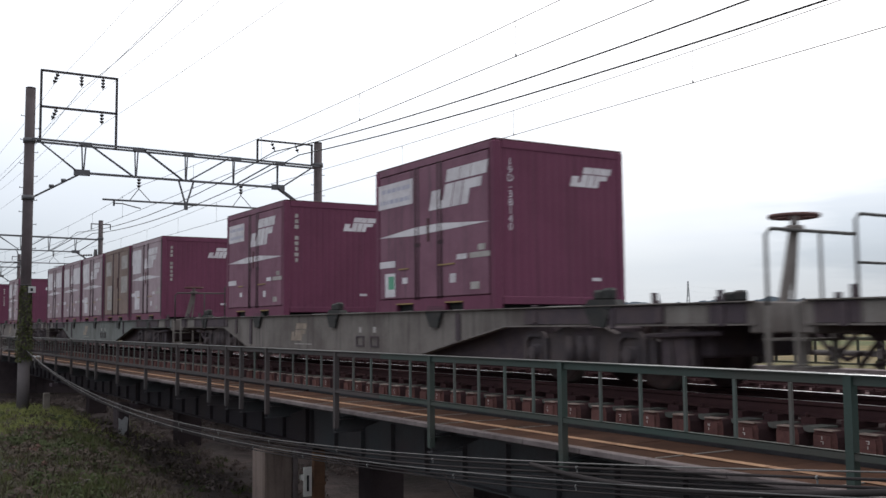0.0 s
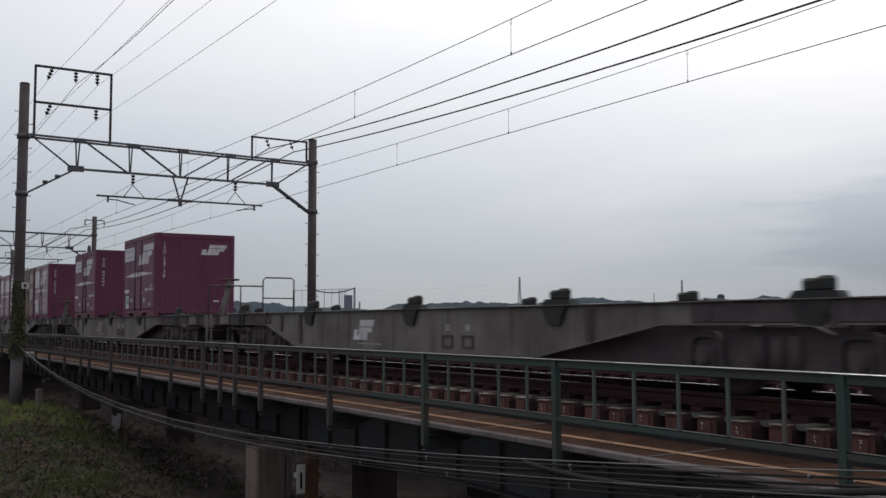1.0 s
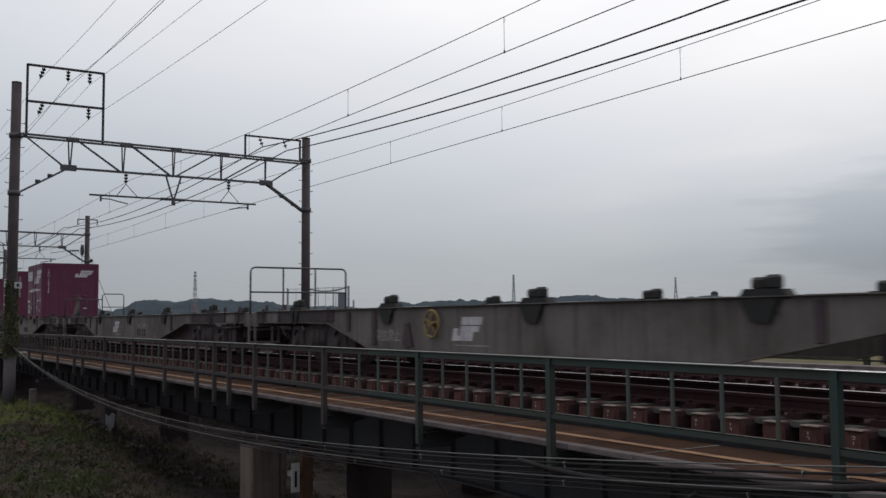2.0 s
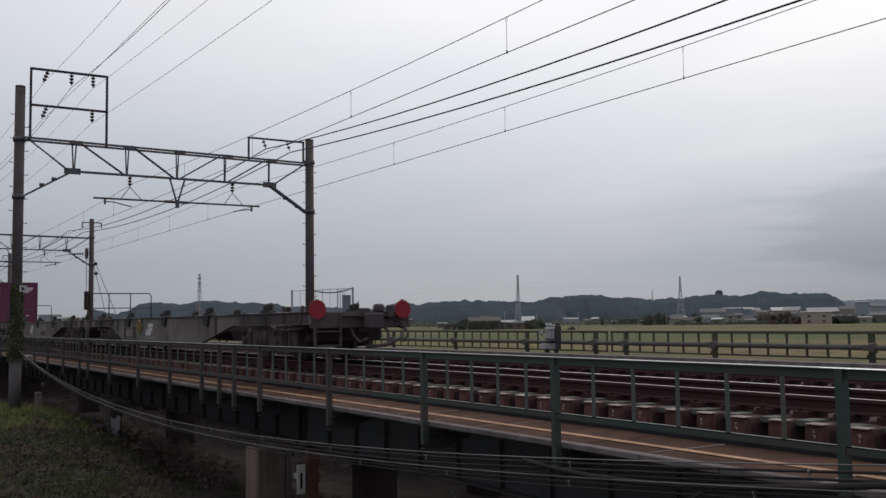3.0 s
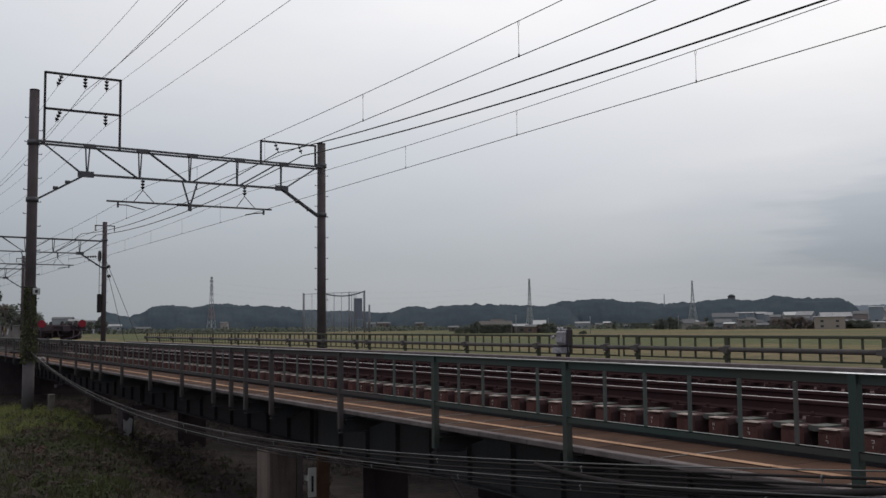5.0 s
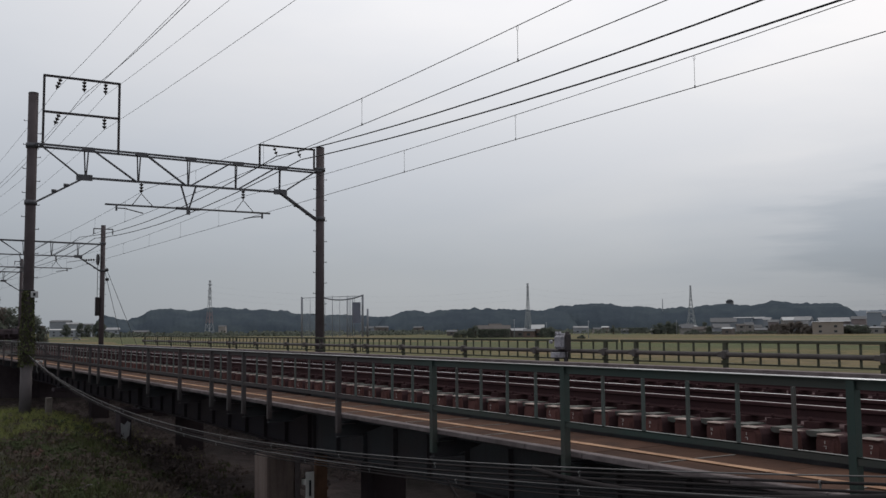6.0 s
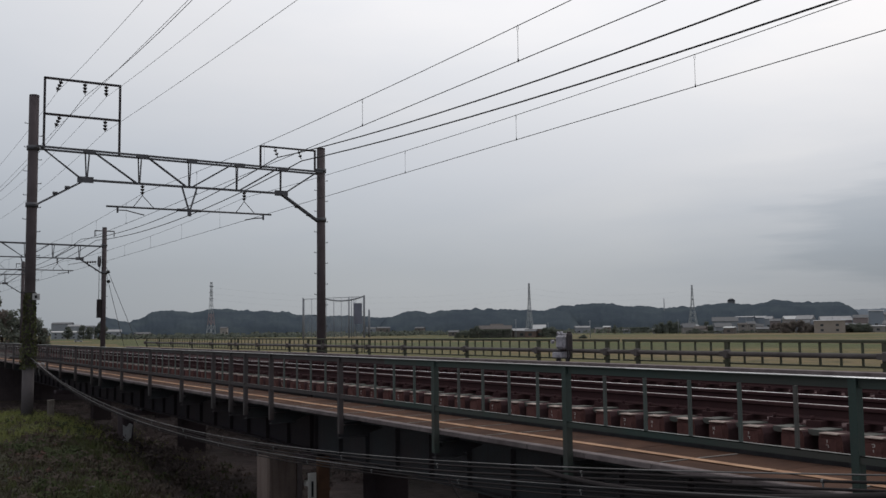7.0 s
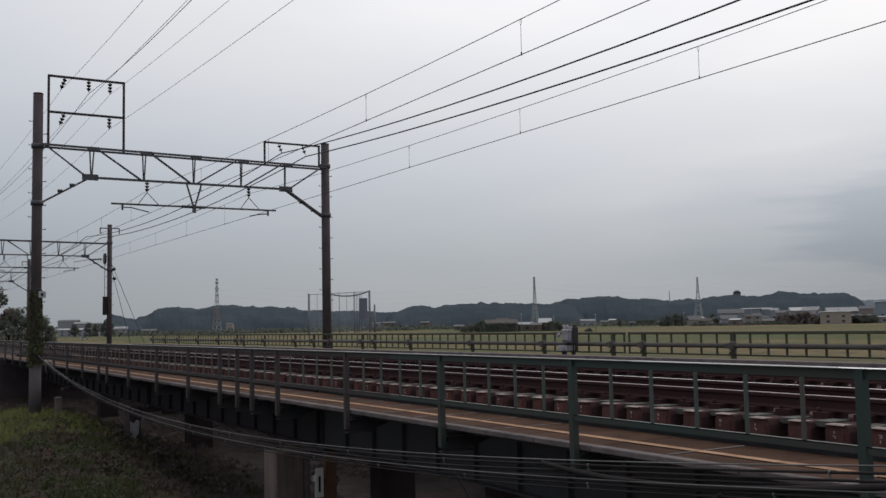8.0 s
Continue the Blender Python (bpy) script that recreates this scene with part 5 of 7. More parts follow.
    for i in range(n):
        z = 2.155 - i * 0.119
        if text:
            letters("figure", text[i], 0.15, W, c, Matrix.Translation((-0.94, Y, z)) @ pose(0, 0, 0, 90, 0, 0))
        elif i != 3:
            w = rng.uniform(0.03, 0.048)
            quick("figure_bar", c, M["faint_white"], lambda bm: rect_y(bm, Y, -0.94 - w, -0.94 + w, z - 0.04, z + 0.04))
    return c


def wheelset_mesh():
    bm = bmesh.new()
    rod(bm, (-0.9, 0, 0), (0.9, 0, 0), 0.075, n=12)
    for s in (-1, 1):
        lathe(bm, [(-0.07, 0.30), (-0.065, 0.43), (-0.04, 0.455), (-0.03, 0.43), (0.055, 0.42), (0.06, 0.34), (0.03, 0.31), (0.03, 0.14), (0.08, 0.12), (0.08, 0.09)], (s, 0, 0), (s * 0.56, 0, 0), 28)
        for k in range(4):
            a = k * math.pi / 2
            rod(bm, (s * 0.60, 0.22 * math.cos(a), 0.22 * math.sin(a)), (s * 0.605, 0.22 * math.cos(a), 0.22 * math.sin(a)), 0.05, n=8)
    for f in bm.faces:
        c = f.calc_center_median()
        if math.hypot(c.y, c.z) > 0.40 and abs(abs(c.x) - 0.57) < 0.05:
            f.material_index = 1
    return mesh_of("wheelset", bm, M["wheel"], M["tread"])


def bearer_mesh():
    bm = bmesh.new()
    box(bm, -0.508, 0.508, -0.06, 0.06, -0.075, 0.075, 0.008)
    return mesh_of("cross_bearer", bm, M["underframe"])


WHEELS, BEARER = wheelset_mesh(), bearer_mesh()
ROLLERS = []


def wagon(s, body, label, rear="", tail=False, brake_wheel=False):
    """a container flat wagon; origin under its middle at rail level"""
    w = thing("container_wagon", label, "wagon", group="container wagons")
    hw, hl = 1.20, 10.15
    hr = 0.98 if tail else hw
    edge = {-1: -hw, 1: hr}
    belly = [(-hl + 0.1, 0.80), (-5.63, 0.79), (-3.24, 0.35), (4.73, 0.35), (6.41, 0.79), (hl - 0.1, 0.80), (hl - 0.1, 1.02), (-hl + 0.1, 1.02)]
    for sx in (-1, 1):
        def sill(bm):
            prism(bm, belly, 0, edge[sx] - 0.01, edge[sx] + 0.01)
        s = quick("side_sill", w, body, sill)
        quick("top_flange", s, body, lambda bm: box(bm, edge[sx] - 0.07, edge[sx] + 0.02, -hl + 0.1, hl - 0.1, 1.021, 1.033))
        for (y0, z0), (y1, z1) in zip(belly[:5], belly[1:6]):
            quick("bottom_flange", s, body, lambda bm: bar(bm, (edge[sx] - sx * 0.03, y0, z0 - 0.01), (edge[sx] - sx * 0.03, y1, z1 - 0.01), 0.11, 0.018, (0, 0, 1)))
        if sx < 0:
            for y, z0, wd in ((4.5, 0.41, 0.07), (5.48, 0.64, 0.06), (-4.4, 0.57, 0.06)):
                quick("sill_stay", s, M["underframe"], lambda bm: box(bm, -hw - 0.04, -hw - 0.011, y - wd, y + wd, z0, 0.98, 0.008))

    def deck(bm):
        box(bm, -0.16, 0.16, -hl + 0.05, hl - 0.05, 0.62, 0.97)
    quick("centre_beam", w, M["underframe"], deck)
    for i in range(21):
        for sx in (-1, 1):
            o = new("cross_bearer", BEARER)
            o.parent, o.location = w, (edge[sx] - sx * 0.528, -9.6 + i * 0.96, 0.895)
    quick("air_tank", w, M["underframe"], lambda bm: rod(bm, (0.45, -1.4, 0.55), (0.45, 0.2, 0.55), 0.2, n=14))
    quick("brake_cylinder", w, M["underframe"], lambda bm: rod(bm, (-0.55, 0.9, 0.58), (-0.55, 1.6, 0.58), 0.17, n=14))
    for e in (-1, 1):
        quick("end_sill", w, M["underframe"] if tail and e < 0 else M["wagon"], lambda bm: box(bm, -hw, hr, e * (hl - 0.1) - 0.09, e * (hl - 0.1) + 0.09, 0.70, 1.025, 0.015))
        quick("end_deck", w, M["underframe"], lambda bm: box(bm, -hw + 0.05, hr - 0.05, *sorted((e * (hl - 0.2), e * (hl - 1.3))), 0.975, 1.0))
        quick("end_panel", w, M["underframe"] if tail and e < 0 else M["wagon_pale"], lambda bm: box(bm, -hw - 0.024, -hw - 0.011, *sorted((e * (hl - 0.75), e * (hl - 1.35))), 0.80, 1.0, 0.004), "sooty end panel" if tail and e < 0 else "paler repainted panel")
        for y in (hl - 0.6, hl - 1.6):
            quick("stanchion", w, M["underframe"], lambda bm: box(bm, -hw + 0.02, -hw + 0.07, e * y - 0.025, e * y + 0.025, 1.0, 1.16))
    for lock_y in (-7.66, -3.72, 0.04, 4.05, 7.88):
        for q in (-0.80, 0.78):
            quick("seat_plate", w, M["wagon_worn"], lambda bm: box(bm, -hw + 0.01, -hw + 0.26, lock_y + q - 0.33, lock_y + q + 0.33, 1.0, 1.040, 0.004), "scuffed pale seat plate")
        for sx in (-1, 1):
            def lock(bm):
                x, y = edge[sx] - sx * 0.05, lock_y
                prism(bm, [(y - 0.34, 1.0), (y + 0.32, 1.0), (y + 0.22, 1.11), (y - 0.27, 1.10)], 0, x - 0.07, x + 0.07)
                for q in (-0.10, 0.07):
                    box(bm, x - 0.06, x + 0.06, y + q - 0.10, y + q + 0.085, 1.09, 1.245 - (q > 0) * 0.02, 0.03)
                prism(bm, [(y - 0.26, 1.03), (y + 0.28, 1.03), (y + 0.13, 0.78), (y - 0.11, 0.76)], 0, *sorted((sx * hw + sx * 0.012, sx * hw + sx * 0.05)))
                rod(bm, (sx * (hw + 0.05), y - 0.16, 0.98), (sx * (hw + 0.06), y - 0.19, 0.86), 0.018, n=6)
            quick("container_lock", w, M["lock_black"], lock)
    for yb in (-7.1, 7.1):
        b = new("bogie")
        b.parent, b.location = w, (0, yb, 0)
        for sx in (-1, 1):
            def frame_side(bm):
                x = sx * 0.98
                prism(bm, [(-1.30, 0.30), (-1.30, 0.60), (-1.16, 0.68), (-0.62, 0.68), (-0.42, 0.76), (0.42, 0.76), (0.62, 0.68), (1.16, 0.68), (1.30, 0.60), (1.30, 0.30), (1.14, 0.30), (1.14, 0.50), (0.76, 0.50), (0.76, 0.30), (0.42, 0.24), (-0.42, 0.24), (-0.76, 0.30), (-0.76, 0.50), (-1.14, 0.50), (-1.14, 0.30)], 0, x - 0.055, x + 0.055)
                for y in (-0.95, 0.95):
                    box(bm, x - 0.12, x + 0.14, y - 0.15, y + 0.15, 0.28, 0.54, 0.03)
                    rod(bm, (x + sx * 0.10, y, 0.43), (x + sx * 0.17, y, 0.43), 0.10, n=12)
                for y in (-0.22, 0.0, 0.22):
                    rod(bm, (x + sx * 0.05, y, 0.30), (x + sx * 0.05, y, 0.66), 0.085, n=10)
            quick("side_frame", b, M["bogie"], frame_side)
            for y in (-0.95, 0.95):
                def arch(bm):
                    prism(bm, [(y - 0.27, 0.30), (y - 0.25, 0.62), (y - 0.16, 0.71), (y + 0.16, 0.71), (y + 0.25, 0.62), (y + 0.27, 0.30), (y + 0.20, 0.30), (y + 0.19, 0.58), (y + 0.12, 0.64), (y - 0.12, 0.64), (y - 0.19, 0.58), (y - 0.20, 0.30)], 0, *sorted((sx * 1.035, sx * 1.09)))
                quick("axle_arch", b, M["bogie"], arch)
                quick("axle_cover", b, M["bogie"], lambda bm: rod(bm, (sx * 1.15, y, 0.43), (sx * 1.165, y, 0.43), 0.075, n=10))
        quick("bolster", b, M["underframe"], lambda bm: (box(bm, -1.05, 1.05, -0.2, 0.2, 0.5, 0.78, 0.03), rod(bm, (0, 0, 0.75), (0, 0, 0.98), 0.28, n=14)))
        for sx in (-1, 1):
            for y in (-0.43, 0.43):
                quick("brake_block", b, M["underframe"], lambda bm: box(bm, sx * 0.56 - 0.06, sx * 0.56 + 0.06, y - 0.06, y + 0.06, 0.25, 0.62, 0.02))
        for y in (-0.95, 0.95):
            ws = new("wheelset", WHEELS)
            ws.parent, ws.location = b, (0, y, 0.43)
            ROLLERS.append((ws, y))
    for e in (-1, 1):
        def coupler(bm):
            y = e * (hl - 0.1)
            box(bm, -0.12, 0.12, min(y, y + e * 0.42), max(y, y + e * 0.42), 0.72, 0.96, 0.02)
            box(bm, -0.17, 0.15, min(y + e * 0.28, y + e * 0.52), max(y + e * 0.28, y + e * 0.52), 0.68, 1.0, 0.03)
            pipe(bm, [(0.35, y, 0.80), (0.36, y + e * 0.3, 0.62), (0.30, y + e * 0.45, 0.40), (0.15, y + e * 0.40, 0.34)], 0.032)
            pipe(bm, [(-0.35, y, 0.76), (-0.36, y + e * 0.2, 0.55), (-0.34, y + e * 0.42, 0.42), (-0.2, y + e * 0.5, 0.5)], 0.026)
        quick("coupler", w, M["underframe"], coupler)
    # brake rigging, hooks and pins along the ends
    for e in (-1, 1):
        if e < 0:
            quick("brake_rigging", w, M["underframe"], lambda bm: (box(bm, -0.86, 0.86, -9.15, -8.42, 0.42, 0.80, 0.03), box(bm, -1.04, -0.80, -8.95, -8.5, 0.30, 0.74, 0.03)), "dark greasy brake rigging")
            for y in (-9.05, -8.72, -8.45):
                quick("rigging_lever", w, M["bogie"], lambda bm: bar(bm, (-1.06, y, 0.34), (-1.02, y + 0.06, 0.78), 0.05, 0.03))
        quick("brake_rod", w, M["underframe"], lambda bm: rod(bm, (-1.1, e * 8.35, 0.66), (-1.1, e * (9.5 if e < 0 else 8.9), 0.70), 0.03, n=8))
        quick("inner_gear", w, M["underframe"], lambda bm: (box(bm, -0.2 if tail else -0.92, 0.9, *sorted((e * (4.3 if tail else 2.9), e * (5.8 if tail else 6.3))), 0.34 if tail else 0.26, 0.82, 0.03)), "dark brake gear")
        for q, y in enumerate((9.62, 8.7, 7.9, 6.35)):
            hz = (0.09, 0.05, 0.12, 0.04)[q % 4]
            quick("rope_hook", w, M["underframe"], lambda bm: (box(bm, -hw - 0.05, -hw - 0.011, e * y - 0.05, e * y + 0.05, 0.86 - hz, 1.0, 0.012), rod(bm, (-hw + 0.03, e * y + 0.09, 1.03), (-hw + 0.03, e * y + 0.09, 1.045 + hz * 0.5), 0.035, n=8)))
        quick("end_soot", w, M["underframe"], lambda bm: box(bm, -hw - 0.022, -hw - 0.012, *sorted((e * 9.44, e * 9.95)), 0.803, 1.012, 0.003), "sooty sill end")
        quick("dark_panel", w, M["underframe"], lambda bm: (box(bm, -hw - 0.03, -hw - 0.013, *sorted((e * 6.1, e * 8.76)), 0.803, 1.012, 0.004)), "sooty sill reinforcement")
    # corner steps
    for e in (-1, 1):
        def step(bm):
            y = e * (hl + 0.03)
            for x in (-1.17, -0.62):
                bar(bm, (x, y, 0.98), (x, y, 0.34), 0.045)
            for z in (0.36, 0.64):
                box(bm, -1.16, -0.63, y - 0.07, y + 0.07, z - 0.014, z + 0.014)
        quick("step", w, M["underframe"] if tail and e < 0 else M["wagon_pale"], step, "end step of flat bars")
    X = -hw - 0.0135
    quick("company_mark", w, M["cont_white"] if tail or rear == "four" else M["mark_brown"], lambda bm: slant_logo(bm, lambda u, v: (X, -u + (1.61 if tail else 1.71), 0.685 + v), 0.77, 0.35), "faded white slanted company mark")
    quick("mark_line", w, M["faint_white"], lambda bm: rect_x(bm, X, 1.08, 1.95, 0.435, 0.452))
    if tail:
        letters("warning_words", "\u7a81\u653e\u7981\u6b62", 0.215, M["faint_white"], w, Matrix.Translation((X, 4.04, 0.555)) @ pose(0, 0, 0, 90, 0, -90), "faded white painted warning words")
    else:
        for y in (-1.08, -1.64):
            quick("placard_holder", w, M["underframe"], lambda bm: [box(bm, -hw - 0.03, -hw - 0.011, y + p, y + q, r, t) for p, q, r, t in ((-0.15, -0.12, 0.43, 0.62), (0.12, 0.15, 0.43, 0.62), (-0.12, 0.12, 0.43, 0.455), (-0.12, 0.12, 0.595, 0.62))], "dark square placard frame")
            quick("faint_character", w, M["faint_white"], lambda bm: rect_x(bm, X, y - 0.05, y + 0.06, 0.68, 0.78))
    yr = -hl
    if rear == "four":
        def rail(bm):
            x0, x1, z1 = -1.13, 1.25, 2.04
            pts = [(x0, yr, 0.9), (x0, yr, z1 - 0.1), (x0 + 0.03, yr, z1 - 0.03), (x0 + 0.1, yr, z1), (x1 - 0.1, yr, z1), (x1 - 0.03, yr, z1 - 0.03), (x1, yr, z1 - 0.1), (x1, yr, 0.9)]
            pipe(bm, pts, 0.021, 8)
            for x in (-0.34, 0.46):
                rod(bm, (x, yr, 0.9), (x, yr, z1), 0.021, n=8)
                rod(bm, (x, yr - 0.06, 0.98), (x, yr, 1.14), 0.03, 0.02, n=6)
            rod(bm, (x0, yr, 1.48), (x1, yr, 1.48), 0.018, n=8)
        quick("end_railing", w, M["rail_bar"], rail)
    elif rear == "brake":
        def rail(bm):
            x0, xm, x1 = -1.13, 0.33, 1.20
            pipe(bm, [(x0, yr, 0.9), (x0, yr, 1.70), (x0 + 0.07, yr, 1.77), (xm, yr, 1.77)], 0.02, 8)
            pipe(bm, [(xm, yr, 0.9), (xm, yr, 1.93), (xm + 0.07, yr, 2.0), (x1 - 0.07, yr, 2.0), (x1, yr, 1.93), (x1, yr, 0.9)], 0.02, 8)
            rod(bm, (xm, yr, 1.46), (x1, yr, 1.46), 0.016, n=8)
            rod(bm, (-0.28, yr, 0.9), (-0.28, yr, 1.77), 0.018, n=8)
        quick("end_railing", w, M["rail_bar"], rail)

        def stand(bm):
            bar(bm, (-0.80, yr + 0.1, 0.9), (-0.56, yr + 0.1, 1.80), 0.11, 0.05, (0, 1, 0))
            bar(bm, (-0.62, yr + 0.1, 1.0), (-0.53, yr + 0.1, 1.70), 0.03, 0.03, (0, 1, 0))
            rod(bm, (-0.56, yr + 0.1, 1.78), (-0.56, yr + 0.1, 1.94), 0.04, n=10)
            lathe(bm, [(-0.03, 0.11), (0.03, 0.09)], (0, 0, 1), (-0.56, yr + 0.1, 1.80), 14)
        quick("brake_stand", w, M["wagon"], stand)

        def hand(bm):
            n, R0, r = 28, 0.25, 0.022
            pts = [(-0.56 + R0 * math.cos(2 * math.pi * i / n), yr + 0.1 + R0 * math.sin(2 * math.pi * i / n), 1.93) for i in range(n + 1)]
            pipe(bm, pts, r, 6)
            for i in range(5):
                a = 2 * math.pi * i / 5
                rod(bm, (-0.56, yr + 0.1, 1.945), (-0.56 + R0 * math.cos(a), yr + 0.1 + R0 * math.sin(a), 1.93), 0.016, n=6)
        quick("brake_handwheel", w, M["wheel_rust"], hand, "rusty red-brown horizontal brake handwheel")
    if brake_wheel:
        def wheel(bm):
            n, R0 = 28, 0.205
            x, y, z = -hw - 0.09, 2.50, 0.76
            pipe(bm, [(x, y + R0 * math.cos(2 * math.pi * i / n), z + R0 * math.sin(2 * math.pi * i / n)) for i in range(n + 1)], 0.02, 6)
            for i in range(5):
                a = 2 * math.pi * i / 5 + 0.4
                rod(bm, (x, y, z), (x, y + R0 * math.cos(a), z + R0 * math.sin(a)), 0.018, 0.014, n=6)
            rod(bm, (x - 0.03, y, z), (-hw, y, z), 0.045, n=10)
        quick("brake_handwheel", w, M["yellow"], wheel, "yellow spoked brake handwheel")
        quick("chain_guard", w, M["underframe"], lambda bm: prism(bm, [(3.18, 0.40), (3.50, 0.40), (3.40, 0.77), (3.30, 0.77)], 0, -hw - 0.05, -hw - 0.011))
    if tail:
        for x in (-1.13, 0.78):
            d = quick("tail_disc", w, M["red_disc"], lambda bm: lathe(bm, [(-0.012, 0.168), (-0.016, 0.184), (0.0, 0.19), (0.012, 0.184)], (0, -1, 0), (x, -hl - 0.06, 1.07), 28), "round red tail disc")
            quick("disc_bracket", d, M["underframe"], lambda bm: box(bm, x - 0.03, x + 0.03, -hl - 0.045, -hl - 0.02, 0.86, 1.1))
            quick("disc_hook", d, M["underframe"], lambda bm: box(bm, x - 0.04, x + 0.04, -hl - 0.05, -hl - 0.01, 1.24, 1.275, 0.01))
        def tailgear(bm):
            pipe(bm, [(0.72, -hl, 0.72), (0.70, -hl - 0.25, 0.70), (0.55, -hl - 0.42, 0.5), (0.2, -hl - 0.45, 0.36), (-0.2, -hl - 0.3, 0.33)], 0.035)
            rod(bm, (0.55, -hl - 0.05, 0.95), (-0.6, -hl - 0.05, 0.95), 0.028, n=8)
            box(bm, 0.1, 0.3, -hl - 0.2, -hl, 1.0, 1.18, 0.04)
        quick("tail_gear", w, M["underframe"], tailgear)
        for x0, x1, z1 in ((-0.2, 0.0, 1.10), (0.42, 0.56, 1.16)):
            quick("end_fitting", w, M["underframe"], lambda bm: box(bm, x0, x1, -hl - 0.12, -hl + 0.02, 0.90, z1, 0.02))
        quick("brake_hose", w, M["lock_black"], lambda bm: pipe(bm, [(0.62, -hl, 0.85), (0.66, -hl - 0.28, 0.78), (0.70, -hl - 0.42, 0.58), (0.55, -hl - 0.5, 0.42)], 0.022), "black rubber brake hose")
    return w


# s: distance ahead of the rear face of the last loaded container
TRAIN = [
    (wagon(-36.05, M["wagon"], "empty grey container wagon with two red tail discs", "", True, True), -36.05, 0.0),
    (wagon(-15.3, M["wagon"], "empty dirty grey container wagon with a tall end railing", "four"), -15.3, 0.0),
    (wagon(5.42, M["wagon"], "grey container wagon carrying two maroon containers", "brake"), 5.42, 0.0),
    (wagon(26.5, M["wagon_blue"], "blue-grey container wagon with a full load", "brake"), 26.5, 0.0),
    (wagon(47.3, M["wagon"], "grey container wagon carrying maroon containers", "brake"), 47.3, 0.0),
    (wagon(68.1, M["wagon"], "grey container wagon carrying maroon containers", "four"), 68.1, 0.0),
]
LOAD = [(0.0, 0, "19D-38140", 0), (7.93, 1, "", 0), (17.44, 1, "", 1), (21.39, 2, "", 0), (25.34, 1, "", 1), (29.3, 1, "", 1), (33.25, 1, "", 1), (46.15, 1, "", 1), (54.1, 0, "", 0), (62.0, 1, "", 0), (66.0, 0, "", 0), (74.0, 1, "", 0)]
for s, k, txt, pale in LOAD:
    lb = ("maroon steel freight container with white slanted mark and stripe", "maroon steel freight container with marks on its doors", "tan freight container with white label blocks")[k]
    TRAIN.append((container(s, k, lb if not pale else "maroon freight container with faded pale door panels", txt, bool(pale)), s + CL / 2, 1.012))


# ---------------------------------------------------------------- distance
def at(az, dist, z=None):
    x, y = dist * math.sin(radians(az)), dist * math.cos(radians(az))
    return (x, y, ground_z(x, y) if z is None else z)


def pylon(az, dist, height, base_red, spread=0.092):
    p = thing("lattice_pylon", "tall lattice power pylon beyond the fields" + (", red and white" if base_red else ""), "pylon", at(az, dist), "pylons")
    p.rotation_euler = (0, 0, 0.5)
    half = lambda z: height * (spread * (1 - z) ** 1.9 + 0.012)
    levels = [1 - (1 - i / 11) ** 1.25 for i in range(12)]
    foot, lo, hi = bmesh.new(), bmesh.new(), bmesh.new()
    for a, b in zip(levels, levels[1:]):
        bm = foot if a < 0.20 else lo if a < 0.40 else hi
        za, zb, ha, hb = a * height, b * height, half(a), half(b)
        c = [(-1, -1), (1, -1), (1, 1), (-1, 1)]
        for i in range(4):
            (i0, j0), (i1, j1) = c[i], c[(i + 1) % 4]
            t = height * 0.0034
            bar(bm, (i0 * ha, j0 * ha, za), (i0 * hb, j0 * hb, zb), t * 1.5)
            bar(bm, (i0 * ha, j0 * ha, za), (i1 * hb, j1 * hb, zb), t)
            bar(bm, (i1 * ha, j1 * ha, za), (i0 * hb, j0 * hb, zb), t)
    for z in (0.70, 0.81, 0.92):
        w = height * 0.052
        for s in (-1, 1):
            bar(hi, (0, s * 0.2, z * height + height * 0.012), (s * w, 0, z * height), height * 0.006)
            bar(hi, (0, s * 0.2, z * height - height * 0.012), (s * w, 0, z * height), height * 0.006)
    part("lower_tower", lo, M["pylon_red"] if base_red else M["pylon_pale"], p, kind="stuff")
    part("tower_foot", foot, M["pylon_pale"], p, kind="stuff")
    part("upper_tower", hi, M["pylon_grey"], p, kind="stuff")


pylon(17.72, 900, 49.8, True, 0.052)
pylon(36.14, 950, 48.3, False, 0.055)
pylon(45.42, 980, 45.0, False)


def power_line(a, b, ha, hb, sag, label):
    """three conductors that sag from pylon to pylon"""
    t = thing("power_line", label, "power line", kind="structure")
    pa, pb = Vector(at(*a)), Vector(at(*b))
    for k in (0.70, 0.81, 0.92):
        p, q = pa + Vector((0, 0, ha * k)), pb + Vector((0, 0, hb * k))
        quick("conductor", t, M["pylon_grey"], lambda bm: pipe(bm, [p.lerp(q, i / 20) - Vector((0, 0, sag * 4 * (i / 20) * (1 - i / 20))) for i in range(21)], 0.026, 4))


power_line((17.72, 900), (36.14, 950), 48.6, 47.1, 9.0, "thin conductors hung between two far pylons")
power_line((36.14, 950), (45.42, 980), 47.1, 43.6, 6.0, "thin conductors hung between two far pylons")
power_line((45.42, 980), (60.0, 1050), 43.6, 45, 8.0, "thin conductors leaving a far pylon")
for az, el in ((43.85, 1.62), (13.0, 0.2)):
    mast = thing("radio_mast", "thin radio mast on the wooded hill", "mast", at(az, 1240, 4), "masts")
    quick("shaft", mast, M["pylon_grey"], lambda bm: rod(bm, (0, 0, 0), (0, 0, 1240 * math.tan(radians(el)) - 3 + 0), 1.0, 0.5, n=6))


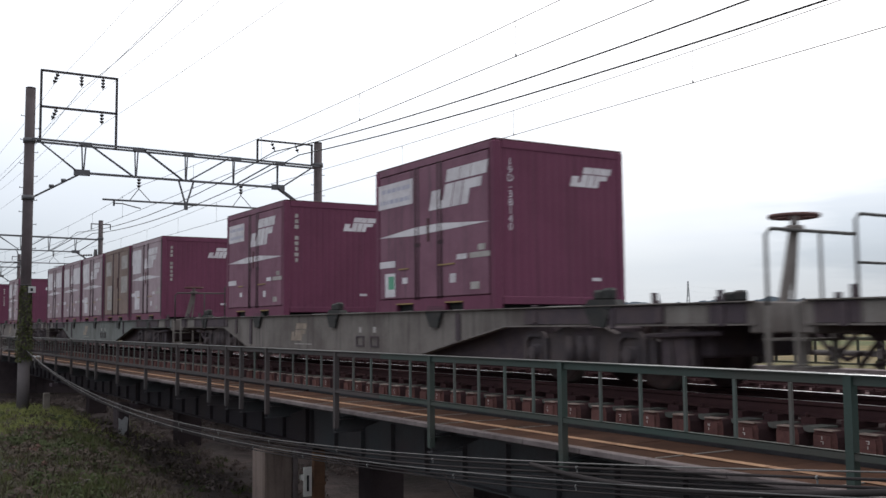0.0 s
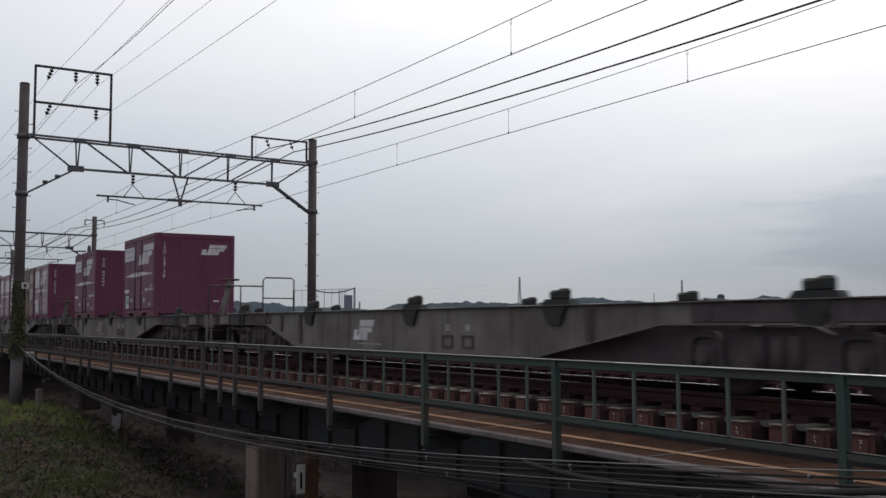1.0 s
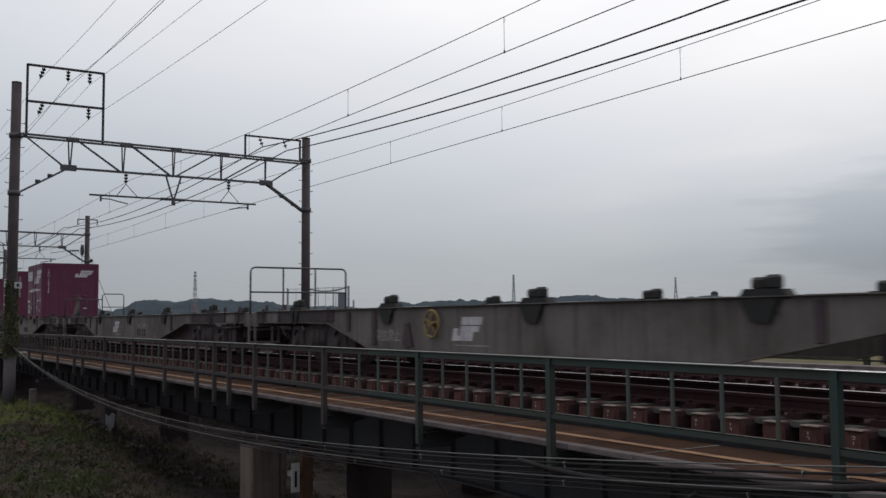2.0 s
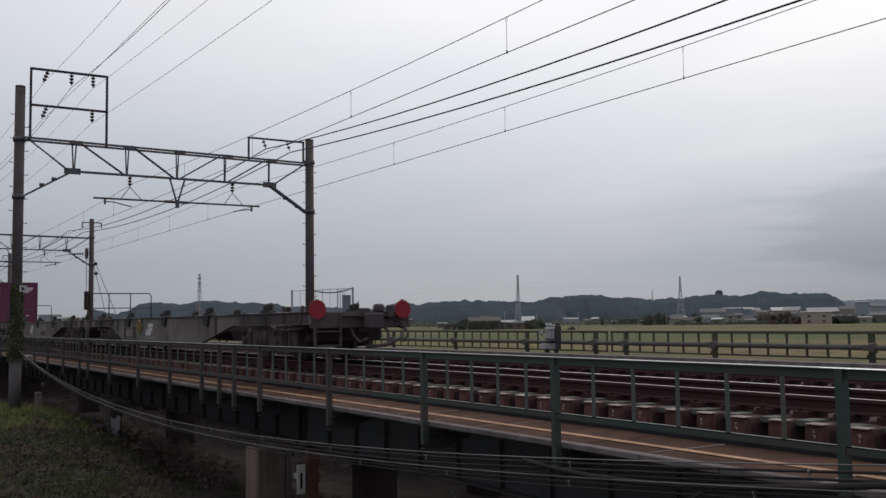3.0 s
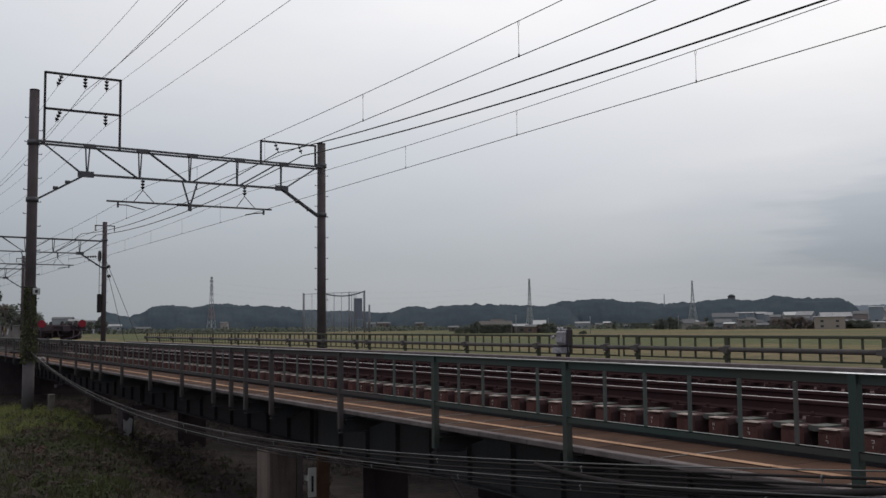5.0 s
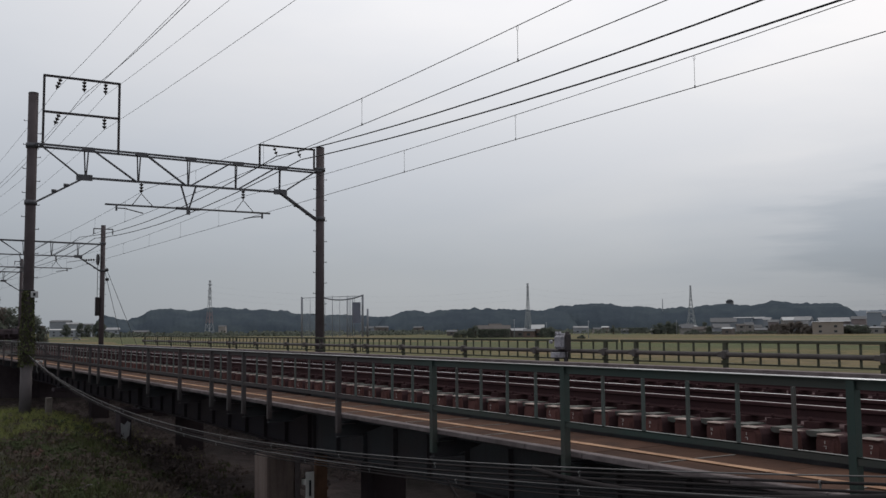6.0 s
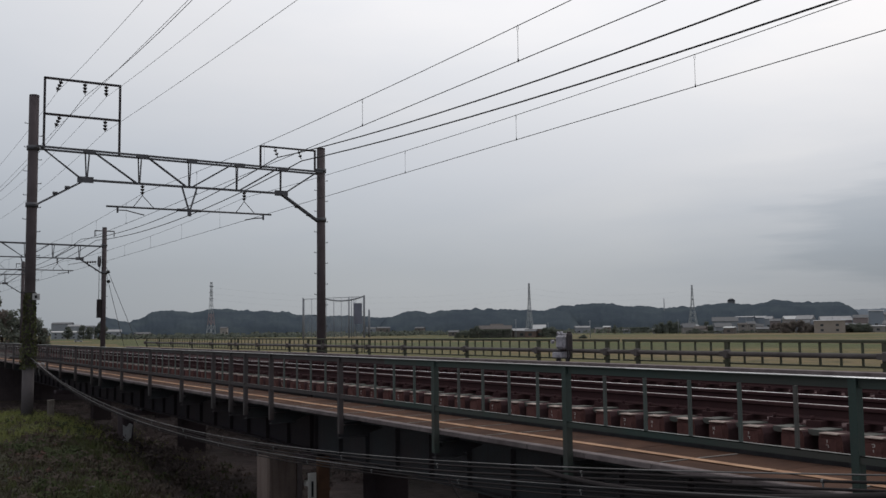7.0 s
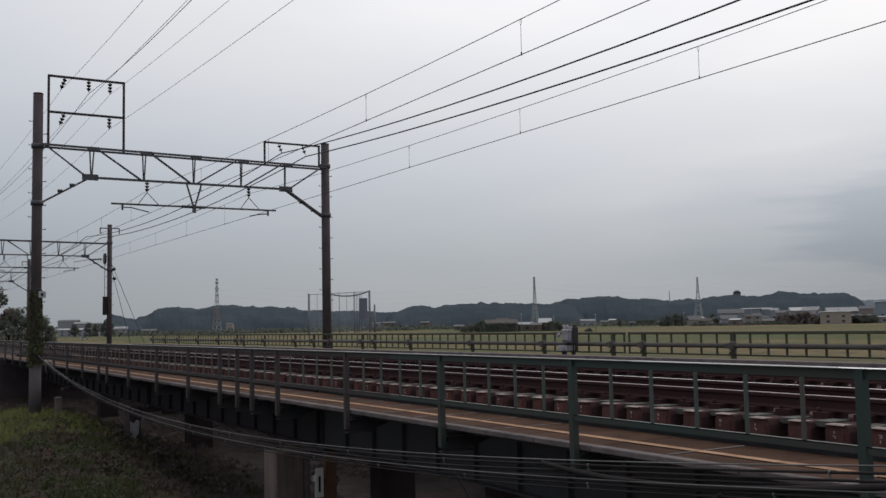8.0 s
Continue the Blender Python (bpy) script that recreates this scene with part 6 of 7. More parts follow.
def driving_range():
    d = thing("golf_net_enclosure", "tall netted golf range on steel masts", "net enclosure", at(24.7, 620))
    d.rotation_euler = (0, 0, radians(-24.7))
    w, dep, h = 19.5, 34, 26.4
    def hgt(x):
        return h + 0.7 * (x / w)
    feet = [(-w + 2 * w * i / 8, dep, 0.14, 0.0) for i in range(9)] + [(-w + 2 * w * i / 4, 0, 0.20, 0.6) for i in (0, 2, 3, 4)]
    feet += [(s, dep * k / 4, 0.16, 0.0) for s in (-w, w) for k in (1, 2, 3)] + [(x, dep - 6, 0.22, 0.5) for x in (9.6, 11.6, 13.2)]
    for x, y, r, cut in feet:
        quick("mast", d, M["net_steel"], lambda bm: rod(bm, (x, y, 0), (x, y, hgt(x) - cut), r, n=6))
    bm = bmesh.new()
    bar(bm, (-w, dep, hgt(-w)), (w, dep, hgt(w)), 0.3)
    for s in (-w, w):
        bar(bm, (s, 0, hgt(s) - 0.4), (s, dep, hgt(s)), 0.3)
    part("head_ropes", bm, M["net_steel"], d)
    quick("gathered_net", d, M["net_steel"], lambda q: pipe(q, [(w * (k / 8 - 0.3) / 0.7 * 0.98, 0, hgt(w * k / 8) - 0.8 - 2.6 * (1 - (k / 4 - 1) ** 2)) for k in range(9)], 0.45, 6), "dark gathered net along the head rope")
    bm = bmesh.new()
    def sheet(a, b, za, zb):
        n = 8
        for i in range(n):
            u0, u1 = i / n, (i + 1) / n
            p, q = Vector(a).lerp(Vector(b), u0), Vector(a).lerp(Vector(b), u1)
            z0, z1 = za + (zb - za) * u0, za + (zb - za) * u1
            bm.faces.new([bm.verts.new(c) for c in ((p.x, p.y, 0), (q.x, q.y, 0), (q.x, q.y, z1), (p.x, p.y, z0))])
    sheet((-w, dep, 0), (w, dep, 0), hgt(-w), hgt(w))
    sheet((-w, 0, 0), (-w, dep, 0), hgt(-w), hgt(-w))
    sheet((w, 0, 0), (w, dep, 0), hgt(w), hgt(w))
    part("netting", bm, M["netting"], d)
    quick("dark_screen", d, M["dark_net"], lambda q: box(q, w - 6.6, w - 0.9, dep - 3, dep - 2.6, 9.0, hgt(w) - 4.4), "dark blue-grey screen")


driving_range()
hut = thing("hilltop_pavilion", "small brown domed pavilion on the wooded hill", "pavilion", at(47.55, 1290, 22))
quick("wall", hut, M["roof_tile"], lambda bm: rod(bm, (0, 0, 0), (0, 0, 11.0), 4.6, n=12))
quick("roof", hut, M["roof_tile"], lambda bm: rod(bm, (0, 0, 11.0), (0, 0, 13.6), 5.2, 2.0, n=12))
rod_m = thing("chimney", "slim grey chimney behind the net enclosure", "chimney", at(26.75, 640))
quick("shaft", rod_m, M["net_steel"], lambda bm: rod(bm, (0, 0, 0), (0, 0, 18.1), 0.8, 0.6, n=10))


def house(az, dist, w, d, h, roof, wall, roof_mat, turn=0.0, label="", storeys=2):
    t = thing("house", label or "small house with a pitched roof beyond the paddies", "house", at(az, dist), "distant houses")
    t.rotation_euler = (0, 0, radians(-az + turn))
    quick("wall", t, wall, lambda bm: box(bm, -w / 2, w / 2, -d / 2, d / 2, -1.0, h))

    def top(bm):
        e = 0.5
        if roof > 0:
            prism(bm, [(-d / 2 - e, h - 0.1), (d / 2 + e, h - 0.1), (0, h + roof)], 0, -w / 2 - e, w / 2 + e)
        else:
            box(bm, -w / 2 - 0.15, w / 2 + 0.15, -d / 2 - 0.15, d / 2 + 0.15, h, h + 0.3)
    quick("roof", t, roof_mat, top)
    n = max(1, int(w / 5.5))
    for s in range(storeys):
        for i in range(n):
            x = -w / 2 + (i + 0.5) * w / n
            zz = 0.9 + s * 2.8
            if zz + 1.3 > h:
                continue
            quick("window", t, M["window"], lambda bm: box(bm, x - 0.8, x + 0.8, -d / 2 - 0.06, -d / 2 + 0.02, zz, zz + 1.2))


# farm buildings and houses on the plain, each with its bearing, distance, width, eaves, roof and colours
HOUSES = [
    (9.81, 1083, 19.6, 15.0, 1.7, "house_grey", "roof_tile"), (10.42, 1068, 11.9, 12.5, 1.7, "house_grey", "roof_light"), (11.11, 1099, 14.6, 12.1, 1.2, "house_grey", "roof_tile"),
    (9.59, 942, 11.3, 6.3, 1.0, "house_grey", "roof_white"), (10.48, 926, 12.2, 6.2, 1.0, "house_grey", "roof_white"), (11.19, 934, 7.2, 6.1, 1.0, "house_grey", "roof_white"),
    (11.49, 879, 1.8, 6.7, 0.0, "house_white", "roof_white"), (12.43, 879, 12.3, 6.3, 1.7, "house_grey", "roof_light"), (13.98, 942, 12.9, 3.9, 1.6, "house_dark", "roof_tile"),
    (18.45, 1005, 6.6, 8.9, 1.1, "house_white", "roof_tile"), (23.98, 879, 6.0, 5.7, 1.5, "house_dark", "roof_tile"), (26.86, 942, 8.7, 6.4, 1.2, "house_grey", "roof_tile"),
    (27.55, 926, 11.7, 6.6, 1.2, "house_dark", "roof_tile"), (29.72, 973, 8.4, 6.2, 1.2, "house_dark", "roof_tile"), (31.69, 659, 6.1, 2.8, 1.0, "house_dark", "roof_tile"),
    (34.13, 490, 15.8, 4.5, 1.7, "house_dark", "roof_brown"), (34.20, 496, 5.7, 5.6, 1.4, "house_dark", "roof_brown"), (35.53, 499, 7.7, 3.5, 1.1, "house_dark", "roof_light"),
    (36.21, 484, 5.0, 3.2, 1.0, "house_brown", "roof_tile"), (36.70, 490, 5.6, 4.3, 2.0, "house_brown", "roof_white"), (39.17, 816, 11.6, 4.8, 1.2, "house_grey", "roof_light"),
    (40.12, 785, 6.2, 3.4, 1.3, "house_white", "roof_tile"), (40.59, 816, 5.0, 4.9, 0.9, "house_dark", "roof_white"), (41.70, 754, 5.1, 2.4, 1.7, "house_grey", "roof_light"),
    (43.38, 675, 5.2, 2.5, 1.1, "house_white", "roof_light"), (45.16, 644, 7.4, 3.9, 2.5, "house_white", "roof_tile"), (45.84, 628, 6.5, 3.1, 1.7, "house_white", "roof_brown"),
    (45.24, 675, 4.4, 4.9, 1.9, "house_grey", "roof_tile"), (47.17, 659, 15.5, 7.7, 2.6, "house_grey", "roof_tile"), (47.03, 620, 9.3, 4.1, 2.1, "house_grey", "roof_tile"),
    (47.43, 597, 5.7, 3.5, 0.7, "house_dark", "roof_white"), (48.25, 675, 11.1, 10.2, 0.6, "house_blue", "roof_light"), (49.04, 683, 7.5, 9.8, 1.1, "house_blue", "roof_light"),
    (48.10, 628, 4.7, 5.3, 1.0, "house_white", "roof_brown"), (48.53, 636, 4.7, 5.7, 1.4, "house_white", "roof_tile"), (49.53, 667, 4.2, 8.9, 1.5, "house_grey", "roof_light"),
    (49.85, 644, 6.0, 7.3, 1.4, "house_pink", "roof_tile"), (49.15, 615, 6.4, 2.5, 1.3, "house_dark", "roof_tile"), (50.68, 659, 8.8, 8.4, 2.0, "house_white", "roof_white"),
    (51.42, 644, 9.2, 8.2, 2.3, "house_grey", "roof_light"), (51.41, 628, 5.1, 6.0, 1.7, "house_white", "roof_tile"), (52.63, 584, 15.8, 6.8, 0.3, "house_beige", "roof_light"),
    (52.94, 675, 18.2, 7.4, 2.5, "house_pink", "roof_light"), (53.98, 597, 12.3, 4.4, 0.6, "house_dark", "roof_tile"), (54.25, 667, 8.5, 8.7, 1.8, "house_pink", "roof_tile"),
    (54.99, 628, 7.9, 12.3, 0.3, "house_blue", "roof_light"), (55.01, 604, 7.6, 3.4, 0.6, "house_white", "roof_light"), (55.75, 659, 9.5, 10.1, 1.7, "house_grey", "roof_tile"),
    (55.90, 612, 11.1, 4.6, 1.9, "house_dark", "roof_tile")]
WALL_WORDS = {"house_white": "off-white", "house_grey": "grey", "house_dark": "dark brown", "house_blue": "pale blue-grey", "house_pink": "faded pinkish", "house_beige": "beige", "house_brown": "brown timber"}
ROOF_WORDS = {"roof_tile": "dark tiled roof", "roof_light": "grey sheet roof", "roof_white": "bright white roof", "roof_brown": "brown tiled roof"}
for i, (az, dist, w, h, roof, wall, rf) in enumerate(HOUSES):
    where = "beyond the paddies" if az < 33 or az > 37 else "among farm hedges"
    house(az, dist, w, min(12, w * 0.9 + 2), h, roof, M[wall], M[rf], (i * 37 % 30) - 15, WALL_WORDS[wall] + " building with " + ROOF_WORDS[rf] + " " + where)

rng = random.Random(77)
for k in range(30):
    az, dist = rng.uniform(44.5, 56), rng.uniform(632, 720)
    w, h = rng.uniform(4, 9), rng.uniform(2.5, 5.0)
    house(az, dist, w, rng.uniform(4, 8), h, rng.choice((0, 1.0, 1.6)), M[rng.choice(("house_grey", "house_white", "house_dark", "house_pink"))], M[rng.choice(("roof_tile", "roof_tile", "roof_brown", "roof_light"))], rng.uniform(-25, 25), "small shed among the houses beyond the paddies", 1)
for az, dist, h in ((39.62, 420, 7.6), (35.33, 470, 9.0), (44.6, 640, 9.0), (48.3, 630, 9.5), (50.9, 660, 9.5), (52.8, 640, 9.0), (37.2, 640, 8.5), (54.6, 620, 11.0)):
    up = thing("utility_pole", "thin grey utility pole beyond the paddies", "utility pole", at(az, dist), "utility poles")
    quick("shaft", up, M["pylon_grey"], lambda bm: rod(bm, (0, 0, -0.5), (0, 0, h), 0.17, 0.11, n=8))
    quick("cross_arm", up, M["pylon_grey"], lambda bm: bar(bm, (-0.8, 0, h - 0.5), (0.8, 0, h - 0.5), 0.12))


def car(az, dist, turn, label):
    c = thing("car", label, "car", at(az, dist), "distant cars")
    c.rotation_euler = (0, 0, radians(-az + turn))
    quick("body", c, M["roof_white"], lambda bm: prism(bm, [(-2.2, 0.35), (2.2, 0.35), (2.25, 0.8), (1.4, 0.95), (0.8, 1.48), (-1.5, 1.5), (-2.1, 1.0)], 1, -0.85, 0.85))
    quick("side_windows", c, M["window"], lambda bm: prism(bm, [(1.15, 1.0), (0.7, 1.40), (-1.4, 1.42), (-1.8, 1.0)], 1, -0.862, 0.862))
    for x in (-1.35, 1.4):
        for y in (-0.72, 0.72):
            quick("wheel", c, M["ink"], lambda bm: rod(bm, (x, y - 0.14, 0.33), (x, y + 0.14, 0.33), 0.33, n=12))


car(10.62, 575, 0, "small white car on the road beyond the fields")


def tree(name, pos, height, spread, seed, label, clumps=26, low=0.22, leaf=None):
    t = thing(name, label, "tree", pos, "distant trees")
    rng = random.Random(seed)

    def trunk(bm):
        rod(bm, (0, 0, -0.3), (0.05 * height, 0, 0.55 * height), 0.045 * height, 0.02 * height, n=8)
        for k in range(5):
            a = rng.uniform(0, 6.28)
            z = rng.uniform(0.3, 0.5) * height
            rod(bm, (0.03 * height, 0, z), (math.cos(a) * spread * 0.6, math.sin(a) * spread * 0.6, z + 0.3 * height), 0.018 * height, 0.006 * height, n=6)
    quick("trunk", t, M["bark"], trunk)
    bm = bmesh.new()
    for k in range(clumps):
        a, u = rng.uniform(0, 6.28), rng.random() ** 0.5
        z = rng.uniform(low, 0.95)
        rad = spread * u * math.sin(min(1, (1.06 - z) * 1.5) * math.pi / 2)
        c = Vector((rad * math.cos(a), rad * math.sin(a), z * height))
        r = spread * rng.uniform(0.20, 0.36) * (1.0 if low > 0.1 else 1.25)
        for q in range(60):
            v = Vector((rng.gauss(0, 1), rng.gauss(0, 1), rng.gauss(0, 0.8)))
            p = c + v.normalized() * r * rng.uniform(0.55, 1.05)
            s = spread * rng.uniform(0.05, 0.10)
            e1 = Vector((rng.gauss(0, 1), rng.gauss(0, 1), rng.gauss(0, 1))).normalized()
            e2 = e1.orthogonal().normalized()
            bm.faces.new([bm.verts.new(p + x) for x in (e1 * s, e2 * s, e1 * -s, e2 * -s)])
    part("crown", bm, leaf or M["leaf"], t)
    return t


for i, (az, dist, hh, wide, leaf) in enumerate(((5.6, 150, 8.4, 3.2, "leaf"), (6.7, 158, 8.0, 2.9, "leaf_brown"), (7.5, 152, 7.9, 2.3, "leaf"), (8.15, 165, 7.9, 2.0, "leaf_brown"), (8.62, 160, 7.0, 1.5, "leaf"), (8.9, 160, 5.4, 1.0, "leaf_brown"))):
    tree("tree", at(az, dist), hh, wide, i, "broad dark tree beyond the line", 34, 0.10, M[leaf])
rng = random.Random(21)
# single trees and clumps: bearing, distance, height, half width, leaf
TREES = [(31.95, 484, 2.6, 1.8, "leaf"), (32.35, 486, 3.6, 2.4, "leaf"), (32.75, 482, 4.6, 2.2, "leaf"), (33.05, 480, 5.8, 2.4, "leaf"), (37.05, 482, 4.6, 2.6, "leaf"), (37.42, 478, 5.0, 3.0, "leaf"), (37.75, 480, 3.2, 2.0, "leaf"), (41.03, 675, 5.8, 2.3, "leaf"),
         (43.35, 655, 6.2, 3.2, "leaf"), (43.7, 650, 7.1, 3.4, "leaf"), (44.1, 652, 7.8, 3.6, "leaf"), (44.5, 655, 7.6, 3.4, "leaf"), (46.15, 644, 7.2, 3.4, "leaf"), (46.42, 640, 5.0, 2.4, "leaf"), (49.75, 622, 5.6, 2.6, "leaf_brown"), (50.1, 616, 6.2, 2.8, "leaf_brown"),
         (50.4, 584, 5.6, 3.4, "leaf_brown"), (50.75, 588, 6.4, 3.2, "leaf_brown"), (51.15, 590, 6.8, 3.6, "leaf_brown"), (51.6, 584, 5.0, 3.2, "leaf_brown"), (53.7, 588, 4.6, 3.2, "leaf"), (54.1, 586, 4.9, 3.2, "leaf"), (54.5, 588, 4.4, 3.0, "leaf"),
         (10.07, 880, 10.2, 4.3, "leaf"), (10.85, 880, 11.8, 4.0, "leaf"), (11.2, 885, 10.8, 3.8, "leaf"), (11.7, 816, 13.2, 3.8, "leaf"), (11.95, 820, 11.0, 3.4, "leaf"), (39.26, 411, 1.3, 1.2, "leaf"), (39.1, 413, 0.9, 0.9, "leaf"), (45.55, 620, 3.0, 2.4, "leaf"), (47.6, 610, 2.8, 2.2, "leaf")]
for k, (az, dist, hh, wide, leaf) in enumerate(TREES):
    tree("tree", at(az, dist), hh, wide, 40 + k, "dense dark tree among the farm buildings" if leaf == "leaf" else "rounded brownish tree beside the beige building", 34, 0.06, M[leaf])


def clipped_hedge(az0, az1, dist, h, label):
    """a thick clipped hedge whose leaves fill a long block with a rough top"""
    t = thing("hedge", label, "hedge", (0, 0, 0))
    bm = bmesh.new()
    g = random.Random(int(az0 * 10))
    for k in range(2600):
        p = Vector(at(g.uniform(az0, az1), dist + g.uniform(-1.2, 1.2)))
        p.z += h * (1 - g.random() ** 2) * (0.93 + 0.12 * noise.noise((p.x * 0.5, p.y * 0.5, 1)))
        e1 = Vector((g.gauss(0, 1), g.gauss(0, 1), g.gauss(0, 1))).normalized()
        e2 = e1.orthogonal().normalized()
        w = g.uniform(0.18, 0.36)
        bm.faces.new([bm.verts.new(p + q) for q in (e1 * w, e2 * w, e1 * -w, e2 * -w)])
    part("foliage", bm, M["leaf"], t)


clipped_hedge(33.2, 35.08, 478, 4.35, "long dark clipped hedge round the farm")
clipped_hedge(45.0, 50.0, 604, 1.7, "low dark hedge before the houses")
clipped_hedge(41.3, 43.0, 700, 4.6, "dark hedge at the foot of the hill")

# hedges and low trees along the foot of the hills
bm = bmesh.new()
for k in range(900):
    az = rng.uniform(12, 56)
    dist = rng.uniform(760, 1000) if az < 44 else rng.uniform(690, 860)
    c = Vector(at(az, dist))
    r = rng.uniform(1.2, 3.4)
    for q in range(14):
        v = Vector((rng.gauss(0, 1), rng.gauss(0, 1), abs(rng.gauss(0, 0.7)))).normalized()
        p = c + Vector((v.x * r * 1.8, v.y * r, v.z * r * 1.2))
        s = r * 0.45
        e1 = Vector((rng.gauss(0, 1), rng.gauss(0, 1), rng.gauss(0, 1))).normalized()
        e2 = e1.orthogonal().normalized()
        bm.faces.new([bm.verts.new(p + x) for x in (e1 * s, e2 * s, e1 * -s, e2 * -s)])
hd = tagged(new("hedgerows", mesh_of("hedgerows", bm, M["leaf"])), "scattered dark hedgerows and low trees along the fields", "hedge", kind="stuff")

# rough grass on the near bank: tufts of leaning blades, taller and greener on the crest, withered in patches
def tufts(count, seed):
    g = random.Random(seed)
    crest, green, straw = [], [], []
    for k in range(count):
        x, y = g.uniform(-1, 10.0), g.uniform(12.5, 44)
        z = ground_z(x, y)
        patch = noise.noise((x * 0.45, y * 0.45, 2)) + 0.5 * noise.noise((x * 1.4, y * 1.4, 7))
        low = z < -2.30 + 0.25 * patch
        if z < -3.3 or (low and g.random() < 0.45 + 0.4 * smooth(2.3, 3.1, -z)) or x < 0.05 * y - 0.6:
            continue
        dry = g.random() < (1 - smooth(22, 33, y)) * 0.62 + 0.10 - patch * 0.9 + 0.25 * low
        tall = g.uniform(0.05, 0.12) * (1.0 + 1.7 * max(0.0, patch + 0.15)) * (1.25 if y > 30 else 1.0)
        for b in range(g.randint(6, 11)):
            a, c = g.uniform(0, 6.283), g.uniform(0, 6.283)
            px, py = x + g.gauss(0, 0.045), y + g.gauss(0, 0.045)
            h, wd = tall * g.uniform(0.5, 1.15), g.uniform(0.004, 0.011)
            lean = h * g.uniform(0.15, 0.9)
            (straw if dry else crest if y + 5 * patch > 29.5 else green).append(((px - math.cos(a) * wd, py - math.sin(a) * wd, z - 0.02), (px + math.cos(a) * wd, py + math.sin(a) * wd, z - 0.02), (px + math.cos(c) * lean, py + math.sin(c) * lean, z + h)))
    return crest, green, straw


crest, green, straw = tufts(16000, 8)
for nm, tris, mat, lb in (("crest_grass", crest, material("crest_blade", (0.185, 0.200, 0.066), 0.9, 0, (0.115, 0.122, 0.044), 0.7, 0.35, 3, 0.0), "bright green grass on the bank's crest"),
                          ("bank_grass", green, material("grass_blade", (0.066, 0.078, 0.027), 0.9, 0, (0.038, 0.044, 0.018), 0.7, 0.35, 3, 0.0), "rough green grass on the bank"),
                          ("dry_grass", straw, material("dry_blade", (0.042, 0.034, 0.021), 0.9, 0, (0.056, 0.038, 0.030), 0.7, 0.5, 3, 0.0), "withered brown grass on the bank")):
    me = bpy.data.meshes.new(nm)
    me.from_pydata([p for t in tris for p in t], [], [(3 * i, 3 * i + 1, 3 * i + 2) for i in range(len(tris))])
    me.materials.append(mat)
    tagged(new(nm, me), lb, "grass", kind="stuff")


def low_scrub(name, count, seed, mat, label, spread, tall, y0=13, y1=37, bend=0.12):
    """leafy or dead clumps that run down from the bank under the bridge"""
    g = random.Random(seed)
    bm = bmesh.new()
    for k in range(count):
        y = g.uniform(y0, y1)
        x = 2.6 + bend * (y - 20) + abs(g.gauss(0, spread)) * 1.2
        if x > 9.5 or x < 0.06 * y or noise.noise((x * 0.5, y * 0.5, seed)) < -0.12:
            continue
        c = Vector((x, y, ground_z(x, y)))
        r = g.uniform(0.08, tall)
        for q in range(22):
            v = Vector((g.gauss(0, 1), g.gauss(0, 1), abs(g.gauss(0, 0.9)))).normalized() * g.uniform(0.3, 1)
            p = c + v * r
            w = g.uniform(0.012, 0.028)
            e1 = Vector((g.gauss(0, 1), g.gauss(0, 1), g.gauss(0, 1))).normalized()
            e2 = e1.orthogonal().normalized()
            bm.faces.new([bm.verts.new(p + d) for d in (e1 * w * 2.4, e2 * w, e1 * -w * 2.4, e2 * -w)])
    tagged(new(name, mesh_of(name, bm, mat)), label, "scrub", kind="stuff")


low_scrub("dead_scrub", 520, 17, material("scrub", (0.066, 0.052, 0.046), 0.9, 0, (0.046, 0.042, 0.031), 0.7, 0.6, 8, 0.0, spec=0.05), "dead brown scrub on the slope under the bridge", 3.0, 0.30)
low_scrub("bank_bushes", 300, 29, material("low_leaf", (0.040, 0.050, 0.022), 0.85, 0, (0.028, 0.034, 0.018), 0.7, 0.6, 8, 0.0, spec=0.1), "low dark green bushes on the creek bank", 2.0, 0.26)
low_scrub("fallen_leaves", 60, 43, material("dead_leaf", (0.070, 0.040, 0.033), 0.9, 0, (0.055, 0.032, 0.026), 0.6, 0.8, 8, 0.0), "reddish dead leaves on the bank", 1.0, 0.12)
low_scrub("creek_weeds", 420, 61, material("creek_leaf", (0.060, 0.056, 0.042), 0.9, 0, (0.066, 0.052, 0.046), 0.7, 0.6, 8, 0.0, spec=0.05), "dark weeds in the creek bed under the bridge", 3.2, 0.45, 37.5, 57, 0.03)
# brambles over the creek bed, thickest towards the bend
bm = bmesh.new()
rng = random.Random(83)
for k in range(1000):
    x, y = rng.uniform(6.6, 15.2), rng.uniform(23, 57)
    if noise.noise((x * 0.4, y * 0.4, 11)) < -0.1 or x - 6.6 < 0.10 * max(0, 30 - y):
        continue
    c = Vector((x, y, ground_z(x, y)))
    r = rng.uniform(0.12, 0.5)
    for q in range(24):
        v = Vector((rng.gauss(0, 1), rng.gauss(0, 1), abs(rng.gauss(0, 0.7)))).normalized() * rng.uniform(0.3, 1)
        p = c + v * r
        w = rng.uniform(0.016, 0.036)
        e1 = Vector((rng.gauss(0, 1), rng.gauss(0, 1), rng.gauss(0, 1))).normalized()
        e2 = e1.orthogonal().normalized()
        bm.faces.new([bm.verts.new(p + d) for d in (e1 * w * 2.6, e2 * w, e1 * -w * 2.6, e2 * -w)])
tagged(new("creek_brambles", mesh_of("creek_brambles", bm, material("bramble", (0.095, 0.076, 0.074), 0.9, 0, (0.066, 0.058, 0.050), 0.7, 0.6, 8, 0.0, spec=0.04))), "tangled dark brambles in the shaded creek bed", "scrub", kind="stuff")
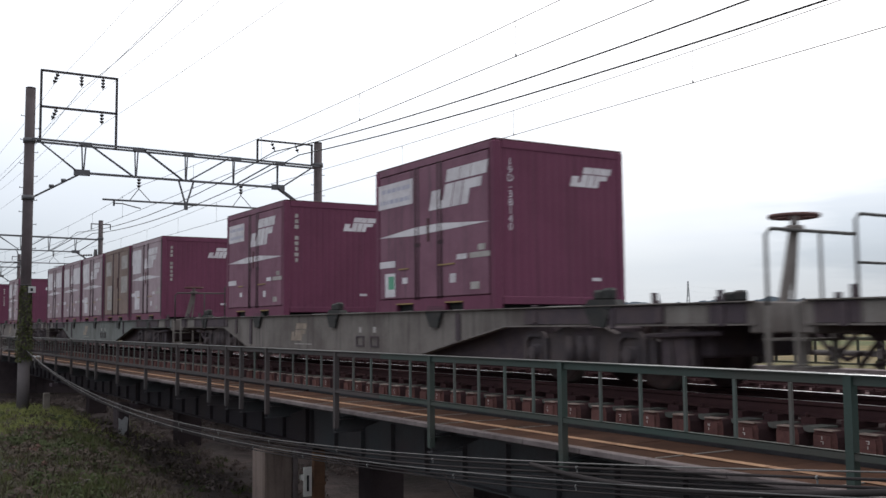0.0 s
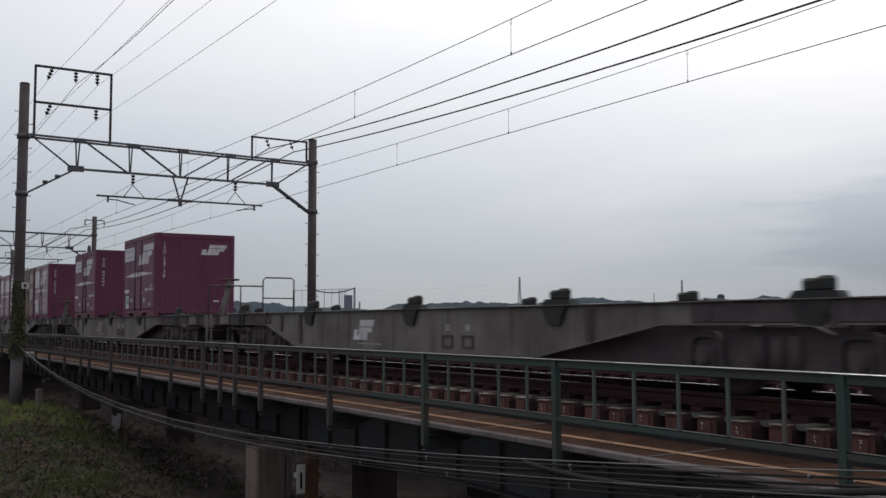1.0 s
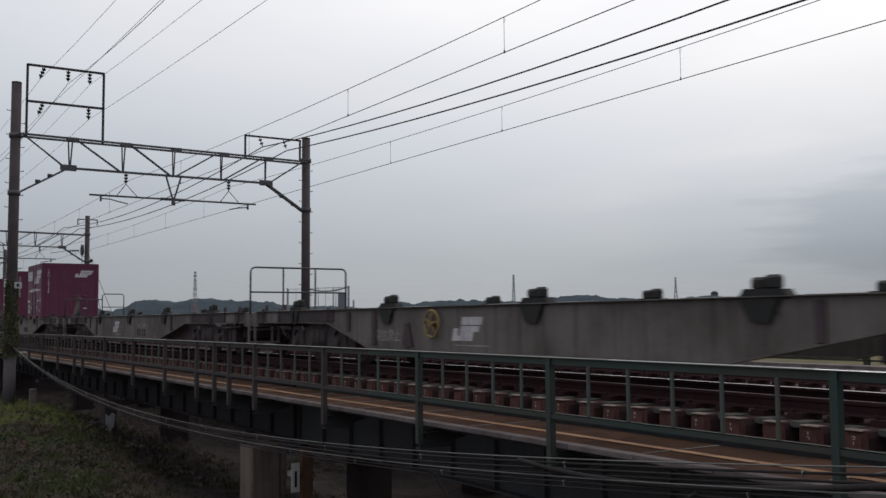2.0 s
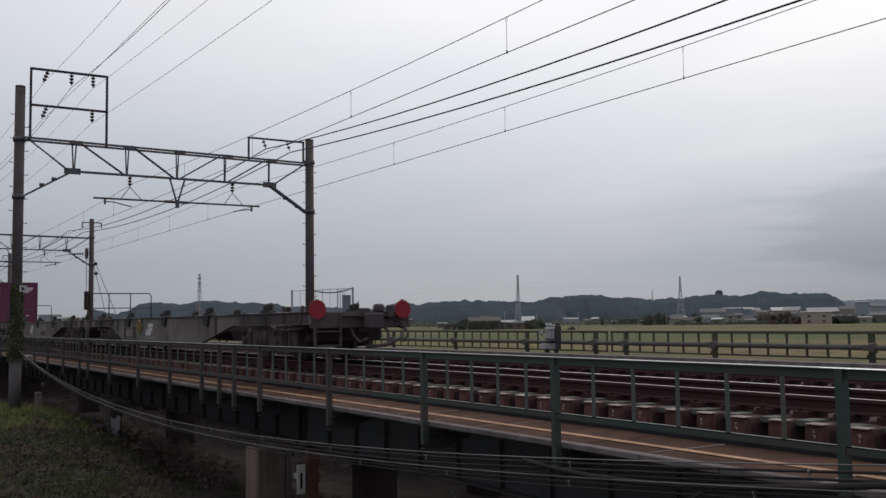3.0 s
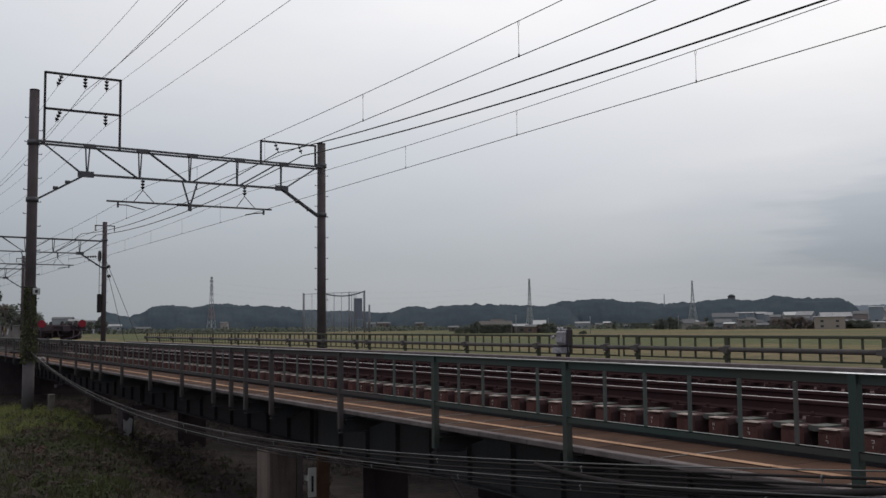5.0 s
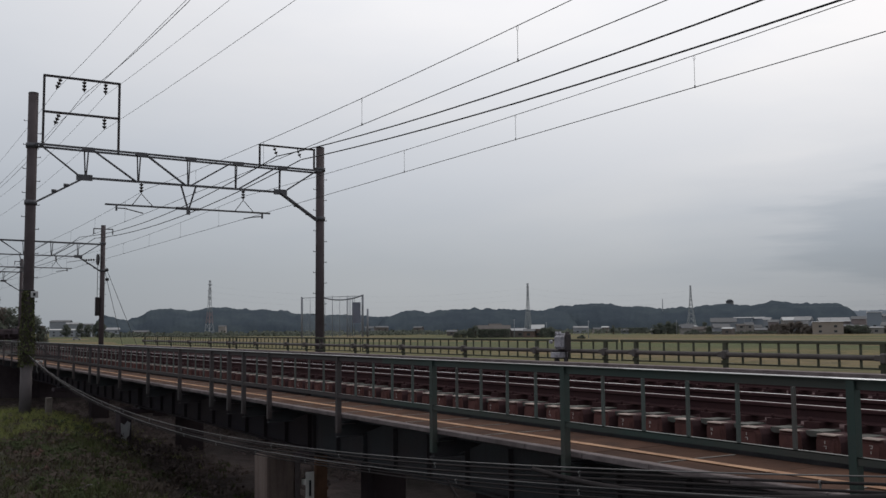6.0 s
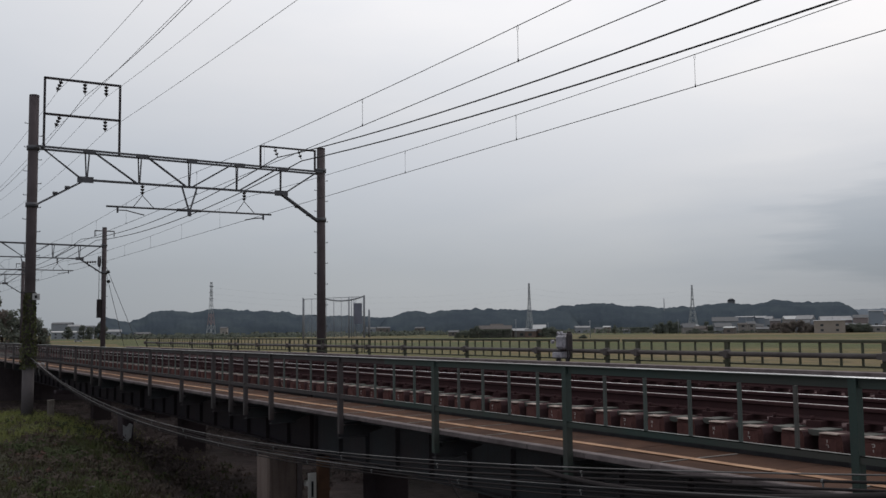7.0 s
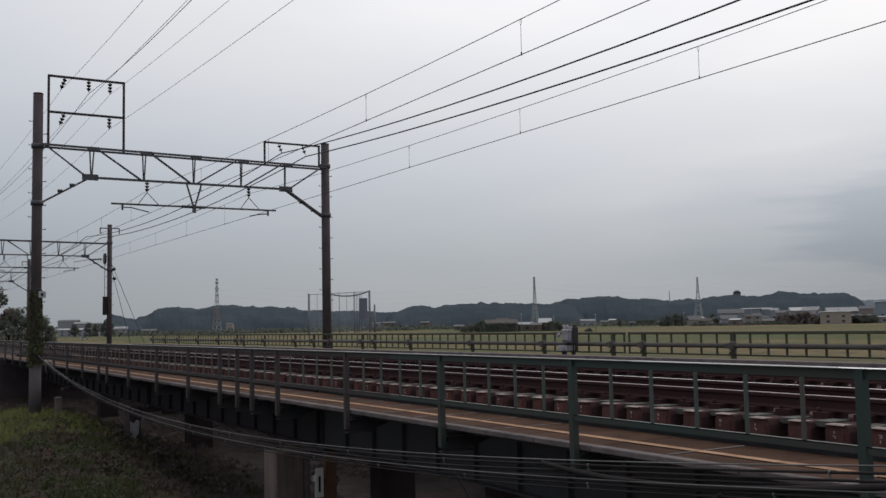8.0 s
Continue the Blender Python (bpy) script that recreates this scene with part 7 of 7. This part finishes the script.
bd = thing("discarded_board", "small pale broken board lying in the grass", "debris", (3.62, 18.3, ground_z(3.62, 18.3) + 0.04))
bd.rotation_euler = (0.15, -0.1, 0.5)
quick("board", bd, M["pole_foot"], lambda bm: box(bm, -0.16, 0.16, -0.04, 0.04, 0, 0.025, 0.006))

# weeds on the added bank behind the far railing
bm = bmesh.new()
rng = random.Random(31)
for k in range(420):
    x, y = rng.uniform(16.6, 21), rng.uniform(7, 60)
    if rng.random() > 1.1 - y / 40:
        continue
    c = Vector((x, y, ground_z(x, y)))
    r = rng.uniform(0.15, 0.42) * (1.3 if y < 16 else 0.8)
    for q in range(26):
        v = Vector((rng.gauss(0, 1), rng.gauss(0, 1), abs(rng.gauss(0, 0.8)))).normalized() * rng.uniform(0.4, 1)
        p = c + Vector((v.x * r, v.y * r, v.z * r * 1.5))
        s = rng.uniform(0.03, 0.07)
        e1 = Vector((rng.gauss(0, 1), rng.gauss(0, 1), rng.gauss(0, 1))).normalized()
        e2 = e1.orthogonal().normalized()
        bm.faces.new([bm.verts.new(p + d) for d in (e1 * s * 2, e2 * s * 0.6, e1 * -s * 2, e2 * -s * 0.6)])
tagged(new("bank_weeds", mesh_of("bank_weeds", bm, material("weed", (0.050, 0.058, 0.026), 0.9, 0, (0.078, 0.064, 0.036), 0.6, 0.5, 8, 0.0))), "tall green and brown weeds on the low bank", "weeds", kind="stuff")


# ---------------------------------------------------------------- what moves
WAY = ((0.0, 11.47), (0.5, 20.25), (1.0, 29.01), (1.5, 37.63), (3.0, 63.78), (3.5, 72.27), (4.0, 80.85), (4.5, 89.42), (6.0, 115.1), (8.0, 149.4))


def motions():
    for ob, s, z in TRAIN:
        walk(ob, [(t, pose(TRACK_NEAR, p + s, z)) for t, p in WAY])
    # every wheel rolls on its rail: steps of one thirtieth of a second
    ts, ps = [t for t, p in WAY], [p for t, p in WAY]
    rows = [(k / 30, float(np.interp(k / 30, ts, ps))) for k in range(241)]
    for ws, y in ROLLERS:
        walk(ws, [(t, pose(0, y, 0.43, -math.degrees((p - 11.47) / 0.43) % 360)) for t, p in rows])


motions()
